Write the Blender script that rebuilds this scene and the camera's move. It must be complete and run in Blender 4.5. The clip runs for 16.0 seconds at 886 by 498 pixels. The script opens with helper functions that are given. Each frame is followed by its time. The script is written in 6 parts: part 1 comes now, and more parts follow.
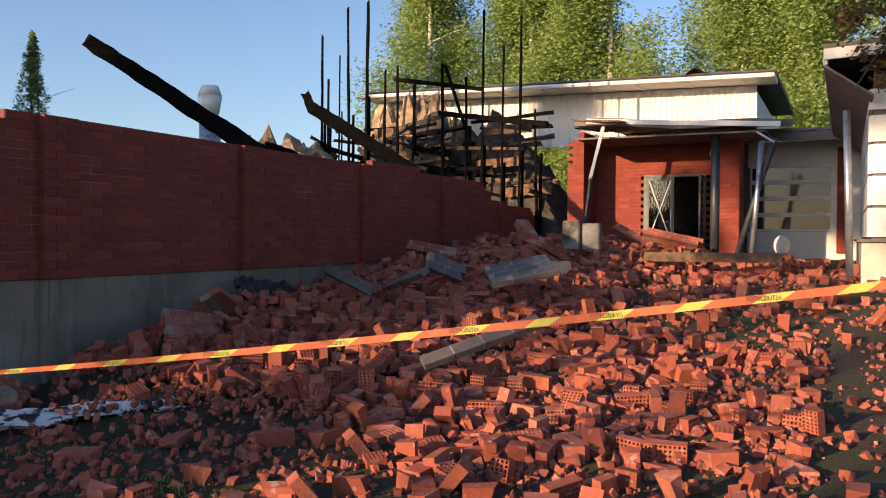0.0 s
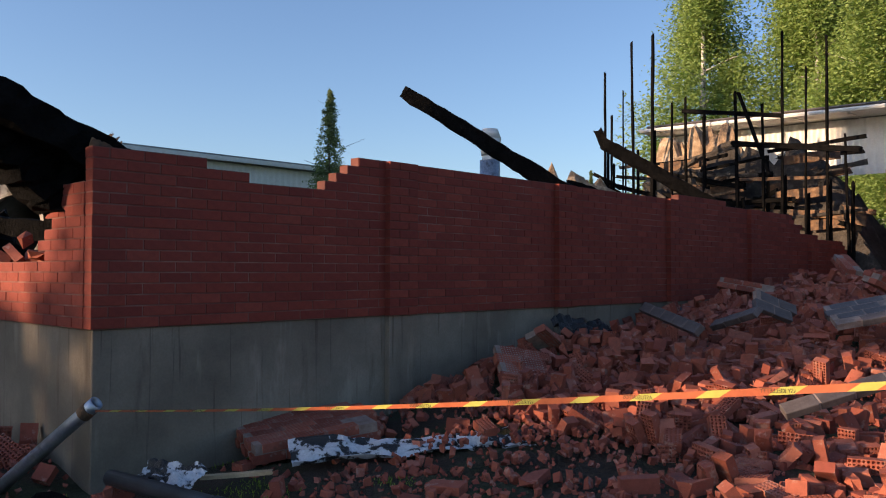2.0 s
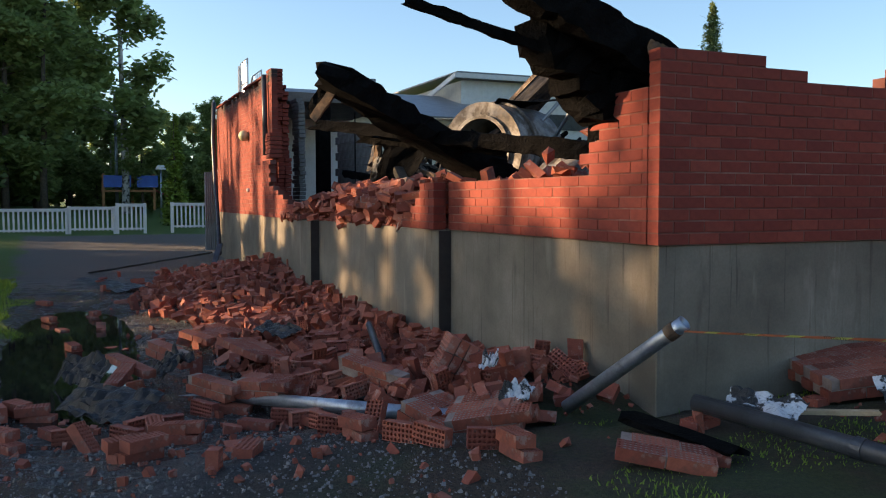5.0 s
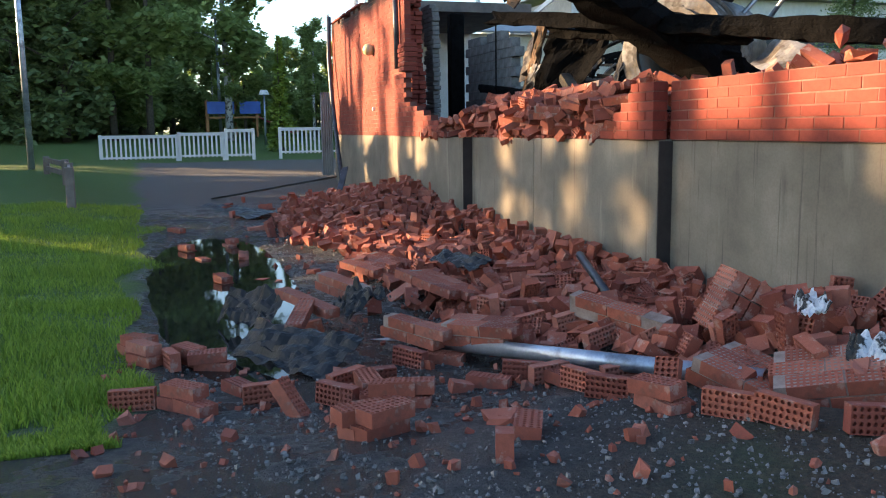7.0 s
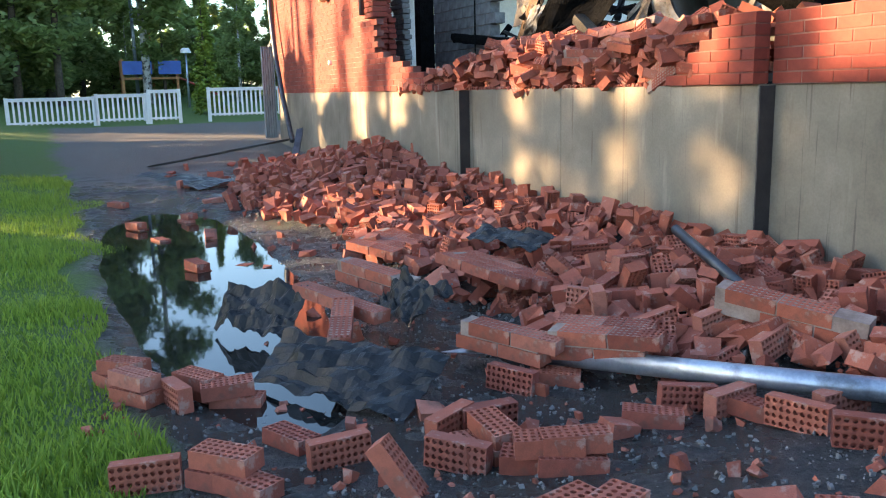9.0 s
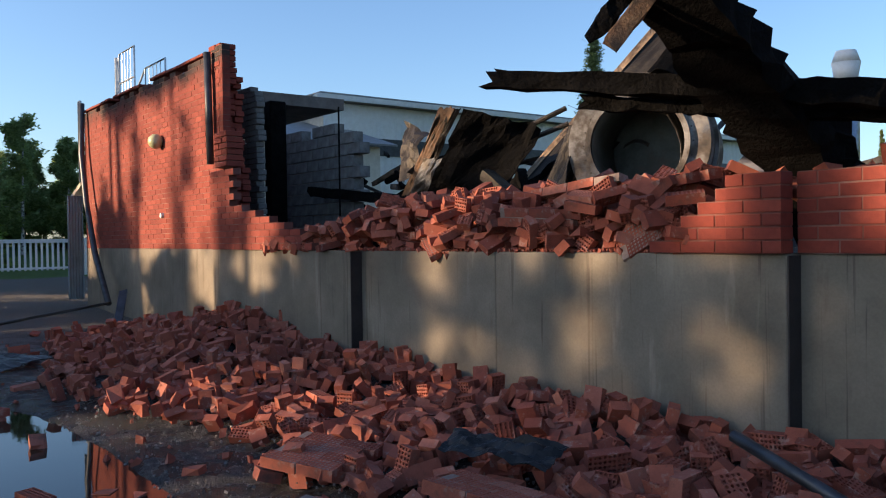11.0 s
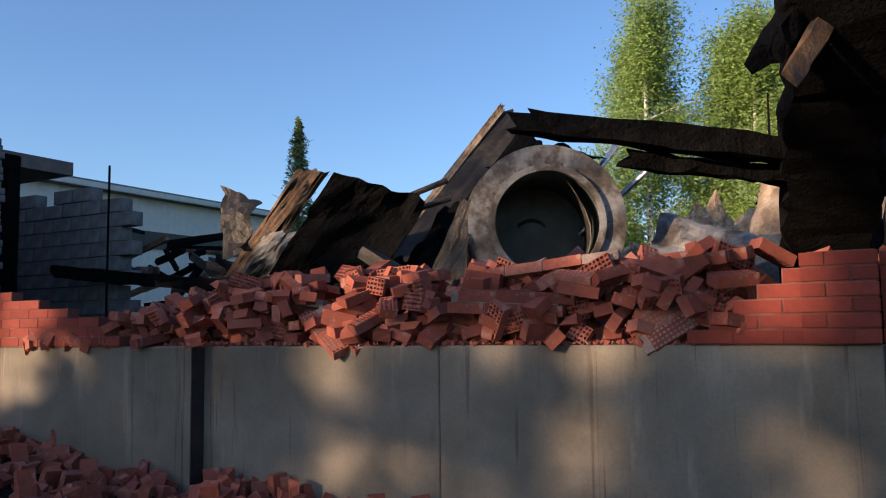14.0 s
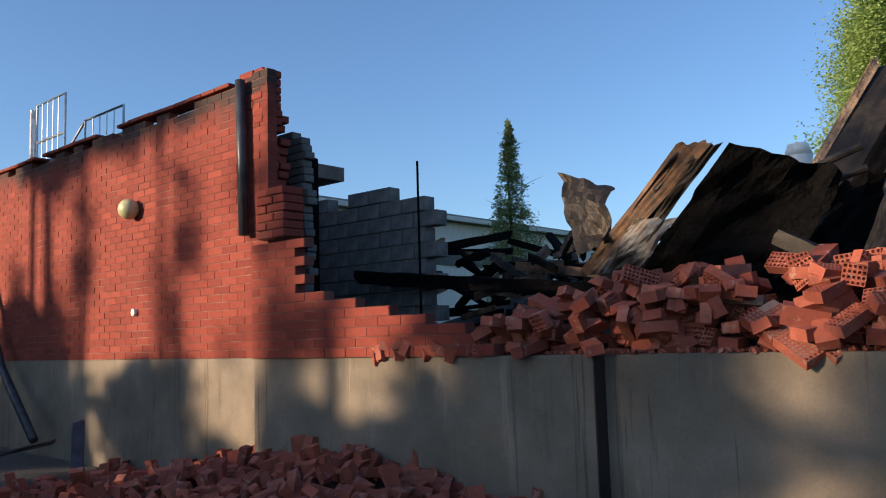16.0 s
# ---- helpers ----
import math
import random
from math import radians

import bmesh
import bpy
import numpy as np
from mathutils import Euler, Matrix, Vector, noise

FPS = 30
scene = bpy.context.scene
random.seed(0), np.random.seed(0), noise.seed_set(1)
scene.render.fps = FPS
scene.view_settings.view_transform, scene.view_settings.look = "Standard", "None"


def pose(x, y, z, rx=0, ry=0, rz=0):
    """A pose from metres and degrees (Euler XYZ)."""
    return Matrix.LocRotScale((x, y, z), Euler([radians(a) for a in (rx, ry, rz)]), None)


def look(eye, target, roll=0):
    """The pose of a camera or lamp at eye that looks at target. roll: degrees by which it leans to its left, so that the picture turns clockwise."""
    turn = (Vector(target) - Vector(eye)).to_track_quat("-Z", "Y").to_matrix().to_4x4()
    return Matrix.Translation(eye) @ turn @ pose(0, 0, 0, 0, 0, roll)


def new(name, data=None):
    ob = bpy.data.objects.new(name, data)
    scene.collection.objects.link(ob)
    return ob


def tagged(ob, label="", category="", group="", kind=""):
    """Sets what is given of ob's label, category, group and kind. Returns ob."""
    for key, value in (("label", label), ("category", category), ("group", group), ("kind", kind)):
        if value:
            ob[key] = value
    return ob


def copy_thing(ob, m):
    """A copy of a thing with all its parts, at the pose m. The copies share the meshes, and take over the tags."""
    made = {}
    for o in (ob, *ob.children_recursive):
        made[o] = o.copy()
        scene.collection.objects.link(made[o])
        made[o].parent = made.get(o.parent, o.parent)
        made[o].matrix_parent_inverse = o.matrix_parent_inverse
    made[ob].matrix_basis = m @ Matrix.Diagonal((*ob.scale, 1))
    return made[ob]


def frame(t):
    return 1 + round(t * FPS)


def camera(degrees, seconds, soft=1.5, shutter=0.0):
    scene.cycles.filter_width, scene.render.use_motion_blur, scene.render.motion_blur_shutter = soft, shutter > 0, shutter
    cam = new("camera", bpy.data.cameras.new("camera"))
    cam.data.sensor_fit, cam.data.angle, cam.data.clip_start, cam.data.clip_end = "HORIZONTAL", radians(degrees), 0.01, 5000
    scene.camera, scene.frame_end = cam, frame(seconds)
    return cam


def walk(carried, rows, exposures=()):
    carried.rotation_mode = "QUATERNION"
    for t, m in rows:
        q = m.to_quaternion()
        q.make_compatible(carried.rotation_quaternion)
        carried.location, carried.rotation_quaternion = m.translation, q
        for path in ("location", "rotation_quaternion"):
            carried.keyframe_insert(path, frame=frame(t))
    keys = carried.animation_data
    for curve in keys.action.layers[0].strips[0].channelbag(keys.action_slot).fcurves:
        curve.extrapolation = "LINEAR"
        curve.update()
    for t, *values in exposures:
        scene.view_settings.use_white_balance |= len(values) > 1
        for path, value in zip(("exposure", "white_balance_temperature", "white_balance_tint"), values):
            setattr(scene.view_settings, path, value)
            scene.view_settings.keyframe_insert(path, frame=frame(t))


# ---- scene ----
cam = camera(55.9, 16.0, soft=1.1)
PATH = [
    (0, (6.94, -2.48, 1.569), (6.07, -0.679, 1.538), 0.4),
    (0.5, (6.811, -2.553, 1.58), (5.908, -0.77, 1.635), -0.1),
    (1, (6.649, -2.758, 1.588), (5.682, -1.008, 1.636), -1.2),
    (1.5, (6.54, -2.809, 1.575), (5.398, -1.168, 1.626), -1.0),
    (2, (6.273, -2.76, 1.57), (4.9, -1.307, 1.626), 0.1),
    (2.5, (6.093, -2.882, 1.548), (4.589, -1.563, 1.556), 1.1),
    (3, (5.84, -3.09, 1.531), (4.172, -1.988, 1.451), -0.4),
    (3.5, (5.674, -3.231, 1.498), (3.868, -2.376, 1.408), -0.8),
    (3.7, (5.563, -3.265, 1.486), (3.725, -2.483, 1.38), -0.5),
    (6, (4.003, -4.082, 1.361), (2.174, -3.281, 1.239), 0.3),
    (6.5, (3.452, -4.146, 1.271), (1.562, -3.523, 1.067), 0.5),
    (7, (3.031, -4.313, 1.261), (1.143, -3.717, 0.975), -0.8),
    (7.5, (2.578, -4.403, 1.23), (0.688, -3.845, 0.886), 0.3),
    (8, (2.12, -4.535, 1.194), (0.271, -3.894, 0.777), -0.2),
    (8.5, (1.657, -4.633, 1.18), (-0.183, -3.945, 0.808), -1.6),
    (9, (1.163, -4.751, 1.156), (-0.645, -3.983, 0.778), -1.4),
    (9.5, (0.677, -4.828, 1.166), (-1.06, -3.884, 0.862), -1.4),
    (9.7, (0.468, -4.839, 1.185), (-1.225, -3.801, 0.95), -0.3),
    (11.8, (-1.609, -5.139, 1.276), (-3.134, -3.846, 1.33), -0.9),
    (12, (-1.812, -5.144, 1.269), (-3.298, -3.808, 1.359), -0.5),
    (12.5, (-2.276, -5.21, 1.266), (-3.654, -3.764, 1.374), 0.8),
    (13, (-2.688, -5.24, 1.301), (-4.076, -3.803, 1.39), 0.2),
    (13.5, (-3.081, -5.266, 1.331), (-4.361, -3.736, 1.468), -0.6),
    (14, (-3.556, -5.324, 1.249), (-4.522, -3.584, 1.438), -0.8),
    (14.5, (-4.106, -5.335, 1.233), (-5.245, -3.7, 1.412), -0.8),
    (15, (-4.649, -5.364, 1.251), (-5.925, -3.835, 1.435), -1.1),
    (15.5, (-5.148, -5.323, 1.259), (-6.456, -3.822, 1.444), -1.9),
    (16, (-5.666, -5.342, 1.269), (-6.975, -3.846, 1.483), -1.7),
]
walk(cam, [(t, look(eye, target, roll)) for t, eye, target, roll in PATH],
     [(0, 0.95, 6800, 18), (1.5, 0.9, 6600, 17), (2.5, 0.95, 6500, 16), (3.0, 1.15, 6600, 16), (3.5, 1.45, 6700, 15), (3.7, 1.5, 6700, 15), (5.8, 1.35, 7200, 8), (6.5, 1.8, 7100, 9), (7.5, 2.7, 7000, 9), (8.5, 2.95, 7000, 8), (9.7, 2.65, 6900, 8), (11.8, 0.55, 6000, 14), (12.5, 0.5, 6000, 14), (13, 0.85, 6000, 14), (14, 0.9, 5900, 14), (14.5, 0.95, 5900, 13), (15.2, 0.85, 5900, 12), (16, 0.8, 5900, 11)])

# ---- world, sun, light ----
SUN_EL, SUN_AZ = 11.0, 207.0      # degrees; azimuth clockwise from +y, where the sun stands
world = bpy.data.worlds.new("world")
scene.world = world
world.use_nodes = True
wn = world.node_tree.nodes
sky = wn.new("ShaderNodeTexSky")
sky.sky_type, sky.sun_disc = "NISHITA", False
sky.sun_elevation, sky.sun_rotation = radians(SUN_EL + 6), radians(SUN_AZ)
sky.air_density, sky.dust_density, sky.ozone_density = 1.0, 1.0, 3.5
world.node_tree.links.new(sky.outputs[0], wn["Background"].inputs[0])
wn["Background"].inputs[1].default_value = 0.108
sun_data = bpy.data.lights.new("sun", "SUN")
sun_data.energy, sun_data.angle, sun_data.color = 5.0, radians(0.6), (1.0, 0.70, 0.43)
sun = new("sun", sun_data)
SUN_FROM = Vector((math.sin(radians(SUN_AZ)) * math.cos(radians(SUN_EL)), math.cos(radians(SUN_AZ)) * math.cos(radians(SUN_EL)), math.sin(radians(SUN_EL))))
sun.matrix_world = look(SUN_FROM * 80, (0, 0, 0))

# ---- materials ----
def nodes_of(name):
    m = bpy.data.materials.new(name)
    m.use_nodes = True
    nt = m.node_tree
    return m, nt, nt.nodes["Principled BSDF"]


def tex(nt, kind, scale, detail=5.0, rough=0.6, coord="Object", **kw):
    tc = nt.nodes.get("TC") or nt.nodes.new("ShaderNodeTexCoord")
    tc.name = "TC"
    n = nt.nodes.new(kind)
    n.inputs["Scale"].default_value = scale
    if "Detail" in n.inputs:
        n.inputs["Detail"].default_value = detail
    if "Roughness" in n.inputs:
        n.inputs["Roughness"].default_value = rough
    nt.links.new(tc.outputs[coord], n.inputs["Vector"])
    return n


def ramp(nt, src, stops):
    r = nt.nodes.new("ShaderNodeValToRGB")
    el = r.color_ramp.elements
    while len(el) < len(stops):
        el.new(0.5)
    for e, (p, c) in zip(el, stops):
        e.position, e.color = p, (*c, 1)
    nt.links.new(src, r.inputs[0])
    return r.outputs[0]


def mix(nt, fac, a, b, how="MIX"):
    n = nt.nodes.new("ShaderNodeMix")
    n.data_type, n.blend_type = "RGBA", how
    for sock, v in ((n.inputs[0], fac), (n.inputs[6], a), (n.inputs[7], b)):
        if hasattr(v, "is_linked"):
            nt.links.new(v, sock)
        elif isinstance(v, (int, float)):
            sock.default_value = v
        else:
            sock.default_value = (*v, 1)
    return n.outputs[2]


def maths(nt, op, a, b=0.0, c=0.0, clamp=False):
    n = nt.nodes.new("ShaderNodeMath")
    n.operation, n.use_clamp = op, clamp
    for sock, v in zip(n.inputs, (a, b, c)):
        if hasattr(v, "is_linked"):
            nt.links.new(v, sock)
        else:
            sock.default_value = v
    return n.outputs[0]


def bump(nt, bs, height, strength=0.4, dist=0.01):
    b = nt.nodes.new("ShaderNodeBump")
    b.inputs["Strength"].default_value, b.inputs["Distance"].default_value = strength, dist
    nt.links.new(height, b.inputs["Height"])
    nt.links.new(b.outputs[0], bs.inputs["Normal"])


def surface(name, stops, scale=6.0, rough=0.8, metal=0.0, relief=0.4, dist=0.008, fine=None, coord="Object", stain=None):
    """A plain worn surface: colour from coarse noise, grain from fine noise, an optional stain colour in patches."""
    m, nt, bs = nodes_of(name)
    n = tex(nt, "ShaderNodeTexNoise", scale, coord=coord)
    col = ramp(nt, n.outputs[0], stops)
    f = tex(nt, "ShaderNodeTexNoise", fine or scale * 9, coord=coord)
    col = mix(nt, 0.35, col, ramp(nt, f.outputs[0], [(0.3, (0.45,) * 3), (0.7, (1.0,) * 3)]), "MULTIPLY")
    if stain:
        s = tex(nt, "ShaderNodeTexNoise", scale * 0.35, 6, 0.7, coord=coord)
        col = mix(nt, ramp(nt, s.outputs[0], [(0.52, (0, 0, 0)), (0.66, (1, 1, 1))]), col, stain)
    nt.links.new(col, bs.inputs["Base Color"])
    bs.inputs["Roughness"].default_value, bs.inputs["Metallic"].default_value = rough, metal
    bump(nt, bs, f.outputs[0], relief, dist)
    return m


def brick_material(name, stops, holes, island=False, soot=0.0, relief=0.5):
    """Fired clay; each brick takes its own tone. holes: the bed faces carry the rows of round perforations."""
    m, nt, bs = nodes_of(name)
    if island:
        rnd = nt.nodes.new("ShaderNodeNewGeometry").outputs["Random Per Island"]
    else:
        rnd = nt.nodes.new("ShaderNodeObjectInfo").outputs["Random"]
    col = ramp(nt, rnd, stops)
    n = tex(nt, "ShaderNodeTexNoise", 14.0, 6, 0.65)
    col = mix(nt, 0.5, col, ramp(nt, n.outputs[0], [(0.3, (0.55, 0.5, 0.48)), (0.55, (1, 1, 1)), (0.75, (1.0, 0.93, 0.9))]), "MULTIPLY")
    f = tex(nt, "ShaderNodeTexNoise", 160.0, 3, 0.6)
    col = mix(nt, 0.3, col, ramp(nt, f.outputs[0], [(0.35, (0.5,) * 3), (0.65, (1.0,) * 3)]), "MULTIPLY")
    if soot:
        s = tex(nt, "ShaderNodeTexNoise", 1.1, 6, 0.7)
        col = mix(nt, ramp(nt, s.outputs[0], [(0.6 - 0.1 * soot, (0, 0, 0)), (0.74, (soot,) * 3)]), col, (0.035, 0.03, 0.028))
    if holes:
        # mortar smears and soot on the fallen ones
        s = tex(nt, "ShaderNodeTexNoise", 11.0, 5, 0.65)
        col = mix(nt, ramp(nt, s.outputs[0], [(0.58, (0, 0, 0)), (0.66, (0.5,) * 3)]), col, (0.40, 0.28, 0.23))
        s = tex(nt, "ShaderNodeTexNoise", 4.0, 5, 0.7)
        col = mix(nt, ramp(nt, s.outputs[0], [(0.56, (0, 0, 0)), (0.70, (0.75,) * 3)]), col, (0.07, 0.04, 0.03))
    height = f.outputs[0]
    nt.links.new(col, bs.inputs["Base Color"])
    bs.inputs["Roughness"].default_value = 0.85
    bump(nt, bs, height, relief, 0.004)
    return m


CLAY = [(0.0, (0.20, 0.044, 0.026)), (0.25, (0.33, 0.084, 0.046)), (0.5, (0.38, 0.105, 0.062)), (0.75, (0.25, 0.058, 0.036)), (1.0, (0.42, 0.15, 0.10))]
WALLC = [(0.0, (0.185, 0.027, 0.016)), (0.4, (0.245, 0.040, 0.022)), (0.7, (0.205, 0.032, 0.018)), (1.0, (0.285, 0.052, 0.030))]
M_BRICK = brick_material("wall_brick", WALLC, False, relief=0.35)
M_BRICK_ISL = brick_material("wall_brick_far", WALLC, False, True, relief=0.35)
M_CLAY = brick_material("fallen_brick", CLAY, True)
M_CLAY_ISL = brick_material("rubble_brick", CLAY, True, True)
M_SOOTBRICK = brick_material("sooty_brick", WALLC, False, True, 0.9)
def top_soot():
    """Brick smoked black along the wall's top, in an uneven band."""
    m = M_BRICK_ISL.copy()
    m.name = "smoked_brick"
    nt = m.node_tree
    bs = nt.nodes["Principled BSDF"]
    src = bs.inputs["Base Color"].links[0].from_socket
    sep = nt.nodes.new("ShaderNodeSeparateXYZ")
    nt.links.new(nt.nodes["TC"].outputs["Object"], sep.inputs[0])
    n = tex(nt, "ShaderNodeTexNoise", 1.6, 5, 0.65)
    h = maths(nt, "ADD", sep.outputs[2], maths(nt, "MULTIPLY_ADD", n.outputs[0], 0.9, -0.45))
    f = maths(nt, "MULTIPLY_ADD", h, 3.4, -12.7, clamp=True)
    nt.links.new(mix(nt, maths(nt, "MULTIPLY", f, 0.93), src, (0.022, 0.02, 0.018)), bs.inputs["Base Color"])
    return m


M_TOPSOOT = top_soot()
M_MORTAR = surface("mortar", [(0.35, (0.13, 0.038, 0.027)), (0.50, (0.17, 0.06, 0.045)), (0.68, (0.30, 0.16, 0.125))], 1.6, 0.9)
M_OLDMORTAR = surface("old_mortar", [(0.35, (0.20, 0.14, 0.115)), (0.65, (0.34, 0.26, 0.22))], 9.0, 0.9)
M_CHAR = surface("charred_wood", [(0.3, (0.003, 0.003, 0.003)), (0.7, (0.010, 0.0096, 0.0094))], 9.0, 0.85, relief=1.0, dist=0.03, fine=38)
M_CHAR.node_tree.nodes["Principled BSDF"].inputs["Specular IOR Level"].default_value = 0.04
M_SCORCH = surface("scorched_wood", [(0.35, (0.03, 0.022, 0.018)), (0.55, (0.16, 0.085, 0.04)), (0.75, (0.34, 0.21, 0.11))], 5.0, 0.75, relief=0.8, dist=0.015, fine=60)
M_WOOD = surface("raw_wood", [(0.3, (0.42, 0.29, 0.16)), (0.7, (0.58, 0.43, 0.26))], 7.0, 0.7)
M_ZINC = surface("galvanised_pipe", [(0.3, (0.28, 0.32, 0.38)), (0.7, (0.48, 0.53, 0.6))], 6.0, 0.38, 0.75, 0.15, stain=(0.14, 0.14, 0.15))
M_DARKPIPE = surface("dark_steel_pipe", [(0.3, (0.03, 0.035, 0.042)), (0.7, (0.075, 0.085, 0.1))], 6.0, 0.42, 0.3, 0.2)
M_SHEET = surface("burnt_sheet_steel", [(0.3, (0.018, 0.016, 0.015)), (0.54, (0.045, 0.038, 0.03)), (0.78, (0.14, 0.11, 0.07))], 2.6, 0.55, 0.55, 0.5, 0.02, fine=30, stain=(0.02, 0.019, 0.018))
M_SILVER = surface("heat_stained_steel", [(0.34, (0.025, 0.019, 0.015)), (0.48, (0.10, 0.08, 0.06)), (0.57, (0.22, 0.205, 0.185)), (0.74, (0.33, 0.31, 0.285))], 3.2, 0.6, 0.3, 0.4, 0.01, fine=26, stain=(0.07, 0.085, 0.11))
M_DULL = surface("greenish_duct_lining", [(0.3, (0.05, 0.06, 0.056)), (0.7, (0.12, 0.14, 0.13))], 4.0, 0.5, 0.35, 0.2, stain=(0.08, 0.07, 0.06))
M_WHITE = surface("white_paint", [(0.3, (0.70, 0.68, 0.63)), (0.7, (0.80, 0.79, 0.75))], 4.0, 0.55, relief=0.1)
M_CREAM = surface("cream_render", [(0.3, (0.55, 0.50, 0.40)), (0.7, (0.68, 0.63, 0.52))], 4.0, 0.85)
M_BLOCK = surface("grey_block", [(0.3, (0.09, 0.085, 0.08)), (0.7, (0.21, 0.205, 0.195))], 5.0, 0.9, stain=(0.03, 0.028, 0.026))
M_ROOF = surface("grey_roof_sheet", [(0.3, (0.20, 0.21, 0.22)), (0.7, (0.28, 0.29, 0.30))], 3.0, 0.5, 0.2, 0.1)
M_FELT = surface("brown_roof_felt", [(0.3, (0.10, 0.085, 0.075)), (0.7, (0.20, 0.17, 0.15))], 3.0, 0.85)
# brown with the eaves' shade already in its colour; also on timber and cores
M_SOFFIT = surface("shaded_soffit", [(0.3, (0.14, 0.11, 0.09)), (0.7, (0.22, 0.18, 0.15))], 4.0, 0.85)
M_TARP = surface("black_roofing_sheet", [(0.3, (0.008, 0.009, 0.010)), (0.7, (0.024, 0.025, 0.028))], 6.0, 0.30, relief=0.5, dist=0.012, fine=40)
M_TARP.node_tree.nodes["Principled BSDF"].inputs["Specular IOR Level"].default_value = 0.18
M_FOIL = surface("scorched_white_sheet", [(0.46, (0.012, 0.012, 0.012)), (0.50, (0.55, 0.58, 0.62)), (0.8, (0.75, 0.77, 0.8))], 7.0, 0.4, relief=0.6, dist=0.02)
M_STEP_SHADE = surface("step_shade", [(0.3, (0.022, 0.017, 0.016)), (0.7, (0.05, 0.038, 0.035))], 5.0, 0.7)
M_ASH = surface("ash_debris", [(0.3, (0.02, 0.018, 0.016)), (0.6, (0.07, 0.06, 0.05)), (0.8, (0.22, 0.18, 0.14))], 3.0, 0.95, relief=1.0, dist=0.05, fine=22)
M_TAN = surface("scorched_insulation", [(0.3, (0.16, 0.10, 0.06)), (0.55, (0.42, 0.30, 0.19)), (0.75, (0.62, 0.52, 0.40))], 3.5, 0.95, relief=1.0, dist=0.05, fine=18, stain=(0.05, 0.04, 0.035))
M_GREYTILE = surface("grey_glazed_face", [(0.3, (0.07, 0.058, 0.056)), (0.7, (0.14, 0.12, 0.118))], 8.0, 0.6)
M_BLUE = surface("blue_panel", [(0.3, (0.02, 0.09, 0.38)), (0.7, (0.03, 0.13, 0.5))], 3.0, 0.5)
M_PLAYWOOD = surface("orange_timber", [(0.3, (0.33, 0.14, 0.05)), (0.7, (0.45, 0.21, 0.08))], 3.0, 0.7)
M_RED = surface("red_slide", [(0.3, (0.35, 0.03, 0.03)), (0.7, (0.45, 0.05, 0.04))], 3.0, 0.4)
M_LAMPBALL = surface("weathered_lamp_globe", [(0.3, (0.42, 0.42, 0.22)), (0.7, (0.56, 0.56, 0.34))], 9.0, 0.35)
M_BARK = surface("bark", [(0.3, (0.05, 0.04, 0.03)), (0.7, (0.14, 0.11, 0.08))], 8.0, 0.95, relief=0.8, dist=0.03)
M_BIRCH = surface("birch_bark", [(0.4, (0.06, 0.055, 0.05)), (0.5, (0.5, 0.48, 0.44)), (0.8, (0.62, 0.6, 0.56))], 5.0, 0.85)


def leaf_material(name, a, b, glow=0.35):
    m, nt, bs = nodes_of(name)
    rnd = nt.nodes.new("ShaderNodeNewGeometry").outputs["Random Per Island"]
    col = ramp(nt, rnd, [(0.0, a), (1.0, b)])
    nt.links.new(col, bs.inputs["Base Color"])
    bs.inputs["Roughness"].default_value = 0.6
    tr = nt.nodes.new("ShaderNodeBsdfTranslucent")
    nt.links.new(col, tr.inputs[0])
    ms = nt.nodes.new("ShaderNodeMixShader")
    ms.inputs[0].default_value = glow
    nt.links.new(bs.outputs[0], ms.inputs[1])
    nt.links.new(tr.outputs[0], ms.inputs[2])
    nt.links.new(ms.outputs[0], nt.nodes["Material Output"].inputs[0])
    return m


M_LEAF_BIRCH = leaf_material("birch_leaves", (0.19, 0.29, 0.07), (0.34, 0.45, 0.15), 0.45)
M_LEAF_WOOD = leaf_material("wood_leaves", (0.17, 0.24, 0.07), (0.36, 0.44, 0.16), 0.6)
M_NEEDLE = leaf_material("spruce_needles", (0.11, 0.16, 0.06), (0.23, 0.30, 0.12), 0.45)
M_THUJA = leaf_material("thuja_leaves", (0.12, 0.18, 0.02), (0.25, 0.33, 0.05), 0.3)
M_DRYLEAF = leaf_material("scorched_leaves", (0.07, 0.045, 0.015), (0.2, 0.13, 0.04), 0.3)
M_GRASS = leaf_material("grass_blades", (0.11, 0.19, 0.02), (0.30, 0.42, 0.06), 0.5)


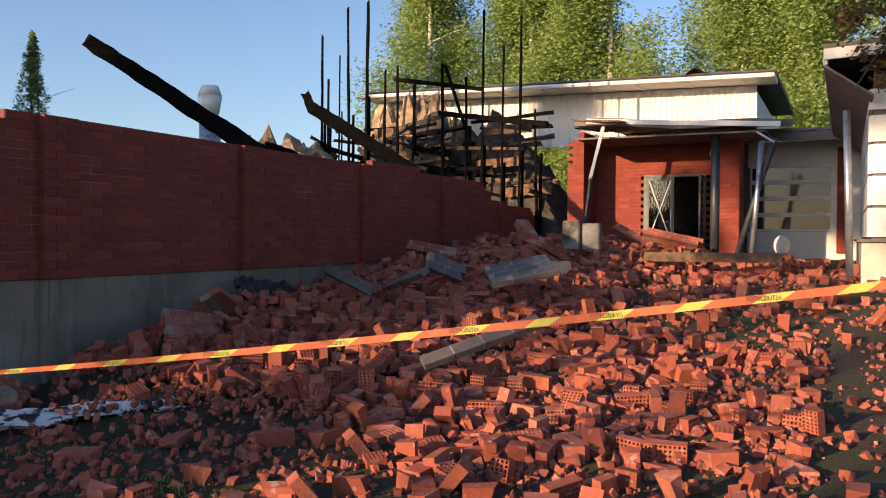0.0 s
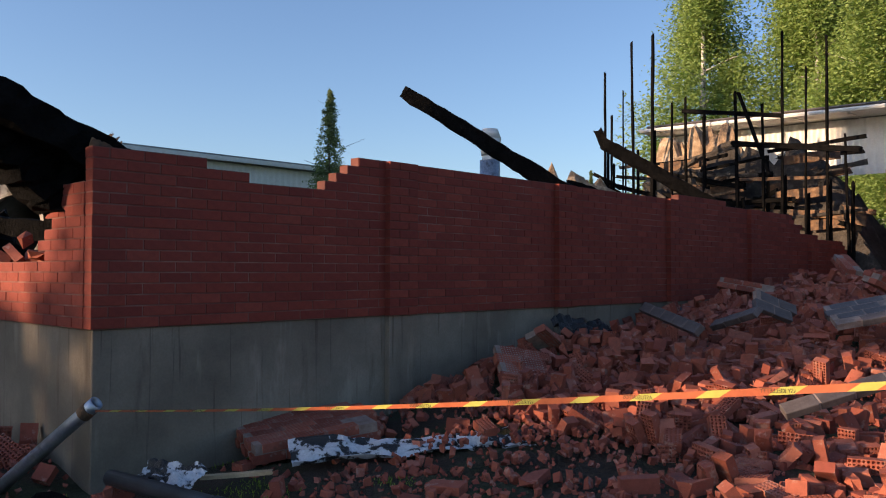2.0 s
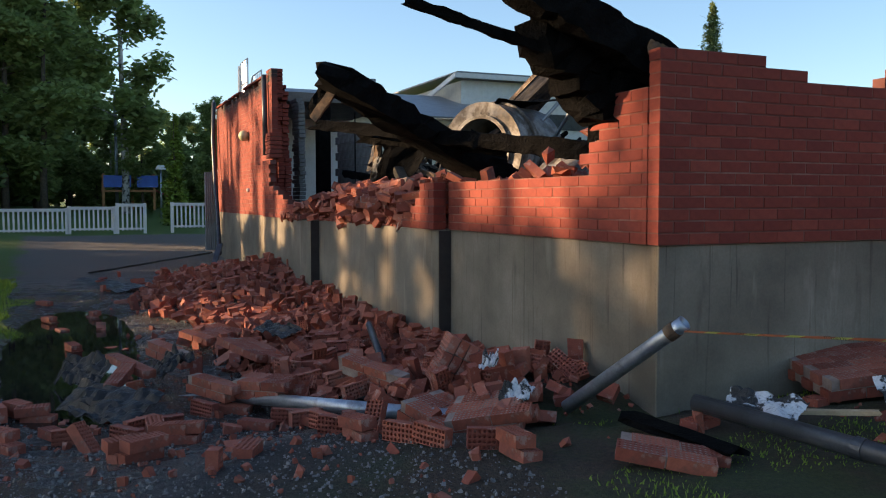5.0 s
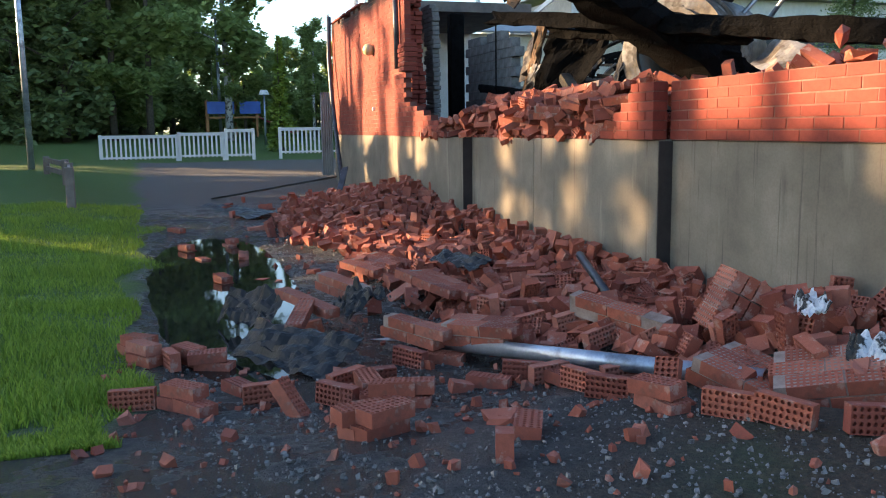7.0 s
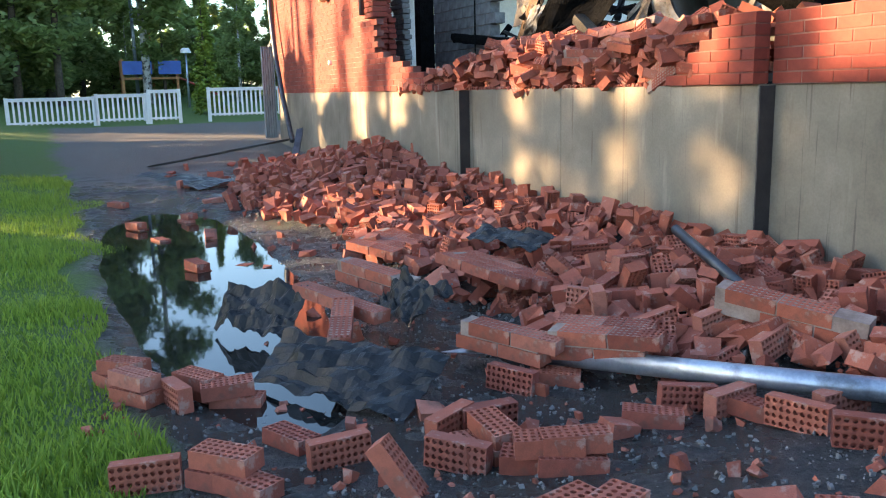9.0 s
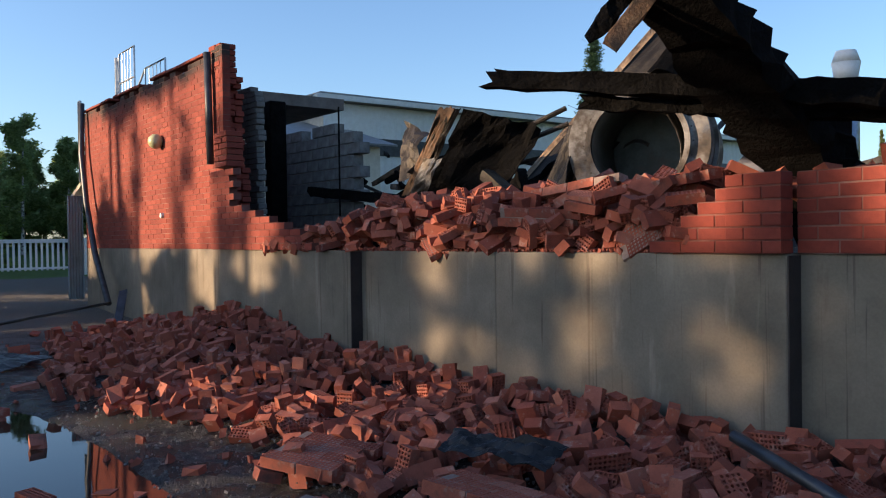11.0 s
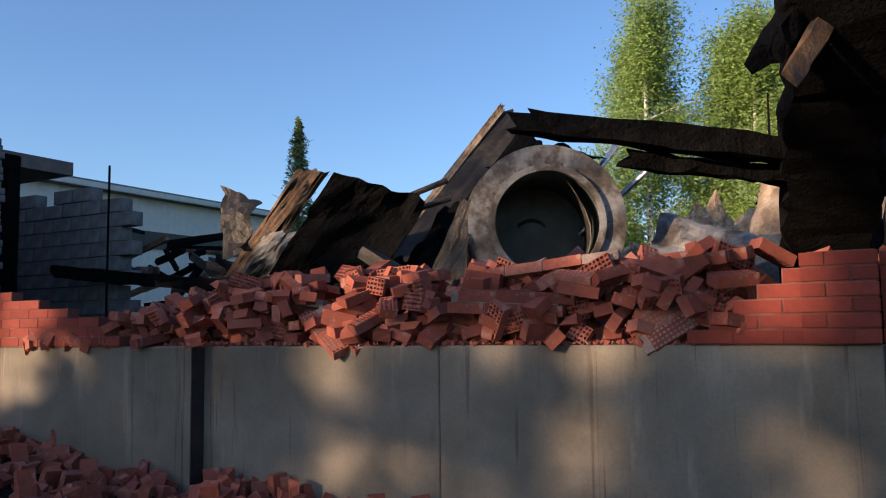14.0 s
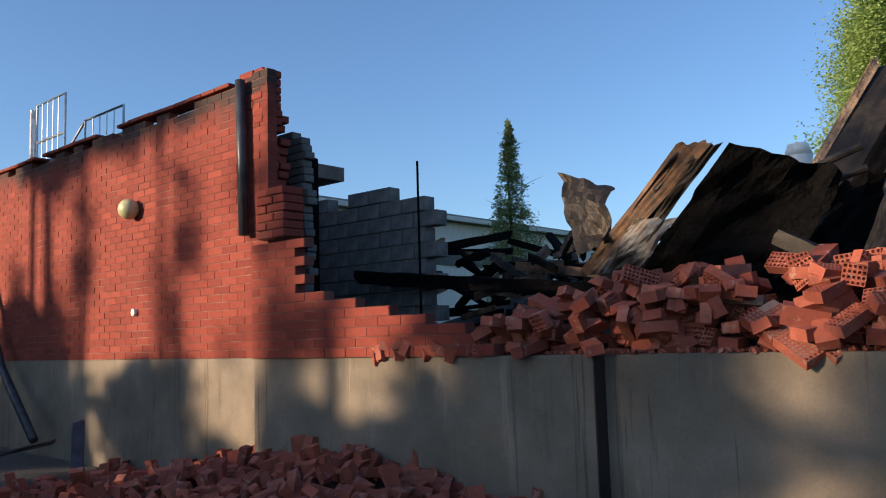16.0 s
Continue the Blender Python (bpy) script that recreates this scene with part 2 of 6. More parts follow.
def concrete():
    m, nt, bs = nodes_of("plinth_concrete")
    a = tex(nt, "ShaderNodeTexNoise", 1.2, 6, 0.6)
    col = ramp(nt, a.outputs[0], [(0.3, (0.145, 0.122, 0.09)), (0.55, (0.225, 0.192, 0.145)), (0.75, (0.30, 0.26, 0.20))])
    f = tex(nt, "ShaderNodeTexNoise", 55.0, 4, 0.6)
    col = mix(nt, 0.3, col, ramp(nt, f.outputs[0], [(0.35, (0.6,) * 3), (0.62, (1.0,) * 3)]), "MULTIPLY")
    # rust and damp runs, long and narrow, hanging from above
    tc = nt.nodes["TC"]
    mp = nt.nodes.new("ShaderNodeMapping")
    mp.inputs["Scale"].default_value = (2.6, 2.6, 0.42)
    nt.links.new(tc.outputs["Object"], mp.inputs["Vector"])
    st = nt.nodes.new("ShaderNodeTexNoise")
    st.inputs["Scale"].default_value, st.inputs["Detail"].default_value, st.inputs["Roughness"].default_value = 1.6, 5, 0.62
    nt.links.new(mp.outputs[0], st.inputs["Vector"])
    col = mix(nt, ramp(nt, st.outputs[0], [(0.62, (0, 0, 0)), (0.72, (0.45,) * 3)]), col, (0.08, 0.055, 0.036))
    # pale chalky runs between them
    col = mix(nt, ramp(nt, st.outputs[0], [(0.30, (0.5,) * 3), (0.40, (0, 0, 0))]), col, (0.36, 0.32, 0.25))
    # thin dark drips from damp seams, each starting at its own height
    mp2 = nt.nodes.new("ShaderNodeMapping")
    mp2.inputs["Scale"].default_value = (17.0, 17.0, 0.5)
    nt.links.new(tc.outputs["Object"], mp2.inputs["Vector"])
    dr = nt.nodes.new("ShaderNodeTexNoise")
    dr.inputs["Scale"].default_value, dr.inputs["Detail"].default_value, dr.inputs["Roughness"].default_value, dr.inputs["Distortion"].default_value = 1.0, 4, 0.6, 0.5
    nt.links.new(mp2.outputs[0], dr.inputs["Vector"])
    col = mix(nt, ramp(nt, dr.outputs[0], [(0.615, (0, 0, 0)), (0.675, (0.5,) * 3)]), col, (0.055, 0.038, 0.024))
    # long pale and dark formwork bands
    bd = tex(nt, "ShaderNodeTexNoise", 0.55, 3, 0.5)
    col = mix(nt, 0.55, col, ramp(nt, bd.outputs[0], [(0.36, (0.62, 0.6, 0.58)), (0.60, (1.0, 1.0, 1.0))]), "MULTIPLY")
    # pits
    v = tex(nt, "ShaderNodeTexVoronoi", 22.0)
    pit = ramp(nt, v.outputs["Distance"], [(0.04, (1, 1, 1)), (0.10, (0, 0, 0))])
    col = mix(nt, maths(nt, "MULTIPLY", pit, 0.6), col, (0.10, 0.09, 0.08))
    nt.links.new(col, bs.inputs["Base Color"])
    bs.inputs["Roughness"].default_value = 0.85
    bump(nt, bs, f.outputs[0], 0.25, 0.004)
    return m


M_CONC = concrete()

# ---- the lie of the land ----
def sstep(a, b, v):
    u = min(1.0, max(0.0, (v - a) / (b - a)))
    return u * u * (3 - 2 * u)


def base_ground(x, y):
    """The ground without the rubble: falls a little along the gable, climbs towards the entrance."""
    up = 1.08 * sstep(-1.0, 15.0, y) * sstep(-1.5, 1.5, x) if y > -1 else 0.0
    left = -0.05 - 0.36 * sstep(0.8, -2.6, x) + 0.16 * sstep(-9.0, -15.0, x) + 0.40 * sstep(-15, -30, x) + 0.9 * sstep(-31, -50, x)
    z = up + left
    z += 0.02 * noise.noise((x * 0.9, y * 0.9, 0.0)) + 0.010 * noise.noise((x * 3.1, y * 3.1, 4.0))
    # the puddle's hollow
    d = ((x + 7.2) / 4.3) ** 2 + ((y + 3.9) / 0.74) ** 2
    z -= 0.10 * sstep(1.7, 0.5, d)
    z += 0.12 * sstep(-4.8, -7.2, y) * sstep(-1.0, -4.0, x)
    return z


def pile(x, y):
    """Height of the heaped rubble over the ground."""
    h = 0.0
    if y < 0.2:
        along = sstep(0.2, -1.0, x) * sstep(-16.5, -11.5, x)
        reach = 2.3 - 0.9 * sstep(-3.2, -0.9, x) + 0.4 * noise.noise((x * 0.6, 3.0, 0.0)) + 0.4 * sstep(-7, -10, x) * sstep(-14, -11, x)
        prof = max(0.0, 1 - (max(0.0, -y - 0.30) / reach) ** 1.6)
        h = along * prof * (0.30 + 0.16 * noise.noise((x * 0.8, y * 0.8, 1.0)) + 0.22 * sstep(-7.5, -10, x) * sstep(-14.5, -12, x))
    if x > -0.2 and y > 0:
        along = sstep(1.2, 5.0, y) * sstep(21, 17, y)
        reach = 3.6 + 1.2 * noise.noise((2.0, y * 0.35, 0.0)) + 0.9 * sstep(4, 9, y)
        prof = max(0.0, 1 - (max(0.0, x) / reach) ** 1.8)
        h = max(h, along * prof * (0.37 + 0.2 * noise.noise((x * 0.7, y * 0.7, 5.0)) + 0.14 * sstep(5, 10, y)))
    return max(0.0, h)


def ground_z(x, y):
    return base_ground(x, y) + pile(x, y)


# ---- mesh helpers ----
def part(name, bm, material, parent=None, label="", smooth=False):
    me = bpy.data.meshes.new(name)
    bm.to_mesh(me)
    bm.free()
    if smooth:
        for p in me.polygons:
            p.use_smooth = True
    me.materials.append(material)
    ob = new(name, me)
    if parent is not None:
        ob.parent = parent
    if label:
        ob["label"] = label
    return ob


def pydata(name, verts, faces, material, parent=None, smooth=False):
    me = bpy.data.meshes.new(name)
    me.from_pydata(verts, [], faces)
    me.update()
    if smooth:
        for p in me.polygons:
            p.use_smooth = True
    me.materials.append(material)
    ob = new(name, me)
    if parent is not None:
        ob.parent = parent
    return ob


def empty(name, label, category, group="", at=None):
    e = new(name)
    e.empty_display_size = 0.1
    if at is not None:
        e.matrix_world = at
    return tagged(e, label, category, group)


def box(bm, x0, x1, y0, y1, z0, z1, bevel=0.0):
    r = bmesh.ops.create_cube(bm, size=1.0)
    vs = r["verts"]
    for v in vs:
        v.co = Vector((x0 + (v.co.x + 0.5) * (x1 - x0), y0 + (v.co.y + 0.5) * (y1 - y0), z0 + (v.co.z + 0.5) * (z1 - z0)))
    if bevel:
        es = list({e for v in vs for e in v.link_edges})
        bmesh.ops.bevel(bm, geom=es, offset=bevel, segments=1, affect="EDGES")
    return bm


def boxes(*dims, bevel=0.0):
    bm = bmesh.new()
    for d in dims:
        box(bm, *d, bevel=bevel)
    return bm


def bar(p, q, w, h=None, jag=0.0, seg=1, seed=0, taper=1.0, roll=0.0):
    """A squared timber from p to q, w wide and h high; jag eats its faces unevenly, as fire does."""
    h = h or w
    rr = random.Random(seed)
    p, q = Vector(p), Vector(q)
    ax = (q - p).normalized()
    side = ax.cross(Vector((0, 0, 1)))
    side = side.normalized() if side.length > 1e-3 else Vector((1, 0, 0))
    upv = side.cross(ax)
    side, upv = side * math.cos(roll) + upv * math.sin(roll), upv * math.cos(roll) - side * math.sin(roll)
    bm = bmesh.new()
    rings = []
    for i in range(seg + 1):
        u = i / seg
        k = 1 + (taper - 1) * u
        c = p.lerp(q, u)
        ring = []
        for a, b in ((-1, -1), (0, -1.04), (1, -1), (1.04, 0), (1, 1), (0, 1.04), (-1, 1), (-1.04, 0)):
            j = 1 - jag * rr.random()
            j2 = 1 - jag * rr.random()
            ring.append(bm.verts.new(c + side * (a * w / 2 * k * j) + upv * (b * h / 2 * k * j2) + ax * (jag * w * (rr.random() - 0.5) * (2.5 if i in (0, seg) else 0.6))))
        rings.append(ring)
    for r0, r1 in zip(rings, rings[1:]):
        for i in range(8):
            bm.faces.new((r0[i], r0[(i + 1) % 8], r1[(i + 1) % 8], r1[i]))
    bm.faces.new(rings[0][::-1])
    bm.faces.new(rings[-1])
    bmesh.ops.recalc_face_normals(bm, faces=bm.faces)
    return bm


def tube(points, r, sides=12, wall=0.0, taper=1.0):
    """A round pipe along points; with wall it is hollow and open at its ends."""
    bm = bmesh.new()
    pts = [Vector(p) for p in points]
    n = len(pts)

    def skin(rad):
        rings = []
        for i, c in enumerate(pts):
            ax = (pts[min(i + 1, n - 1)] - pts[max(i - 1, 0)]).normalized()
            s = ax.cross(Vector((0.31, 0.17, 0.93)))
            s = s.normalized() if s.length > 1e-3 else ax.orthogonal().normalized()
            t = ax.cross(s)
            k = rad * (1 + (taper - 1) * i / max(1, n - 1))
            rings.append([bm.verts.new(c + s * (k * math.cos(a)) + t * (k * math.sin(a))) for a in (2 * math.pi * j / sides for j in range(sides))])
        for r0, r1 in zip(rings, rings[1:]):
            for j in range(sides):
                bm.faces.new((r0[j], r0[(j + 1) % sides], r1[(j + 1) % sides], r1[j]))
        return rings
    outer = skin(r)
    if wall:
        inner = skin(r - wall)
        for e in (0, -1):
            for j in range(sides):
                bm.faces.new((outer[e][j], outer[e][(j + 1) % sides], inner[e][(j + 1) % sides], inner[e][j]))
    else:
        bm.faces.new(outer[0][::-1])
        bm.faces.new(outer[-1])
    bmesh.ops.recalc_face_normals(bm, faces=bm.faces)
    return bm


def crumpled(nx, ny, fn, thick=0.004):
    """A sheet given by fn(u, v), with a little thickness."""
    bm = bmesh.new()
    g = [[bm.verts.new(fn(i / nx, j / ny)) for j in range(ny + 1)] for i in range(nx + 1)]
    for i in range(nx):
        for j in range(ny):
            bm.faces.new((g[i][j], g[i + 1][j], g[i + 1][j + 1], g[i][j + 1]))
    bmesh.ops.recalc_face_normals(bm, faces=bm.faces)
    bmesh.ops.solidify(bm, geom=bm.faces[:], thickness=thick)
    return bm


# ---- ground ----
def ground_material():
    m, nt, bs = nodes_of("ground_soil")
    tc = nt.nodes.new("ShaderNodeTexCoord")
    tc.name = "TC"
    sep = nt.nodes.new("ShaderNodeSeparateXYZ")
    nt.links.new(tc.outputs["Object"], sep.inputs[0])
    X, Y = sep.outputs[0], sep.outputs[1]
    wob = tex(nt, "ShaderNodeTexNoise", 0.9, 5, 0.65)
    fine = tex(nt, "ShaderNodeTexNoise", 34.0, 5, 0.7)
    grit = tex(nt, "ShaderNodeTexVoronoi", 42.0)
    w = maths(nt, "MULTIPLY_ADD", wob.outputs[0], 2.2, -1.1)
    # wet gravel, near black
    gravel = ramp(nt, fine.outputs[0], [(0.3, (0.030, 0.030, 0.032)), (0.6, (0.075, 0.073, 0.072)), (0.8, (0.17, 0.16, 0.155))])
    stone = ramp(nt, grit.outputs["Distance"], [(0.0, (1.5, 1.5, 1.5)), (0.5, (0.5, 0.5, 0.5))])
    gravel = mix(nt, 0.6, gravel, stone, "MULTIPLY")
    dry = ramp(nt, fine.outputs[0], [(0.3, (0.10, 0.09, 0.075)), (0.7, (0.20, 0.185, 0.16))])
    soil = ramp(nt, fine.outputs[0], [(0.3, (0.030, 0.022, 0.014)), (0.6, (0.075, 0.05, 0.030)), (0.8, (0.15, 0.085, 0.055))])
    moss = ramp(nt, fine.outputs[0], [(0.3, (0.022, 0.035, 0.010)), (0.7, (0.06, 0.085, 0.022))])
    lawn = ramp(nt, fine.outputs[0], [(0.3, (0.05, 0.10, 0.015)), (0.7, (0.14, 0.23, 0.04))])
    col = mix(nt, ramp(nt, wob.outputs[0], [(0.45, (0, 0, 0)), (0.62, (1, 1, 1))]), soil, moss)
    # gravel on the gable side, dry further off
    side = maths(nt, "ADD", maths(nt, "MULTIPLY", X, -0.8), maths(nt, "MULTIPLY", Y, -0.9))
    col = mix(nt, maths(nt, "ADD", maths(nt, "ADD", side, w), -1.6, clamp=True), col, gravel)
    far = maths(nt, "MULTIPLY_ADD", maths(nt, "ADD", X, w), -0.25, -3.2, clamp=True)
    col = mix(nt, far, col, dry)
    # lawn beside the path and beyond the fence
    line = maths(nt, "SUBTRACT", maths(nt, "MULTIPLY_ADD", X, 0.035, -4.50), Y)
    west = maths(nt, "MULTIPLY_ADD", X, -1.0, -1.2, clamp=True)
    g1 = maths(nt, "MULTIPLY", maths(nt, "MULTIPLY_ADD", maths(nt, "ADD", line, maths(nt, "MULTIPLY", w, 0.6)), 3.0, 0.0, clamp=True), west)
    g2 = maths(nt, "MULTIPLY_ADD", X, -1.0, -29.0, clamp=True)
    g3 = maths(nt, "MULTIPLY_ADD", Y, 1.0, -22.0, clamp=True)
    lawn_f = maths(nt, "MAXIMUM", maths(nt, "MAXIMUM", g1, g2), g3)
    col = mix(nt, lawn_f, col, lawn)
    nt.links.new(col, bs.inputs["Base Color"])
    wet = maths(nt, "ADD", side, w)
    wetm = maths(nt, "MULTIPLY", maths(nt, "ADD", wet, -2.4, clamp=True), maths(nt, "SUBTRACT", 1.0, maths(nt, "MAXIMUM", lawn_f, far), clamp=True))
    wp = tex(nt, "ShaderNodeTexNoise", 2.6, 5, 0.6)
    wetm = maths(nt, "MULTIPLY", wetm, ramp(nt, wp.outputs[0], [(0.36, (0, 0, 0)), (0.50, (1, 1, 1))]))
    nt.links.new(maths(nt, "MULTIPLY_ADD", wetm, -0.72, 0.92), bs.inputs["Roughness"])
    hgt = maths(nt, "ADD", maths(nt, "MULTIPLY", fine.outputs[0], 1.0), maths(nt, "MULTIPLY", grit.outputs["Distance"], -0.8))
    bump(nt, bs, hgt, 1.0, 0.035)
    return m


M_GROUND = ground_material()


def build_ground():
    xs = sorted(set([-400, -250, -150, -100, -70, -50, -40] + [-34 + 0.5 * i for i in range(36)] + [round(-16 + 0.16 * i, 3) for i in range(162)] + [10 + i for i in range(8)] + [20, 30, 45, 70, 110, 200, 400]))
    ys = sorted(set([-400, -200, -120, -80, -50, -30, -20, -14, -10] + [round(-8 + 0.16 * i, 3) for i in range(176)] + [21 + i for i in range(10)] + [35, 45, 60, 90, 150, 250, 400]))
    verts = [(x, y, ground_z(x, y) - (0.05 if pile(x, y) > 0.02 else 0)) for x in xs for y in ys]
    ny = len(ys)
    faces = [(i * ny + j, (i + 1) * ny + j, (i + 1) * ny + j + 1, i * ny + j + 1) for i in range(len(xs) - 1) for j in range(ny - 1)]
    g = pydata("ground", verts, faces, M_GROUND, smooth=True)
    tagged(g, "wet dark gravel and mossy soil with a lawn strip", "ground", kind="structure")
    # standing water
    m, nt, bs = nodes_of("puddle_water")
    bs.inputs["Base Color"].default_value = (0.012, 0.013, 0.012, 1)
    bs.inputs["Roughness"].default_value, bs.inputs["IOR"].default_value = 0.03, 1.33
    n = tex(nt, "ShaderNodeTexNoise", 5.0, 2, 0.5)
    bump(nt, bs, n.outputs[0], 0.03, 0.01)
    bm = bmesh.new()
    ring = []
    for k in range(64):
        a = 2 * math.pi * k / 64
        r = 1.1 + 0.28 * noise.noise((math.cos(a) * 2.2, math.sin(a) * 2.2, 7.0))
        ring.append(bm.verts.new((-7.2 + 4.3 * (r + 0.08) * math.cos(a), -3.9 + 0.74 * (r + 0.08) * math.sin(a), -0.452)))
    bm.faces.new(ring)
    tagged(part("puddle", bm, m), "still rain puddle mirroring the sky beside the lawn", "puddle", kind="structure")


build_ground()

# ---- brick walls ----
BL, BH, BD, PITCH, COURSE = 0.27, 0.0762, 0.125, 0.28, 0.0876
P0 = 1.13                                     # top of the concrete plinth


def brick_mesh(name, length, material, depth=BD):
    bm = boxes((-length / 2, length / 2, 0, depth, 0, BH))
    bmesh.ops.bevel(bm, geom=[e for e in bm.edges if all(v.co.y < 1e-4 for v in e.verts)], offset=0.003, segments=1, affect="EDGES")
    me = bpy.data.meshes.new(name)
    bm.to_mesh(me)
    bm.free()
    me.materials.append(material)
    return me


BRICK_FULL = brick_mesh("brick", BL, M_BRICK)
BRICK_HALF = brick_mesh("brick_half", BL / 2 - 0.005, M_BRICK)


def brick_wall(name, label, m, s0, s1, z0, top, near, openings=(), depth=BD, ragged=0.0, seed=1, isl=None, kind="structure"):
    """A running-bond wall in the plane of m (x along, y into the wall, face at y = 0). top(s): its height; near(s): whether its bricks are single objects."""
    rr = random.Random(seed)
    root = new(name)
    root.matrix_world = m
    tagged(root, label, "wall", kind=kind)
    mort, rest, single = [], [], []
    k = 0
    hi = max(top(s0 + (s1 - s0) * i / 200) for i in range(201))
    while z0 + (k + 1) * COURSE <= hi + 0.02:
        z = z0 + k * COURSE
        s = s0 - (PITCH / 2 if k % 2 else 0)
        while s < s1 - 0.02:
            a, b = max(s, s0), min(s + PITCH, s1)
            mid = (a + b) / 2
            ok = z + COURSE * 0.9 <= top(mid) + (rr.random() - 0.5) * ragged
            hi_up = z > 3.6
            ok = ok and not any(o[0] < mid < o[1] and o[2] < z + COURSE / 2 < o[3] for o in openings)
            if ok:
                mort.append((a, b, z))
                (single if near(mid) and not hi_up and (abs((b - a) - PITCH) < 0.01 or abs((b - a) - PITCH / 2) < 0.01) else rest).append((a, b, z))
            s += PITCH
        k += 1
    single.sort(key=lambda t: (t[2] > z0 + 1.7, 0))
    if len(single) > 320:
        rr.shuffle(single)
        keep = sorted(single, key=lambda t: t[0])
        single, extra = keep[:320], keep[320:]
        rest += extra
    for a, b, z in single:
        ob = new("brick", BRICK_FULL if b - a > 0.2 else BRICK_HALF)
        ob.parent = root
        ob.location = ((a + b) / 2 + rr.uniform(-0.002, 0.002), rr.uniform(-0.002, 0.002), z + 0.005)
        ob.rotation_euler = (rr.uniform(-0.008, 0.008), 0, rr.uniform(-0.006, 0.006))
    V, F = [], []
    for a, b, z in rest:
        o = rr.uniform(-0.003, 0.003)
        i = len(V)
        V += [(a + 0.005, o, z + 0.005), (b - 0.005, o, z + 0.005), (b - 0.005, o, z + 0.081), (a + 0.005, o, z + 0.081),
              (a + 0.005, depth, z + 0.005), (b - 0.005, depth, z + 0.005), (b - 0.005, depth, z + 0.081), (a + 0.005, depth, z + 0.081)]
        F += [(i, i + 1, i + 2, i + 3), (i + 1, i + 5, i + 6, i + 2), (i + 4, i, i + 3, i + 7), (i + 3, i + 2, i + 6, i + 7), (i + 5, i + 4, i + 7, i + 6)]
    if V:
        tagged(pydata("brickwork", V, F, isl or M_BRICK_ISL, root), kind="stuff")
    V, F = [], []
    for a, b, z in mort:
        i = len(V)
        e = 0.005
        a, b = max(a, s0 + 0.009), min(b, s1 - 0.009)
        V += [(a, e, z), (b, e, z), (b, e, z + COURSE), (a, e, z + COURSE), (a, depth - 0.004, z), (b, depth - 0.004, z), (b, depth - 0.004, z + COURSE), (a, depth - 0.004, z + COURSE)]
        F += [(i, i + 1, i + 2, i + 3), (i + 1, i + 5, i + 6, i + 2), (i + 4, i, i + 3, i + 7), (i + 3, i + 2, i + 6, i + 7), (i + 5, i + 4, i + 7, i + 6)]
    if V:
        tagged(pydata("mortar", V, F, M_MORTAR, root), kind="stuff")
    return root


def steps(pairs):
    """A stepped outline: pairs of (from s, height)."""
    def f(s):
        z = pairs[0][1]
        for a, h in pairs:
            if s >= a:
                z = h
        return z
    return f


C = COURSE
long_top = steps([(-1, P0 + 16 * C), (0.75, P0 + 16 * C), (0.95, P0 + 15 * C), (1.38, P0 + 14 * C), (2.15, P0 + 15 * C), (2.27, P0 + 16 * C), (2.4, P0 + 17 * C), (2.55, P0 + 18 * C),
                  (5.1, P0 + 18 * C), (8.0, P0 + 18 * C), (9.3, P0 + 19 * C), (10.8, P0 + 18 * C), (13.0, P0 + 18 * C), (13.9, P0 + 16 * C), (14.3, P0 + 14 * C), (15.2, P0 + 13 * C), (16.8, P0 + 11 * C), (17.6, P0 + 8 * C)])
# the long side wall: its frame runs along +y, its face looks to +x
LONG = Matrix(((0, -1, 0, 0), (1, 0, 0, 0), (0, 0, 1, 0), (0, 0, 0, 1)))
brick_wall("wall_east", "dark red brick wall with pilasters and a broken top edge", LONG, 0, 18.2, P0, long_top, lambda s: s < 7, seed=2)
GABLE = Matrix(((1, 0, 0, 0), (0, 1, 0, 0), (0, 0, 1, 0), (0, 0, 0, 1)))
EAST_Y, MID_Y, WEST_Y, BAY_Y = 0.0, -0.15, -0.28, -0.05     # each bay of the gable stands a little further out
S2, S1, JOG, FAR = -3.69, -8.76, -12.69, -20.4
east_top = steps([(-30, P0 + 6 * C), (-1.02, P0 + 7 * C), (-0.95, P0 + 8 * C), (-0.86, P0 + 13 * C)])
mid_top = steps([(-30, P0), (-4.62, P0 + C), (-4.5, P0 + 2 * C), (-4.42, P0 + 3 * C), (-4.3, P0 + 4 * C), (-4.2, P0 + 5 * C), (-4.09, P0 + 6 * C)])
west_top = steps([(-30, P0 + 13 * C), (-11.87, P0 + 7 * C), (-11.5, P0 + 6 * C), (-11.13, P0 + 5 * C), (-10.69, P0 + 4 * C), (-10.29, P0 + 3 * C), (-9.83, P0 + 2 * C), (-9.66, P0 + C), (-9.48, P0)])
brick_wall("wall_south_east", "sunlit red brick gable wall broken down to six courses", GABLE, S2, -0.128, P0, east_top, lambda s: True, seed=3)
brick_wall("wall_south_middle", "stepped end of the brick gable beside the gap", Matrix.Translation((0, MID_Y, 0)), -4.75, S2 - 0.005, P0, mid_top, lambda s: True, seed=13)
brick_wall("wall_south_west", "sunlit red brick gable wall stepping down to the gap", Matrix.Translation((0, WEST_Y, 0)), JOG, -9.3, P0, west_top, lambda s: True, seed=23)
tall = Matrix.Translation((0, BAY_Y, 0))
tall_top = lambda s: P0 + 34 * C + 0.10 * sstep(-14.2, -13.2, s) + 0.06 * noise.noise((s * 2, 0, 0))
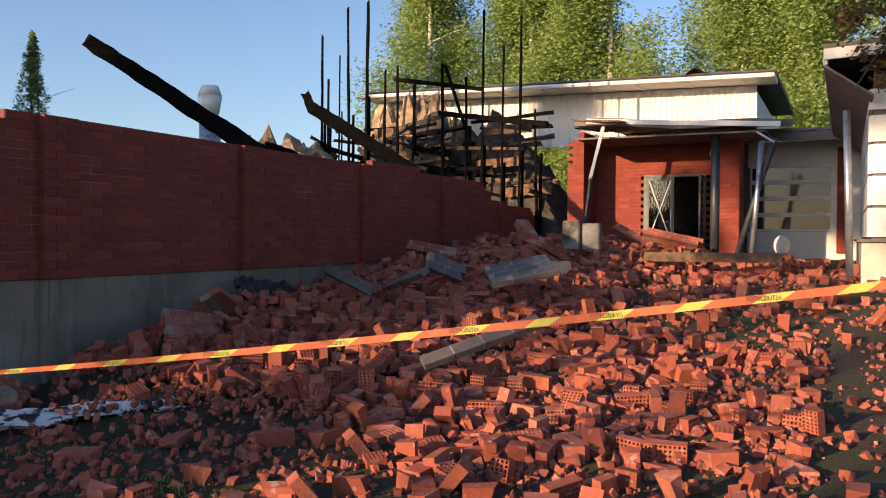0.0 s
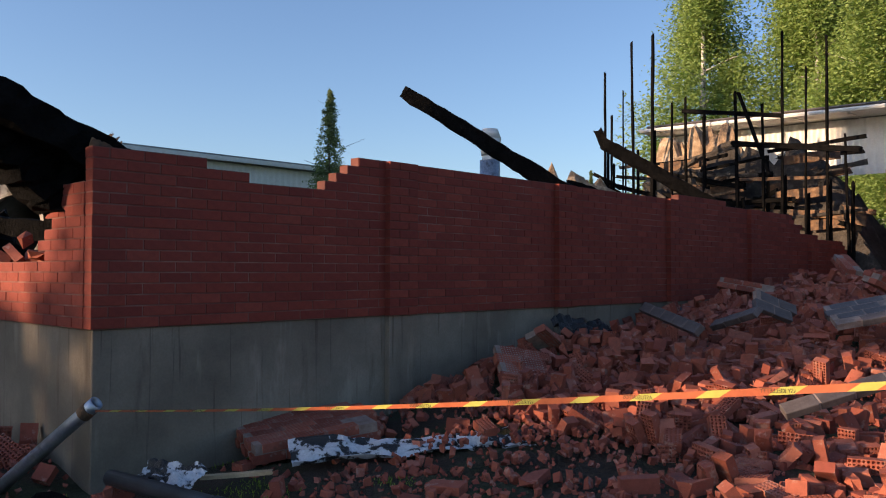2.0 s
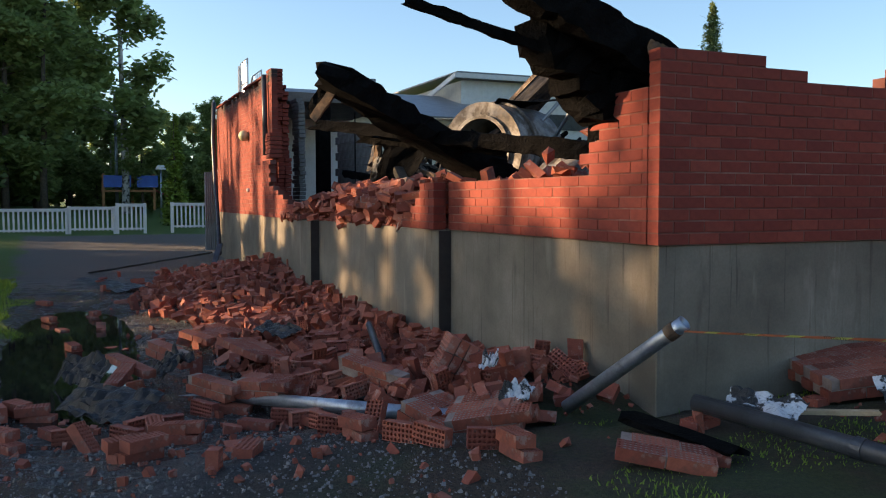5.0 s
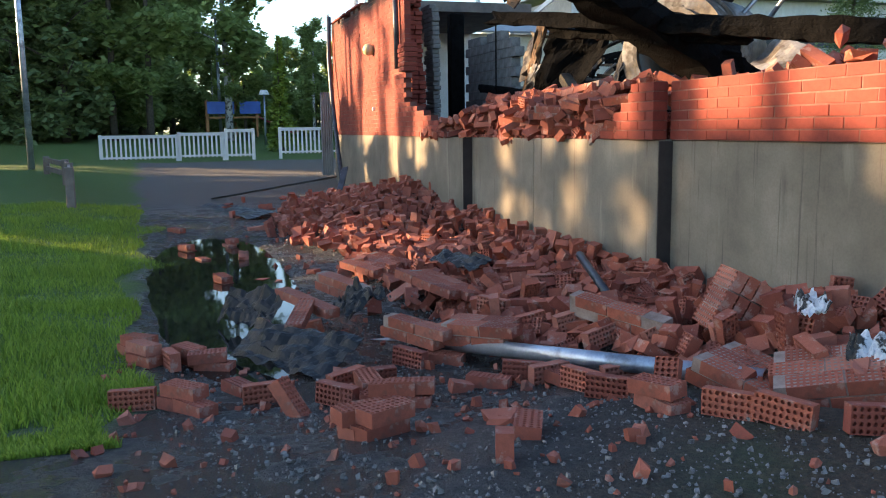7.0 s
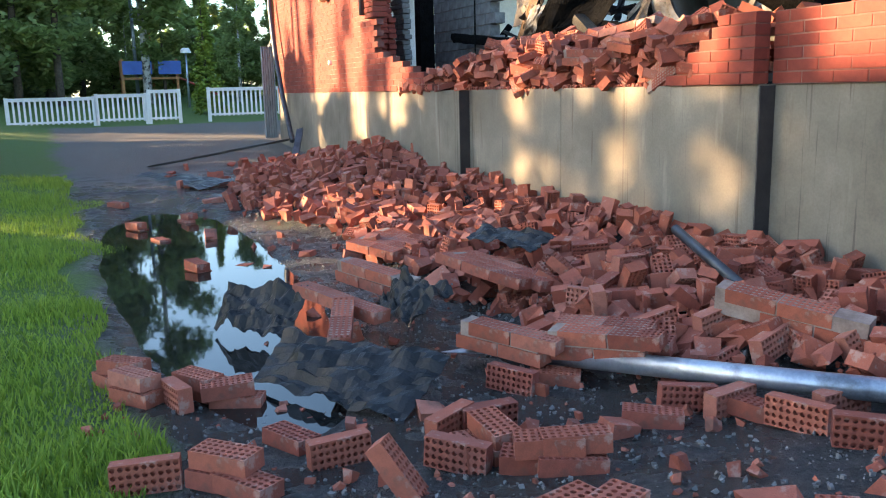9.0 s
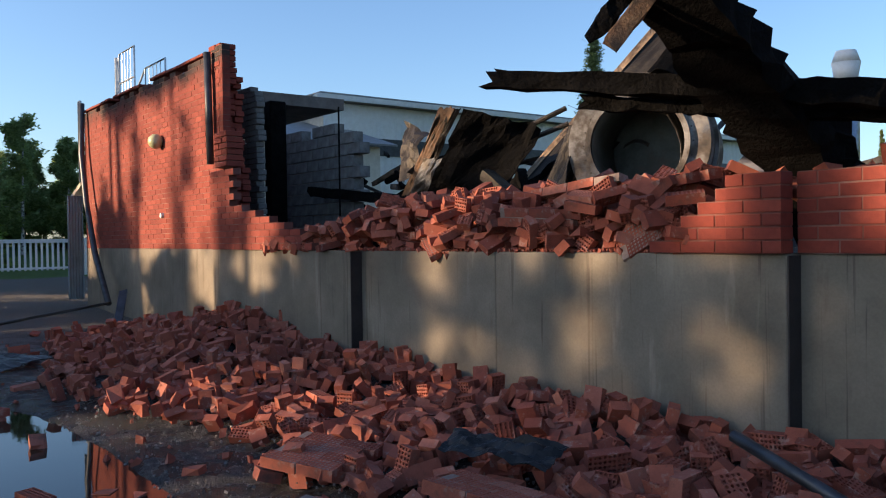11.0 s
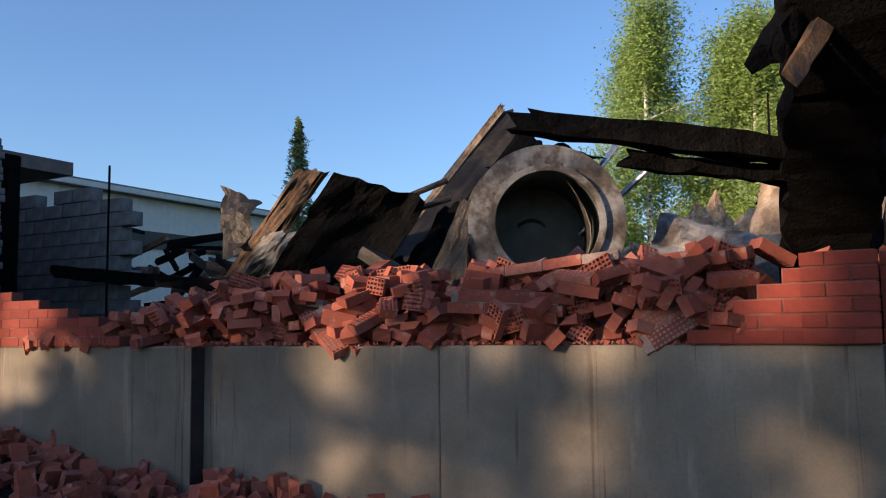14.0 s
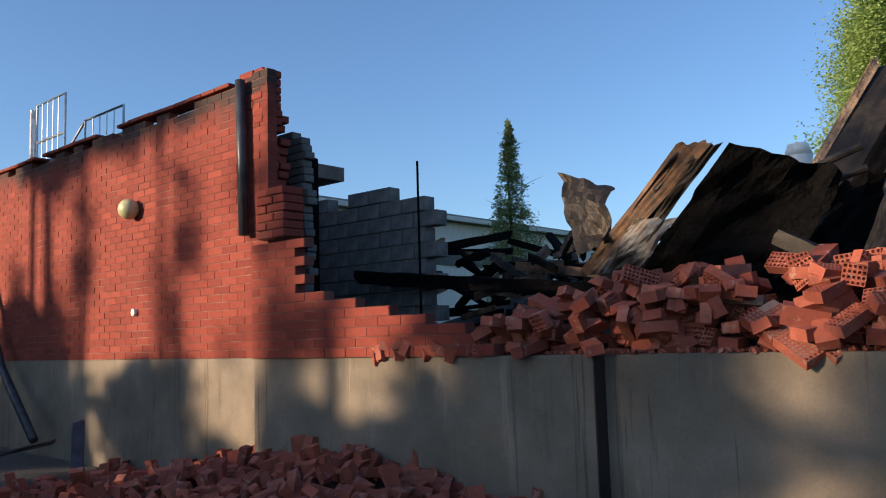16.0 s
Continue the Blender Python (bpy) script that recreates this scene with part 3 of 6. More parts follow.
brick_wall("wall_west_bay", "tall red brick wall with soot along its top", tall, FAR, JOG - 0.01, P0, tall_top, lambda s: s > -16.2, seed=4, ragged=0.08, isl=M_TOPSOOT)


def pilaster(name, m, w, n):
    root = new(name)
    root.matrix_world = m
    tagged(root, "projecting red brick pilaster on the wall", "pilaster", "pilasters", "structure")
    for k in range(n):
        parts = ((-w / 2, 0.13), (-w / 2 + 0.14, w - 0.14)) if k % 2 else ((-w / 2, w - 0.14), (w / 2 - 0.13, 0.13))
        for a, ln in parts:
            ob = new("brick", BRICK_FULL if ln > 0.2 else BRICK_HALF)
            ob.parent = root
            ob.location = (a + ln / 2, random.uniform(-0.002, 0.002), k * COURSE + 0.005)
            ob.scale = (ln / (BL if ln > 0.2 else BL / 2 - 0.005), 1, 1)
    part("mortar", boxes((-w / 2 + 0.008, w / 2 - 0.008, 0.009, 0.12, 0, n * COURSE - 0.006)), M_MORTAR, root)


for yy, n in ((3.22, 18), (6.15, 18), (9.05, 18), (11.98, 18), (14.9, 12)):
    pilaster("pilaster", LONG @ Matrix.Translation((yy, -0.075, P0)), 0.40, n)
pilaster("pilaster", GABLE @ Matrix.Translation((S2 - 0.20, MID_Y - 0.03, P0)), 0.40, 6)


def plinth(name, m, s0, s1, d=0.34, proud=0.0):
    ob = part(name, boxes((s0, s1, 0.03 - proud, d, -0.9, P0 - 0.002), bevel=0.008), M_CONC)
    ob.matrix_world = m
    return tagged(ob, "bare grey concrete plinth streaked with damp", "plinth", "plinth panels", "structure")


plinth("plinth", GABLE, S2, -0.04)
for a, b in ((-6.49, S2), (S1, -6.495)):
    plinth("plinth", Matrix.Translation((0, MID_Y, 0)), a, b)
plinth("plinth", Matrix.Translation((0, WEST_Y, 0)), JOG, S1, 0.5)
plinth("plinth", Matrix.Translation((0, BAY_Y - 0.03, 0)), FAR, JOG - 0.005)
plinth("plinth", LONG, 0.03, 19.0)
for yy in (3.22, 6.15, 9.05, 11.98):
    plinth("plinth", LONG, yy - 0.17, yy + 0.17, 0.05, 0.065)
# thin near-black strips paint the shade on the plinth's east-facing returns
for x, y in ((S2, EAST_Y), (S1, MID_Y)):
    ob = part("joint_cover", boxes((x + 0.001, x + 0.012, y - 0.115, y + 0.028, -0.9, P0 - 0.012)), M_STEP_SHADE)
    tagged(ob, "dark strip painting the shade on the return between the concrete panels", "joint", kind="structure")
tagged(part("floor_slab", boxes((-20.2, -0.36, 0.36, 30, 0.6, 1.10)), M_ASH), "burnt floor slab covered in ash", "floor", kind="structure")

# ---- trees ----
def leaves(bm_v, bm_f, c, n, spread, size, rr, hang=0.0):
    for _ in range(n):
        d = Vector((rr.gauss(0, spread), rr.gauss(0, spread), rr.gauss(0, spread * 0.8) - hang * rr.random()))
        p = c + d
        a, b = rr.uniform(0, 6.28), rr.uniform(-1.0, 1.0)
        u = Vector((math.cos(a), math.sin(a), b * 0.6)) * size * rr.uniform(0.6, 1.2)
        w = Vector((-math.sin(a) * 0.5, math.cos(a) * 0.5, rr.uniform(-0.9, 0.9))) * size * 0.6
        i = len(bm_v)
        bm_v += [p - u, p + w, p + u, p - w]
        bm_f.append((i, i + 1, i + 2, i + 3))


def tree(label, height, radius, bark, leaf, seed, low=0.25, clumps=160, per=34, size=0.16, hang=0.0, cone=False, at=None, group="trees"):
    rr = random.Random(seed)
    root = empty("tree", label, "tree", group, at)
    lean = Vector((rr.uniform(-0.03, 0.03), rr.uniform(-0.03, 0.03), 0)) * height
    r0 = 0.012 * height + 0.03
    pts = [Vector((0, 0, -0.4))] + [lean * (k / 6) ** 2 + Vector((rr.uniform(-0.05, 0.05), rr.uniform(-0.05, 0.05), height * 0.96 * k / 6)) for k in range(1, 7)]
    bm = tube(pts, r0, 8, taper=0.12)
    limbs = []
    for k in range(14):
        u = low + (0.95 - low) * (k + rr.random()) / 14
        a = rr.uniform(0, 6.28)
        L = radius * (1 - 0.75 * max(0, (u - 0.45) / 0.55)) * rr.uniform(0.6, 1.0)
        p = lean * u * u + Vector((0, 0, height * u))
        q = p + Vector((math.cos(a) * L, math.sin(a) * L, L * rr.uniform(0.15, 0.6)))
        limbs.append((p, q))
        b2 = tube([p, p.lerp(q, 0.5) + Vector((0, 0, 0.05 * L)), q], r0 * 0.35 * (1.05 - u), 5, taper=0.25)
        me = bpy.data.meshes.new("tmp")
        b2.to_mesh(me)
        b2.free()
        bm.from_mesh(me)
        bpy.data.meshes.remove(me)
    part("trunk", bm, bark, root, smooth=True)
    V, F = [], []
    for k in range(clumps):
        if cone:
            tiers = max(12, int(height * (4.6 if radius < 1.5 else 2.6)))
            tier = int(tiers * rr.random() ** 1.15)
            u = low + (1 - low) * (tier + 0.5 + rr.gauss(0, 0.32)) / tiers
            a = (rr.randrange(7) + 0.5 * (tier % 2)) * 6.283 / 7 + rr.gauss(0, 0.12) + tier
            full = radius * (1.03 - u) / (1 - low) * (0.75 + 0.4 * noise.noise((tier * 1.7, a, 0)))
            v = rr.random() ** 0.7
            c = Vector((math.cos(a) * full * v, math.sin(a) * full * v, height * u - 0.35 * full * v * v))
            leaves(V, F, c, per, 0.04 + 0.085 * full, size, rr)
        else:
            p, q = limbs[rr.randrange(len(limbs))]
            c = p.lerp(q, rr.uniform(0.3, 1.15)) + Vector((rr.gauss(0, 0.10), rr.gauss(0, 0.10), rr.gauss(0, 0.07))) * radius
            leaves(V, F, c, per, radius * 0.085, size, rr, hang * height * 0.12)
    pydata("crown", V, F, leaf, root)
    return root


G = lambda x, y: base_ground(x, y)
birch = tree("tall birch in fresh light green leaf behind the hall", 23, 4.6, M_BIRCH, M_LEAF_BIRCH, 11, 0.18, 820, 80, 0.125, 1.7, at=pose(-17.0, 45, 0.5), group="birches behind the hall")
birch2 = tree("broad birch in fresh light green leaf behind the hall", 21, 5.2, M_BIRCH, M_LEAF_BIRCH, 12, 0.16, 860, 80, 0.125, 1.7, at=pose(-11.0, 47, 0.5), group="birches behind the hall")
for k, (x, y, s, rz) in enumerate(((-5.6, 46, 1.0, 80), (1.5, 48, 1.0, 160), (6.0, 45, 1.1, 230), (10.5, 48, 0.95, 300), (15, 46, 1.0, 30), (-11.0, 52, 1.1, 120), (3.5, 53, 1.15, 200), (20, 49, 1.0, 75))):
    t = copy_thing((birch, birch2)[k % 2], pose(x, y, 0.5, 0, 0, rz))
    t.scale = (s, s, s * 0.98)
tree("slender spruce standing behind the yard", 10.7, 3.0, M_BARK, M_NEEDLE, 21, 0.05, 1000, 24, 0.07, cone=True, at=pose(-27.8, 24.7, 0.3), group="spruces")
tree("yellow-green columnar thuja beside the playground", 4.9, 0.95, M_BARK, M_THUJA, 22, 0.03, 200, 30, 0.10, cone=True, at=pose(-36.0, 0.35, 0.5), group="shrubs")
wood_a = tree("tall dark leafy tree at the edge of the wood", 18, 3.6, M_BARK, M_LEAF_WOOD, 31, 0.10, 340, 32, 0.27, 0.2, at=pose(-47, -6, 0.5), group="trees of the wood")
wood_b = tree("tall birch with a pale trunk in the wood", 17, 2.6, M_BIRCH, M_LEAF_WOOD, 32, 0.22, 250, 30, 0.24, 0.5, at=pose(-44, -1.5, 0.5), group="trees of the wood")
wood_c = tree("dark spruce at the edge of the wood", 19, 3.0, M_BARK, M_NEEDLE, 33, 0.06, 420, 30, 0.24, cone=True, at=pose(-43, -9.5, 0.5), group="trees of the wood")
rw = random.Random(77)
for k in range(90):
    row = k % 3
    x = -43 - row * 7 - rw.uniform(0, 5)
    y = -38 + 52 * (k / 90) + rw.uniform(-1.5, 1.5)
    h = (0.38 if y > -2.8 else 0.85 if y > -9 else 1.05) * rw.uniform(0.85, 1.1)
    if -4.5 < y < -1.0 and row == 0:
        continue
    t = copy_thing((wood_a, wood_b, wood_c, wood_a)[rw.randrange(4)] if y < -5 else (wood_a, wood_b)[k % 2], pose(x, y, 0.4, 0, 0, rw.uniform(0, 360)))
    t.scale = (h, h, h)
for k in range(16):
    t = copy_thing((wood_a, wood_b)[k % 2], pose(-90 + rw.uniform(-6, 6), -10 + 7.5 * k, 0.3, 0, 0, rw.uniform(0, 360)))
    s = rw.uniform(0.45, 0.65)
    t.scale = (s, s, s)
for k in range(9):
    t = copy_thing((wood_b, wood_c, wood_a)[k % 3], pose(-9 - 2.4 * k + rw.uniform(-1, 1), 78 + rw.uniform(-3, 3), 0.3, 0, 0, rw.uniform(0, 360)))
    s = rw.uniform(0.6, 0.7)
    t.scale = (s, s, s)
for k in range(14):
    t = copy_thing((wood_c, wood_b)[k % 2], pose(-78 + 7 * k + rw.uniform(-3, 3), 100 + rw.uniform(-8, 8), 0.3, 0, 0, rw.uniform(0, 360)))
    s = rw.uniform(0.6, 0.95)
    t.scale = (s, s, s)
undergrowth = tree("dense green undergrowth at the foot of the wood", 3.4, 2.2, M_BARK, M_LEAF_WOOD, 46, 0.05, 150, 36, 0.17, at=pose(-50, -14, 0.6), group="undergrowth")
for k in range(22):
    t = copy_thing(undergrowth, pose(-49.5 - rw.uniform(0, 7), -26 + 1.45 * k, 0.6, 0, 0, rw.uniform(0, 360)))
    s = rw.uniform(0.7, 1.25)
    t.scale = (s, s, s)
# the belt of trees on the sun's side, whose shadows dapple the gable
side_dir, back_dir = Vector((0.89, -0.454, 0)), Vector((-0.454, -0.891, 0))
pine = tree("tall pine with a bare trunk at the edge of the yard", 17, 2.6, M_BARK, M_NEEDLE, 43, 0.62, 150, 30, 0.2, at=pose(-30, -24, 0), group="pines")
light_birch = tree("thin young birch at the edge of the yard", 11, 1.9, M_BIRCH, M_LEAF_WOOD, 44, 0.25, 60, 22, 0.13, 0.3, at=pose(-27, -29, 0), group="young birches")
for k in range(40):
    u = -15 + 33 * k / 39 + rw.uniform(-0.6, 0.6)
    d = 27 + rw.uniform(-4, 9)
    q = Vector((-8, 0, 0)) + back_dir * d + side_dir * u
    s = rw.uniform(0.8, 1.1)
    if (-0.8 < u < 1.4 and k % 2) or (-5.5 < u < -1.5 and k % 3 == 0) or (u > 10.5 and k % 2):
        continue
    t = copy_thing(light_birch if k % 5 in (1, 3) else pine, pose(q.x, q.y, -0.1, 0, 0, rw.uniform(0, 360)))
    t.scale = (s * (0.6 if k % 3 else 1), s * (0.6 if k % 3 else 1), s)
small = tree("young leafy tree with a bare stem", 7.4, 1.7, M_BARK, M_LEAF_WOOD, 45, 0.64, 46, 26, 0.13, at=pose(-21.5, -24.5, 0), group="young trees")
for k, u in enumerate((-1.4, -0.3, 0.9, 2.0, 3.3, 4.6, 6.4, 7.2, 8.1, 8.8)):
    q = Vector((-8, 0, 0)) + back_dir * (25 + 0.8 * (k % 3)) + side_dir * u
    t = copy_thing(small, pose(q.x, q.y, -0.1 - 0.35 * (k % 2), 0, 0, 70 * k))
bush = tree("dense leafy thicket at the edge of the yard", 4.6, 1.7, M_BARK, M_LEAF_WOOD, 41, 0.05, 170, 40, 0.16, at=pose(-20, -27, 0), group="thicket")
for k in range(26):
    u = -17 + 31 * k / 25 + rw.uniform(-0.4, 0.4)
    q = Vector((-8, 0, 0)) + back_dir * (25 + rw.uniform(-1.5, 1.5)) + side_dir * u
    t = copy_thing(bush, pose(q.x, q.y, -0.1, 0, 0, rw.uniform(0, 360)))
    if u < -10.5:
        t.location.y -= 14
    s = rw.uniform(1.15, 1.32) if u < -6 else rw.uniform(0.98, 1.18) if u < -1 else rw.uniform(0.78, 1.02) if u < 3.5 else rw.uniform(1.28, 1.5) if 4.6 < u < 9.5 else rw.uniform(1.1, 1.3) if u < 9.5 else rw.uniform(1.0, 1.2) if u < 11.0 else rw.uniform(0.5, 0.75)
    if -1.0 < u < 1.8:
        s *= 0.9
    t.scale = (s, s, s)

# ---- fence, playground, lamps by the road ----
def fence(x, y0, y1, z, h, step):
    root = empty("fence", "white-painted wooden picket fence along the road", "fence", "picket fences", pose(x, 0, z))
    n = int((y1 - y0) / step)
    me = None
    for k in range(n + 1):
        y = y0 + k * step
        if me is None:
            ob = part("slat", boxes((-0.012, 0.012, -0.035, 0.035, 0.1, h - 0.06)), M_WHITE, root)
            me = ob.data
        else:
            ob = new("slat", me)
            ob.parent = root
        ob.location = (0, y, 0)
    for zz in (0.14, h - 0.12):
        part("rail", boxes((0.014, 0.05, y0 - 0.05, y1 + 0.05, zz, zz + 0.07)), M_WHITE, root)
    part("top_rail", boxes((-0.05, 0.05, y0 - 0.06, y1 + 0.06, h - 0.058, h)), M_WHITE, root)
    for y in (y0 - 0.03, y1 + 0.03):
        part("post", boxes((-0.06, 0.06, y - 0.06, y + 0.06, -0.1, h + 0.02)), M_WHITE, root)


fence(-31.0, -6.98, -4.3, 0.14, 1.02, 0.17)
fence(-31.0, -4.15, -2.55, 0.17, 1.06, 0.17)
fence(-30.9, -2.4, -1.42, 0.17, 1.18, 0.17)
fence(-31.0, -0.3, 2.6, 0.24, 1.14, 0.17)


def playground(x, y, z):
    root = empty("climbing_frame", "orange timber climbing frame with blue panels and red slide", "playground", at=pose(x, y, z))
    for px in (-0.9, 0.9):
        for py in (-1.3, 1.3):
            part("post", boxes((px - 0.06, px + 0.06, py - 0.06, py + 0.06, 0, 2.0)), M_PLAYWOOD, root)
    part("mast", boxes((-0.07, 0.07, 0.15, 0.29, 0, 3.6)), M_PLAYWOOD, root)
    part("deck", boxes((-1, 1, -1.4, 1.4, 1.0, 1.1)), M_PLAYWOOD, root)
    part("panel", boxes((0.98, 1.03, -1.3, 0.1, 1.25, 1.9)), M_BLUE, root)
    part("panel", boxes((0.98, 1.03, 0.4, 1.5, 1.25, 1.9)), M_BLUE, root)
    part("slide", bar((0.2, 1.4, 1.1), (0.2, 3.4, 0.15), 0.5, 0.08), M_RED, root)


playground(-45.0, -1.3, 0.95)


def mast(name, label, x, y, z, h, r, head=True):
    root = empty(name, label, "street lamp", "lamp posts", pose(x, y, z))
    part("pole", tube([(0, 0, -0.2), (0, 0, h)], r, 8, taper=0.7), M_ZINC, root, smooth=True)
    if head:
        part("lamp_head", tube([(0, 0, h), (0, 0, h + 0.14), (0, 0, h + 0.22)], 0.26, 10, taper=0.6), M_WHITE, root)


mast("street_lamp", "low grey park lamp with a flat white head", -40, 0.02, 0.75, 2.3, 0.06)
mast("street_lamp", "tall grey light pole at the edge of the wood", -45, -1.9, 0.8, 6.5, 0.10)
mast("street_lamp", "tall bare grey pole beside the road", -25.5, -8.6, -0.1, 9.0, 0.11, False)


def low_rail():
    root = empty("barrier", "low weathered timber barrier beside the lawn", "barrier")
    pts = [(-14.5, -6.3), (-17.2, -6.6), (-20.0, -7.0), (-23.5, -7.9)]
    for x, y in pts:
        part("post", boxes((x - 0.08, x + 0.08, y - 0.08, y + 0.08, -0.2, 0.62), bevel=0.01), M_SOFFIT, root)
    for (a, b), (c, d) in zip(pts, pts[1:]):
        for z in (0.26, 0.50):
            part("rail", bar((a, b, z), (c, d, z + 0.02), 0.06, 0.13), M_SOFFIT, root)


low_rail()

# ---- far buildings ----
def ribbed(y0, y1, x, z0, z1, pitch, facing=1, d=0.03):
    """A corrugated sheet wall in the plane x, running along y."""
    V, F = [], []
    n = int((y1 - y0) / (pitch / 2))
    for k in range(n + 1):
        y = y0 + k * pitch / 2
        o = x + (d if k % 2 else 0) * facing
        V += [(o, y, z0), (o, y, z1)]
        if k:
            i = 2 * k
            F.append((i - 2, i, i + 1, i - 1))
    return V, F


def white_hall():
    root = empty("hall", "long low white sheet-clad hall behind the ruin", "building")
    V, F = ribbed(15.9, 66, -38.0, 0.3, 8.2, 0.45)
    pydata("wall", V, F, M_WHITE, root)
    part("gable", boxes((-52, -38.02, 15.9, 16.1, 0.3, 8.15)), M_CREAM, root)
    part("eave_board", bar((-37.4, 15.3, 8.36), (-37.4, 67, 8.36), 0.12, 0.26), M_WHITE, root)
    part("soffit", boxes((-38.0, -37.46, 15.5, 66.5, 8.2, 8.24)), M_SOFFIT, root)
    part("rake_board", bar((-37.4, 15.3, 8.36), (-45, 15.3, 6.9), 0.10, 0.26), M_WHITE, root)
    part("roof_deck", boxes((-53, -37.35, 15.4, 67, 8.50, 8.58)), M_ROOF, root)
    part("window_band", boxes((-37.97, -37.9, 18, 62, 5.6, 6.5)), M_DARKPIPE, root)


white_hall()


def grey_hall():
    root = empty("house", "low building with a grey seamed metal roof", "building")
    part("roof", crumpled(1, 1, lambda u, v: Vector((-33 - 8 * u, 5.6 + 0.8 * u + 11.4 * v, 5.5 + 2.05 * u)), 0.08), M_ROOF, root)
    for k in range(20):
        y = 5.9 + 0.57 * k
        part("roof_seam", bar((-33, y, 5.54), (-41, y + 0.8, 7.6), 0.03, 0.05), M_ROOF, root)
    part("wall", boxes((-40.5, -33.6, 6.4, 16.4, 0.2, 5.5)), M_CREAM, root)
    part("barge_board", bar((-33, 5.55, 5.5), (-41, 6.35, 7.55), 0.05, 0.2), M_WHITE, root)
    part("chimney", tube([(-40, 11.4, 7.0), (-40, 11.4, 8.1)], 0.12, 10), M_WHITE, root)
    part("chimney_cap", tube([(-40, 11.4, 8.1), (-40, 11.4, 8.25)], 0.17, 10), M_ROOF, root)


grey_hall()


def vent_stack():
    root = empty("roof_vent", "fat white ventilation stack with a waisted cowl", "vent", at=pose(-14.2, 21.5, 3.73) @ Matrix.Scale(0.54, 4))
    part("shaft", tube([(0, 0, -6.1), (0, 0, 3.9)], 0.72, 20), M_ZINC, root, smooth=True)
    part("cowl", tube([(0, 0, 3.9), (0, 0, 4.2)], 0.55, 20), M_WHITE, root, smooth=True)
    part("cowl_cone", tube([(0, 0, 4.2), (0, 0, 5.4)], 0.60, 20, taper=1.35), M_WHITE, root, smooth=True)
    part("cowl_cap", tube([(0, 0, 5.4), (0, 0, 6.1)], 0.81, 20, taper=0.7), M_WHITE, root, smooth=True)


vent_stack()

# ---- the entrance block ----
before_entrance = set(bpy.data.objects)
ENT = Matrix.Translation((0, 18.5, 0))
brick_wall("wall_entrance", "red brick entrance wall half in sunlight", ENT, 0.35, 4.05, 1.0, lambda s: 4.0, lambda s, z=0: False, openings=((1.68, 3.2, 0.9, 3.12),), seed=6)
JAMB = Matrix.Translation((0.02, 17.45, 0))
brick_wall("wall_pier", "ragged brick pier where the long wall broke off", JAMB, 0.0, 0.42, 1.0, lambda s: 4.05 - 0.8 * sstep(0.2, 0.0, s), lambda s, z=0: False, seed=7, ragged=0.2, depth=0.3)
side = Matrix(((0, -1, 0, 0.44), (1, 0, 0, 17.46), (0, 0, 1, 0), (0, 0, 0, 1)))
brick_wall("wall_reveal", "brick side wall of the porch in shadow", side, 0.0, 1.02, 1.0, lambda s: 4.2, lambda s, z=0: False, seed=8)
side2 = Matrix(((0, 1, 0, 4.05), (-1, 0, 0, 18.6), (0, 0, 1, 0), (0, 0, 0, 1)))
brick_wall("wall_porch_end", "brick end wall of the porch", ENT @ Matrix.Translation((0, -0.6, 0)), 3.55, 4.05, 1.0, lambda s: 3.95, lambda s, z=0: False, seed=9, depth=0.6)
tagged(part("porch_floor", boxes((0.4, 4.6, 16.6, 18.7, 0.2, 1.12)), M_CONC), "concrete porch slab before the door", "floor", kind="structure")
# the unlit hall's darkness comes from this slab's near-black colour
tagged(part("dark_hall", boxes((1.2, 3.6, 18.75, 18.8, 1.1, 3.3)), M_CHAR), "black slab standing in for the dark burnt-out hall behind the entrance", "wall", kind="structure")


def glass_door():
    m, nt, bs = nodes_of("door_glass")
    bs.inputs["Base Color"].default_value = (0.9, 0.95, 0.93, 1)
    bs.inputs["Roughness"].default_value, bs.inputs["Transmission Weight"].default_value = 0.05, 1.0
    root = tagged(new("door_1"), "grey-framed glazed double door, one leaf standing open", "door", kind="structure")
    root.matrix_world = pose(1.7, 18.42, 1.12)
    f = boxes((0, 0.05, 0, 0.06, 0, 2.0), (1.45, 1.5, 0, 0.06, 0, 2.0), (0.05, 1.45, 0, 0.06, 1.95, 2.0))
    part("door_frame", f, M_DULL, root)
    leaf = part("door_leaf", boxes((0.05, 0.13, -0.01, 0.04, 0, 1.94), (0.66, 0.74, -0.01, 0.04, 0, 1.94), (0.13, 0.66, -0.01, 0.04, 1.86, 1.94), (0.13, 0.66, -0.01, 0.04, 0, 0.2)), M_DULL, root)
    part("pane", boxes((0.13, 0.66, 0.01, 0.02, 0.2, 1.86)), m, leaf).visible_shadow = False
    part("tape_cross", bar((0.13, 0.0, 0.4), (0.66, 0.0, 1.86), 0.012, 0.02), M_WHITE, leaf)
    part("tape_cross", bar((0.66, 0.0, 0.4), (0.13, 0.0, 1.86), 0.012, 0.02), M_WHITE, leaf)
    part("handle", tube([(0.68, -0.07, 0.7), (0.68, -0.07, 1.15)], 0.014, 8), M_ZINC, leaf)
    leaf2 = part("door_leaf", boxes((1.44, 1.48, -0.7, -0.62, 0, 1.94), (1.44, 1.48, -0.08, 0, 0, 1.94), (1.44, 1.48, -0.62, -0.08, 1.86, 1.94), (1.44, 1.48, -0.62, -0.08, 0, 0.2)), M_DULL, root)
    part("pane", boxes((1.455, 1.465, -0.62, -0.08, 0.2, 1.86)), m, leaf2).visible_shadow = False


glass_door()


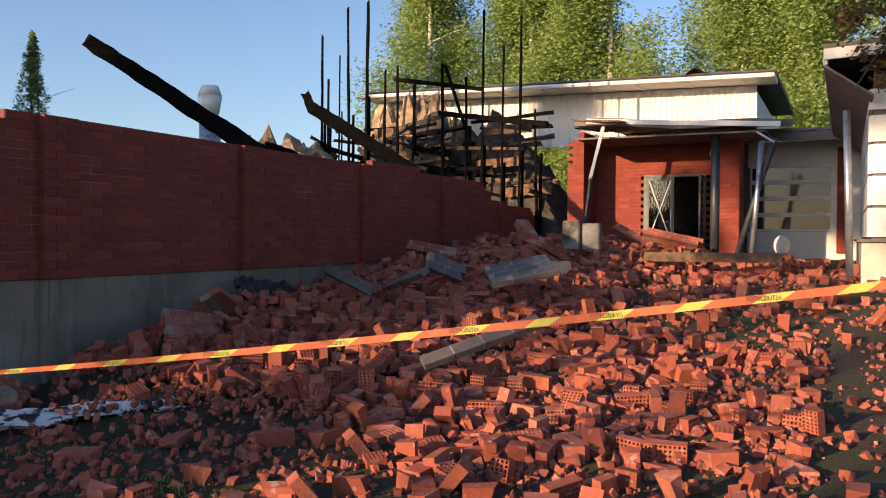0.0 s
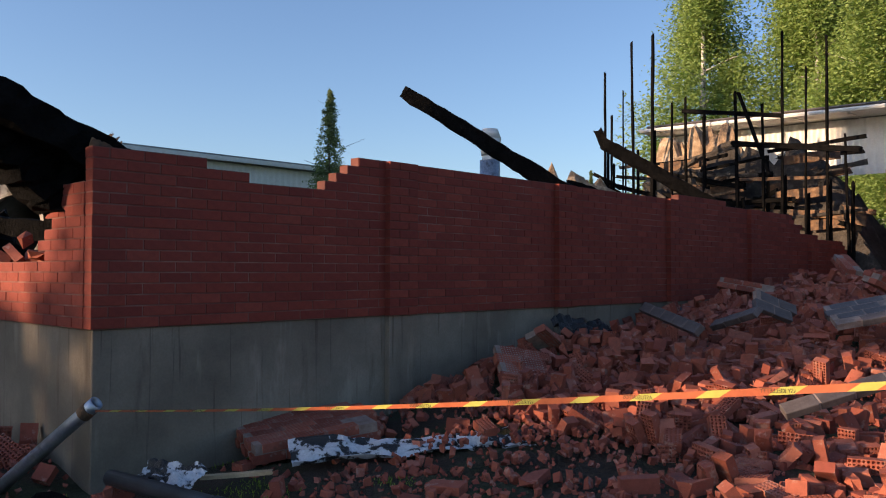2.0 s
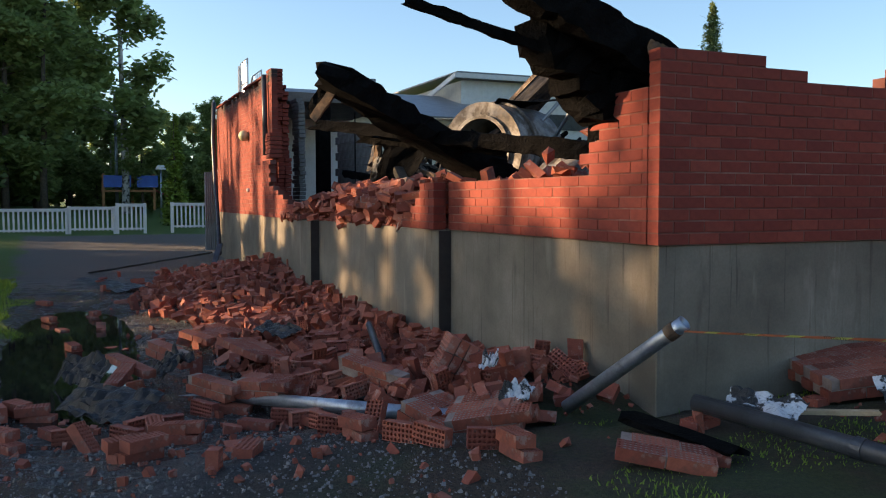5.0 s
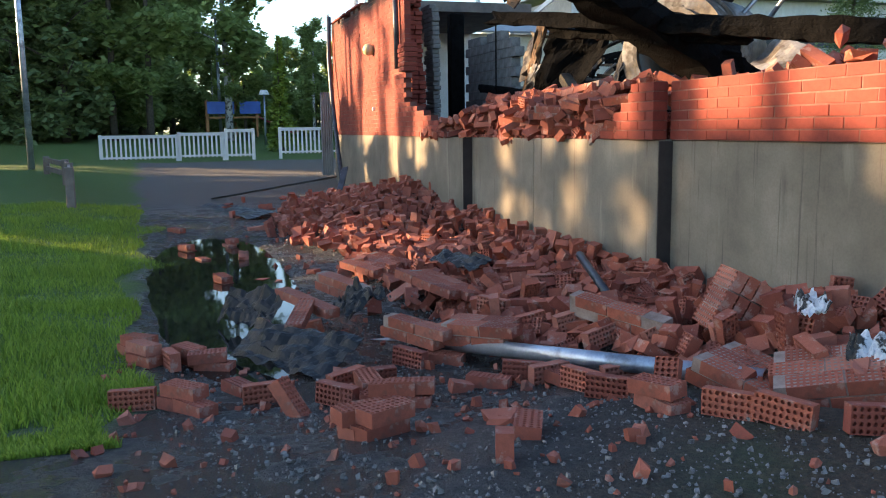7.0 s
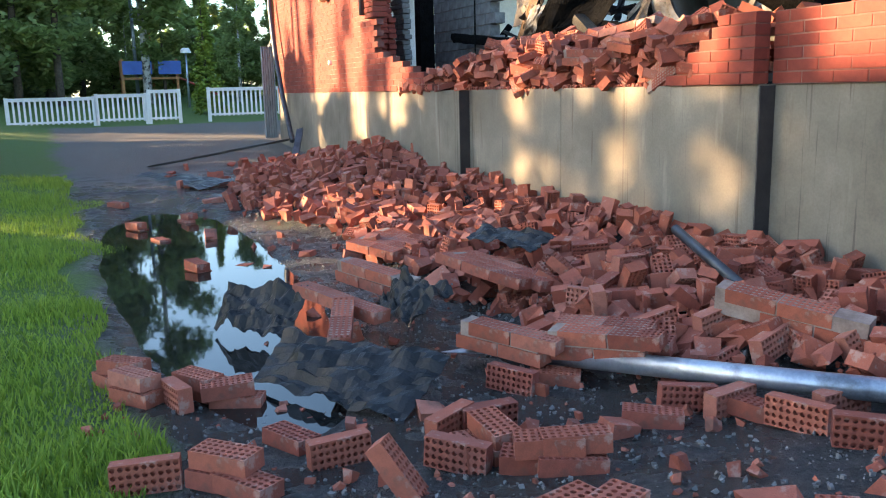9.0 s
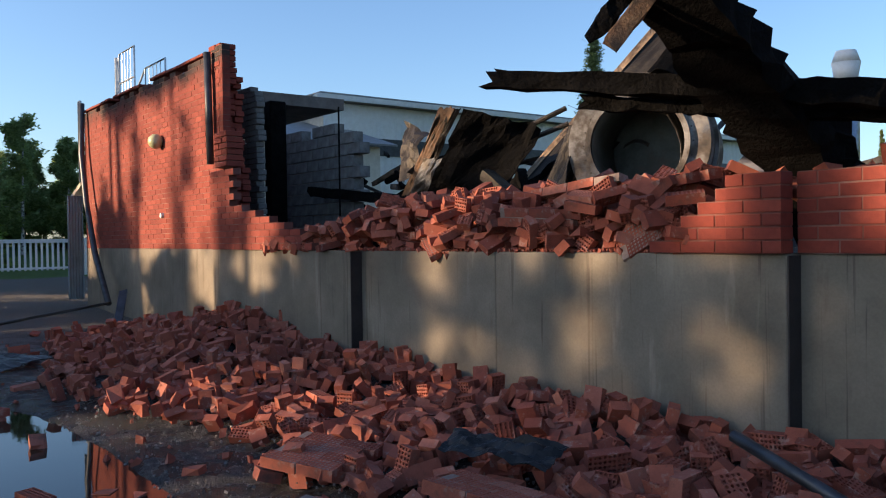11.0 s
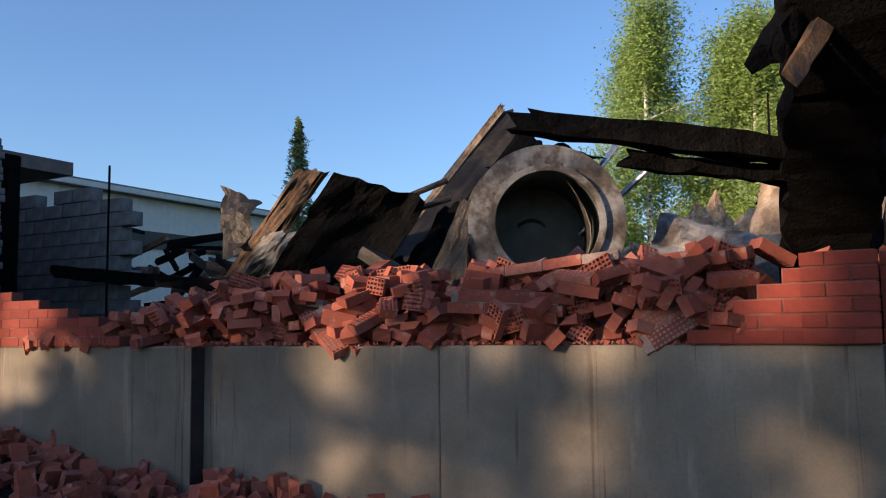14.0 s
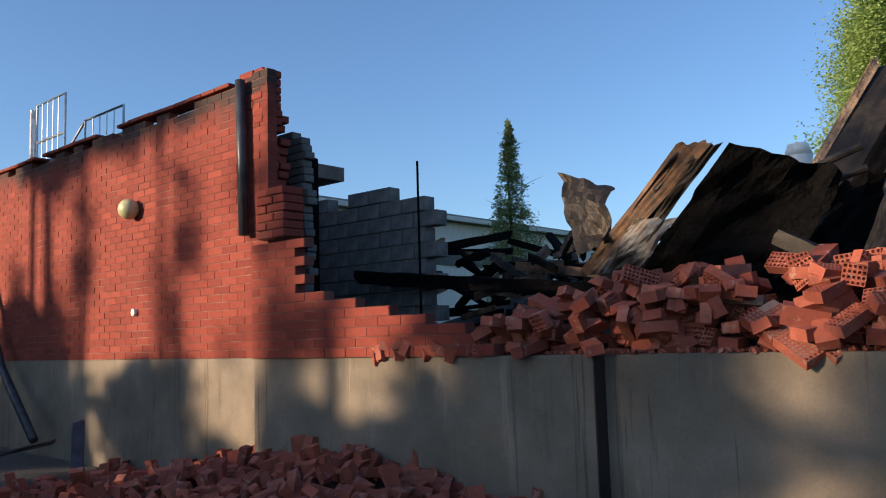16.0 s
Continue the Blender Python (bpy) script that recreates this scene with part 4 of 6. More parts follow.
def porch_roof():
    root = tagged(new("porch_roof"), "low roof over the entrance with a bent metal edge", "roof", kind="structure")
    part("deck", crumpled(8, 2, lambda u, v: Vector((0.5 + 4.5 * u, 16.4 + 4.6 * v, 4.32 - 0.25 * u * (1 - v) + 0.35 * v + 0.04 * math.sin(9 * u) * (1 - v))), 0.16), M_FELT, root)
    part("edge_sheet", bar((0.8, 16.38, 4.26), (5.0, 16.38, 3.98), 0.03, 0.12, 0.15, 8, 5), M_WHITE, root)
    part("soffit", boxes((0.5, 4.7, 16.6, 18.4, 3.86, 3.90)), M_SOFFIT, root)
    part("torn_board", bar((0.55, 16.5, 4.3), (1.7, 16.2, 4.18), 0.3, 0.05, 0.3, 5, 8), M_SCORCH, root)
    part("torn_board", bar((0.5, 16.7, 4.15), (1.2, 16.3, 4.0), 0.25, 0.05, 0.4, 5, 9), M_CHAR, root)


porch_roof()
for p, q, r, mat, nm, lab in (((3.62, 16.9, 1.0), (3.62, 16.9, 3.86), 0.10, M_DARKPIPE, "porch_column", "dark painted round steel porch column"),
                              ((4.52, 15.6, 1.0), (4.70, 15.6, 3.55), 0.055, M_ZINC, "bent_post", "leaning grey steel post by the porch"),
                              ((4.15, 15.9, 1.0), (4.95, 15.6, 3.6), 0.06, M_DARKPIPE, "bent_post", "dark steel post leaning against the porch roof"),
                              ((6.33, 11.4, 1.0), (6.26, 11.4, 3.5), 0.055, M_ZINC, "downpipe", "grey downpipe at the corner of the house")):
    ob = part(nm, tube([p, q], r, 14), mat, smooth=True)
    tagged(ob, lab, "post")
    if nm == "bent_post" and mat is M_ZINC:
        part("post_cap", bar((4.62, 15.5, 3.72), (4.95, 15.5, 3.5), 0.18, 0.04), M_ZINC, ob)
ob = part("wall_light", boxes((3.28, 3.48, 18.38, 18.5, 3.55, 3.68), bevel=0.01), M_CREAM)
tagged(ob, "small cream box light on the porch wall", "wall light")
gut = part("hanging_gutter", bar((1.22, 16.3, 4.1), (0.95, 16.2, 2.9), 0.10, 0.07, 0.1, 4, 3), M_WHITE)
tagged(gut, "torn white gutter hanging from the porch roof", "gutter")
gut = part("hanging_gutter", bar((0.98, 16.2, 2.95), (0.78, 16.3, 1.4), 0.09, 0.06, 0.1, 4, 4), M_DARKPIPE)
tagged(gut, "dark bent gutter hanging beside the pier", "gutter")


def clerestory():
    root = empty("upper_hall", "white corrugated clerestory band under a thin flat roof", "building")
    V, F = [], []
    n = 150
    for k in range(n + 1):
        x = -7.5 + 11.6 * k / n
        o = 21.0 - (0.03 if k % 2 else 0)
        V += [(x, o, 4.2), (x, o, 5.62 - 0.018 * (x - 4))]
        if k:
            i = 2 * k
            F.append((i - 2, i, i + 1, i - 1))
    pydata("cladding", V, F, M_WHITE, root)
    part("end_wall", boxes((4.06, 4.1, 20.95, 30, 4.2, 5.45)), M_WHITE, root)
    part("eave", bar((-7.6, 20.5, 5.92), (4.6, 20.5, 5.68), 1.2, 0.10), M_WHITE, root)
    part("roof", bar((-7.6, 24.5, 6.1), (4.6, 24.5, 5.86), 8.0, 0.12), M_FELT, root)
    for k in range(9):
        x = -7 + 1.35 * k
        part("rafter_end", boxes((x, x + 0.06, 20.1, 20.95, 5.62 - 0.018 * (x - 4), 5.76 - 0.018 * (x - 4))), M_WHITE, root)
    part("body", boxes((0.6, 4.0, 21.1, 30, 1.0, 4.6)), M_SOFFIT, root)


clerestory()
ob = part("scorched_flap", crumpled(4, 3, lambda u, v: Vector((2.3 + 0.6 * u, 20.3 + 0.3 * v, 5.86 + 0.22 * math.sin(3.0 * u) * (1 - 0.4 * v))), 0.01), M_TARP)
tagged(ob, "scorched flap of roofing felt curling on the roof edge", "roofing felt")


def window_wall():
    root = empty("glazed_wing", "white wing with four stacked strip windows", "building")
    m, nt, bs = nodes_of("window_glass")
    bs.inputs["Base Color"].default_value = (0.03, 0.035, 0.035, 1)
    bs.inputs["Roughness"].default_value = 0.06
    part("wall", boxes((3.9, 9.0, 21.0, 21.4, 0.9, 1.75), (3.9, 9, 21.0, 21.4, 3.45, 4.1), (5.95, 9, 21.0, 21.4, 1.75, 3.45)), M_WHITE, root)
    part("brick_pier", boxes((6.05, 6.35, 20.92, 21.0, 1.2, 3.9)), M_BRICK_ISL, root)
    for k in range(4):
        z = 1.76 + 0.43 * k
        w = part("window", boxes((3.95, 5.95, 21.02, 21.06, z, z + 0.05), (3.95, 5.95, 21.02, 21.06, z + 0.37, z + 0.42), (3.95, 4.0, 21.02, 21.06, z + 0.05, z + 0.37), (5.9, 5.95, 21.02, 21.06, z + 0.05, z + 0.37)), M_WHITE, root)
        part("pane", boxes((4.0, 5.9, 21.07, 21.08, z + 0.05, z + 0.37)), m, w)
    part("roof", bar((3.7, 20.8, 4.28), (10, 20.8, 4.2), 1.6, 0.12), M_FELT, root)
    part("fascia", bar((3.9, 20.0, 4.12), (10, 20.0, 4.06), 0.04, 0.2), M_SOFFIT, root)


window_wall()


def right_house():
    root = empty("house", "white panel-clad house with dark joints and a cream plinth", "house")
    part("plinth", boxes((6.48, 12, 11.0, 18, 0.3, 1.52)), M_CREAM, root)
    part("ledge", boxes((6.42, 12, 10.93, 18, 1.525, 1.57)), M_SOFFIT, root)
    for z0, z1 in ((1.60, 2.02), (2.06, 2.48), (2.52, 2.94), (2.98, 3.36), (3.44, 3.74)):
        part("panel", boxes((6.58, 12, 11.0, 11.05, z0, z1)), M_WHITE, root)
        part("panel", boxes((6.55, 6.60, 11.055, 18, z0, z1)), M_WHITE, root)
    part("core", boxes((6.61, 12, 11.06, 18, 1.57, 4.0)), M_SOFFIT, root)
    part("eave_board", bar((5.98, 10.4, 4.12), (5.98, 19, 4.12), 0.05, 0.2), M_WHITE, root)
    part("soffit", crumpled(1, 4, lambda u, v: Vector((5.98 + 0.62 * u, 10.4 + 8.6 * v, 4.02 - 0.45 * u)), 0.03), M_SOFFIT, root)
    part("eave_front", bar((5.96, 10.38, 4.18), (12, 10.38, 4.42), 0.05, 0.18), M_WHITE, root)
    part("roof", crumpled(1, 1, lambda u, v: Vector((5.95 + 6.2 * u, 10.35 + 9 * v, 4.24 + 0.25 * u)), 0.06), M_FELT, root)


right_house()


def creeper():
    rr = random.Random(51)
    V, F = [], []
    for k in range(60):
        u = rr.random()
        c = Vector((6.2 + 0.95 * u, 10.05 + rr.uniform(-0.3, 0.3), 4.75 - 1.45 * rr.random() ** 1.4 * (0.35 + u)))
        leaves(V, F, c, 16, 0.07, 0.055, rr)
    root = empty("shrub_branch", "drooping branch with scorched brown leaves by the eave", "branch")
    pydata("leaf_spray", V, F, M_DRYLEAF, root)
    part("twig", tube([(7.2, 10.5, 4.36), (6.9, 10.1, 4.5), (6.35, 10.05, 3.6)], 0.012, 6), M_BARK, root)
    part("twig", tube([(7.3, 10.5, 4.36), (7.1, 10.1, 3.9), (6.9, 10.05, 3.1)], 0.012, 6), M_BARK, root)


creeper()
ob = part("satellite_dish", tube([(0, 0, 0), (0.02, -0.05, 0.01)], 0.22, 20, taper=0.75), M_WHITE, smooth=True)
ob.matrix_world = pose(5.05, 16.6, 1.42, 10, 0, 20)
tagged(ob, "white round dish lying against the rubble", "dish")

# the block stands clear of the long wall's end
bpy.context.view_layer.update()
for ob in [o for o in bpy.data.objects if o not in before_entrance and o.parent is None]:
    ob.matrix_world = Matrix.Translation((0.66, 0.1, 0)) @ ob.matrix_world

# ---- burnt framing behind the long wall ----
rr = random.Random(5)
POSTS = ((-6.45, 17.3, 7.2, 0.10), (-6.2, 17.2, 5.9, 0.09), (-5.95, 17.4, 6.6, 0.06), (-5.45, 17.2, 7.85, 0.10), (-4.95, 17.2, 7.95, 0.12), (-4.45, 17.3, 6.05, 0.10), (-3.95, 17.2, 6.1, 0.10),
         (-3.45, 17.2, 5.6, 0.13), (-2.45, 17.0, 6.0, 0.12), (-1.95, 17.3, 5.7, 0.10), (-1.45, 17.1, 7.3, 0.09), (-0.95, 17.2, 6.4, 0.08), (-0.42, 17.1, 7.0, 0.09), (0.06, 17.1, 4.7, 0.10))
for k, (x, y, h, w) in enumerate(POSTS):
    n = 12
    ob = part("charred_stud", bar((x, y, 1.05), (x + rr.uniform(-0.08, 0.08), y, h), w, w * 0.8, 0.45, n, 100 + k, 0.75), M_CHAR)
    tagged(ob, "charred upright timber stud burnt thin at the top", "stud", "charred studs")
    ob = part("charred_stud", bar((x + 0.02, y + 0.12, 1.05), (x + 0.05, y + 0.1, 1.05 + (h - 1.05) * rr.uniform(0.4, 0.75)), w * 0.8, w * 0.7, 0.5, 8, 140 + k), M_CHAR)
    tagged(ob, "charred shorter stud beside a taller one", "stud", "charred studs")
for k in range(150):
    z = 1.2 + 3.4 * rr.random()
    x0 = rr.uniform(-7.2, -1.2)
    L = rr.uniform(0.5, 2.3)
    y = 17.5 + rr.uniform(-0.2, 1.2)
    ob = part("charred_plank", bar((x0, y, z), (min(0.3, x0 + L), y + rr.uniform(-0.3, 0.3), z + rr.uniform(-0.55, 0.4)), rr.uniform(0.04, 0.1), rr.uniform(0.07, 0.20), 0.45, 6, 200 + k), (M_CHAR, M_ASH, M_SCORCH, M_CHAR)[k % 4])
    tagged(ob, "charred horizontal plank in the collapsed wall frame", "plank", "charred planks")
for k, (x, z) in enumerate(((-1.1, 3.45), (-2.6, 3.0), (-4.2, 4.4), (-0.9, 4.3), (-3.4, 3.7), (-0.35, 2.7))):
    ob = part("scorched_board", bar((x - 0.7, 17.62, z), (x + 0.6, 17.62, z + 0.05), 0.05, 0.26, 0.3, 6, 300 + k), M_SCORCH)
    tagged(ob, "half-burnt orange-brown board in the wall frame", "board", "scorched boards")
ob = part("purlin", bar((-2.6, 17.0, 4.75), (0.35, 16.9, 4.3), 0.12, 0.16, 0.35, 9, 330), M_CHAR)
tagged(ob, "charred top plate lying across the studs", "beam", "charred beams")
ob = part("purlin", bar((-4.0, 17.1, 5.75), (-1.4, 17.1, 5.3), 0.06, 0.12, 0.35, 7, 331), M_CHAR)
tagged(ob, "charred thin rail between the tall studs", "beam", "charred beams")
ob = part("brace", bar((-2.45, 17.0, 6.0), (-1.7, 17.0, 3.9), 0.07, 0.09, 0.35, 7, 332), M_CHAR)
tagged(ob, "charred diagonal brace between studs", "beam", "charred beams")


def heap(name, label, cx, cy, z0, rx, ry, h, mat, seed, spike=0.35):
    """A jagged heap of debris."""
    V, F = [], []
    n = 34
    for i in range(n + 1):
        for j in range(n + 1):
            u, v = 2 * i / n - 1, 2 * j / n - 1
            d = max(0.0, 1 - max(abs(u) ** 2.2, abs(v) ** 2.2))
            q = noise.noise((u * 3 + seed, v * 3, seed * 0.7)) + 0.6 * noise.noise((u * 8, v * 8 + seed, 2.0))
            V.append((cx + rx * u + 0.05 * noise.noise((u * 9, v * 9, 3 + seed)), cy + ry * v + 0.05 * noise.noise((u * 9, v * 9, 8 + seed)), z0 + h * d * (0.75 + spike * q)))
    for i in range(n):
        for j in range(n):
            a = i * (n + 1) + j
            F.append((a, a + n + 1, a + n + 2, a + 1))
    return tagged(pydata(name, V, F, mat), label, "debris", kind="stuff")


heap("debris_heap", "burnt ceiling debris and ash heaped behind the studs", -3.4, 19.0, 1.05, 4.3, 1.5, 4.4, M_ASH, 3.3)
heap("debris_heap", "tan scorched insulation heaped in the ruin", -7.5, 16.5, 1.05, 3.4, 2.6, 3.5, M_TAN, 9.1)
heap("debris_heap", "tan scorched insulation and sheets in the ruin", -4.4, 19.4, 1.05, 2.6, 1.3, 5.0, M_TAN, 6.4)
heap("debris_heap", "ash and charcoal covering the floor of the ruin", -8.5, 8.2, 1.0, 7.0, 4.6, 1.75, M_ASH, 5.2)
heap("debris_heap", "charcoal heaped under the fallen beams", -2.4, 1.7, 1.05, 1.7, 1.0, 0.75, M_ASH, 2.2)
heap("debris_heap", "black charcoal and slag beside the duct", -8.6, 2.6, 1.05, 1.5, 1.0, 1.05, M_CHAR, 7.7, 0.6)

# the great fallen beams
def beam(label, p, q, w, h, seed, mat=M_CHAR, jag=0.28, taper=0.9, seg=22, roll=0.0):
    ob = part("fallen_beam", bar(p, q, w, h, jag, seg, seed, taper, roll), mat)
    return tagged(ob, label, "beam", "fallen beams")


beam("long charred roof beam jutting out over the wall", (-0.75, 8.6, 2.35), (-3.36, 6.52, 4.46), 0.18, 0.34, 401, taper=0.7)
beam("charred rafter lying along the top of the wall", (-0.9, 10.3, 2.5), (-1.6, 8.6, 3.0), 0.16, 0.22, 402)
beam("charred rafter sloping down behind the wall", (-0.5, 13.2, 2.45), (-2.9, 11.64, 4.18), 0.2, 0.30, 403)
ob = beam("curled charred end of a rafter", (-2.88, 11.66, 4.15), (-3.0, 11.6, 4.45), 0.18, 0.2, 404, seg=5)
beam("massive charred beam leaning out over the gable", (-0.42, 0.62, 2.34), (-0.55, -2.1, 3.58), 0.36, 0.34, 405, taper=0.85, seg=30)
beam("thin charred splinter hanging below the great beam", (-0.55, -0.15, 2.45), (-0.72, -1.65, 2.86), 0.08, 0.10, 406, jag=0.4, taper=0.8)
beam("charred stump under the great beam", (-0.72, 0.62, 1.72), (-0.72, -0.55, 2.78), 0.50, 0.52, 407, jag=0.4)
ob = beam("raw split face on the great beam", (-0.24, 0.55, 2.42), (-0.25, 0.1, 2.58), 0.06, 0.12, 408, M_SCORCH)
beam("long charred beam resting across the broken gable", (-1.7, 1.0, 1.88), (-5.40, -1.05, 2.40), 0.24, 0.23, 409, jag=0.34, taper=0.62, seg=34)
beam("charred underside lath below the long beam", (-4.9, -0.62, 2.20), (-3.2, 0.4, 1.98), 0.14, 0.12, 410, jag=0.5)
beam("charred hooked beam leaning up from the ruin", (-4.05, 1.1, 1.55), (-3.74, -1.35, 2.76), 0.62, 0.32, 411, taper=0.85, seg=24)
beam("charred broken stub hanging from the hooked beam", (-3.92, -1.3, 2.70), (-4.06, -1.46, 2.40), 0.15, 0.13, 412, jag=0.45, seg=6)
beam("rusty bent strap on the end of the hooked beam", (-3.78, -1.25, 2.66), (-3.95, -1.46, 2.32), 0.04, 0.12, 413, M_SCORCH, seg=6)
beam("charred post standing under the hooked beam", (-3.85, 0.85, 1.05), (-3.95, 0.6, 2.2), 0.50, 0.40, 414)

# ---- the duct, the sheets and the inner walls ----
def duct():
    root = empty("ventilation_drum", "heat-stained round steel fan drum with a bolted flange", "fan drum", at=pose(-6.38, 1.72, 2.19, 0, 0, 28) @ Matrix.Scale(0.95, 4))
    def ring(r0, r1, y0, y1, n=48):
        bm = bmesh.new()
        R = []
        for r, y in ((r0, y0), (r1, y0), (r1, y1), (r0, y1)):
            R.append([bm.verts.new((r * math.cos(2 * math.pi * k / n), y, r * math.sin(2 * math.pi * k / n))) for k in range(n)])
        for a in range(4):
            for k in range(n):
                bm.faces.new((R[a][k], R[a][(k + 1) % n], R[(a + 1) % 4][(k + 1) % n], R[(a + 1) % 4][k]))
        bmesh.ops.recalc_face_normals(bm, faces=bm.faces)
        return bm
    part("flange", ring(0.55, 0.76, 0.0, 0.03), M_SILVER, root)
    part("inner_collar", ring(0.50, 0.56, -0.05, 0.02), M_SILVER, root)
    part("casing", ring(0.73, 0.75, 0.03, 1.25), M_SILVER, root, smooth=True)
    part("lining", ring(0.53, 0.55, 0.02, 1.25), M_DULL, root, smooth=True)
    part("back_plate", tube([(0, 1.2, 0), (0, 1.25, 0)], 0.74, 40), M_DULL, root)
    part("outer_band", ring(0.76, 0.80, 0.36, 0.46), M_SILVER, root)
    me = None
    for k in range(24):
        a = 2 * math.pi * k / 24
        if me is None:
            ob = part("bolt", tube([(0, -0.012, 0), (0, 0.002, 0)], 0.009, 6), M_SHEET, root)
            me = ob.data
        else:
            ob = new("bolt", me)
            ob.parent = root
        ob.location = (0.585 * math.cos(a), 0, 0.585 * math.sin(a))
    part("blade", crumpled(6, 4, lambda u, v: Vector((0.22 + 0.10 * v + 0.22 * math.sin(2.6 * u) * (1 - 0.4 * v), 0.12 + 0.36 * v, 0.42 - 0.85 * u))), M_SILVER, root, smooth=True)
    part("blade", crumpled(6, 3, lambda u, v: Vector((-0.25 + 0.28 * u, 0.45 + 0.08 * v, 0.0 + 0.06 * math.sin(3.1 * u) + 0.05 * v))), M_SHEET, root, smooth=True)
    part("support", boxes((-0.7, -0.5, 0.1, 0.5, -1.1, -0.5)), M_SHEET, root)
    part("support", boxes((0.5, 0.7, 0.1, 0.5, -1.1, -0.5)), M_SHEET, root)


duct()


def torn_sheet(label, a, b, c, d, seed, mat=M_SHEET, amp=0.10, nx=16, ny=10, rib=0):
    a, b, c, d = (Vector(p) for p in (a, b, c, d))
    def f(u, v):
        p = a.lerp(b, u).lerp(d.lerp(c, u), v)
        n = (b - a).cross(d - a).normalized()
        k = amp * (noise.noise((u * 2.2 + seed, v * 2.2, seed)) + 0.5 * noise.noise((u * 6, v * 6 + seed, 1.0))) + (0.03 * (rib and (int(u * rib) % 2)))
        e = 0.04 * noise.noise((u * 5 + seed, v * 5, 4.0))
        return p + n * k + (b - a) * e * 0.5 + (d - a) * e
    ob = part("torn_sheet", crumpled(nx, ny, f, 0.006), mat)
    return tagged(ob, label, "sheet metal", "torn sheets")


torn_sheet("folded burnt sheet-metal panel with a tan edge", (-9.62, 1.12, 1.81), (-9.15, 1.08, 1.79), (-8.22, 0.90, 2.71), (-8.52, 0.86, 2.75), 1.3, M_SHEET, 0.12)
# sunlight on the fold's lip is put in as a tan strip
torn_sheet("tan strip painting the sunlit lip of the folded panel", (-9.70, 1.10, 1.81), (-9.46, 1.08, 1.79), (-8.26, 0.84, 2.73), (-8.56, 0.86, 2.77), 7.9, M_SCORCH, 0.03)
torn_sheet("pale dented strip low on the folded panel", (-9.45, 1.02, 1.79), (-9.05, 1.00, 1.79), (-8.65, 0.95, 2.18), (-9.02, 0.96, 2.23), 3.9, M_SILVER, 0.06)
torn_sheet("burnt sheet-metal flap curling upward", (-9.70, 1.15, 1.97), (-9.30, 0.95, 2.07), (-9.40, 1.30, 2.57), (-10.05, 1.40, 2.84), 4.1, M_SHEET, 0.12)
torn_sheet("black crumpled duct panel", (-9.10, 1.06, 1.72), (-7.80, 1.20, 1.72), (-7.50, 1.50, 2.47), (-8.15, 0.92, 2.72), 2.2, M_CHAR, 0.16)
torn_sheet("black crumpled duct side beside the drum", (-8.1, 1.4, 1.6), (-7.2, 1.6, 1.6), (-7.2, 2.3, 2.55), (-7.7, 2.2, 2.5), 3.2, M_CHAR, 0.2)
torn_sheet("long burnt chute panel rising behind the drum", (-8.27, 2.00, 2.01), (-7.87, 2.15, 1.91), (-7.40, 3.80, 3.72), (-7.74, 3.80, 3.92), 5.2, M_SHEET, 0.03)
# narrow tan sheet colours the chute's top edge as if lit
torn_sheet("tan strip painting the sunlit upper edge of the long chute panel", (-8.32, 2.00, 2.05), (-8.27, 1.98, 1.99), (-7.70, 3.74, 3.88), (-7.76, 3.76, 3.98), 8.8, M_TAN, 0.01, 10, 3)
torn_sheet("long black chute side sloping beside the drum", (-7.97, 1.90, 1.76), (-7.37, 1.90, 1.76), (-7.17, 3.60, 3.36), (-7.44, 3.60, 3.61), 11.2, M_CHAR, 0.06)
torn_sheet("blackened sheet hanging over the drum", (-7.1, 1.95, 2.75), (-6.3, 2.0, 2.95), (-6.2, 2.9, 3.0), (-7.0, 2.9, 3.05), 6.6, M_CHAR, 0.08)
torn_sheet("silver sheet lying beside the drum", (-5.6, 1.9, 1.6), (-4.7, 1.7, 1.55), (-4.7, 2.6, 2.05), (-5.6, 2.8, 2.3), 7.4, M_SILVER, 0.10)
torn_sheet("heat-stained hood flaring out beside the drum", (-7.50, 1.32, 1.55), (-7.0, 1.2, 1.6), (-7.0, 1.45, 2.40), (-7.18, 1.6, 2.45), 8.4, M_SHEET, 0.08)
torn_sheet("pale scorched roof sheet behind the drum", (-5.4, 5.2, 1.4), (-3.8, 4.8, 1.4), (-3.7, 6.2, 3.0), (-5.2, 6.5, 3.2), 9.4, M_TAN, 0.2)
ob = part("bent_channel", bar((-7.85, 0.95, 1.95), (-7.38, 0.9, 1.68), 0.16, 0.12, 0.1, 3, 9), M_SHEET)
tagged(ob, "short bent steel channel on the rubble", "channel")
for k, (a, b) in enumerate((((-8.0, 1.5, 2.45), (-7.45, 1.8, 2.70)), ((-7.95, 1.5, 2.32), (-7.42, 1.8, 2.52)), ((-6.4, 2.7, 2.6), (-6.0, 3.3, 3.4)), ((-6.0, 3.3, 3.4), (-5.7, 2.9, 2.8)), ((-6.5, 2.9, 2.2), (-5.7, 2.9, 2.85)))):
    ob = part("bent_rod", tube([a, b], 0.03, 8), M_SHEET if k < 2 else M_ZINC)
    tagged(ob, "bent steel frame bar over the wreckage", "steel bar", "bent bars")
ob = part("thin_rod", tube([(-12.05, 1.55, 1.1), (-12.05, 1.55, 3.3)], 0.014, 6), M_CHAR)
tagged(ob, "thin upright steel rod in the ruin", "rod")
ob = part("thin_rod", tube([(-12.6, 4.0, 1.3), (-11.7, 4.4, 2.75)], 0.015, 6), M_CHAR)
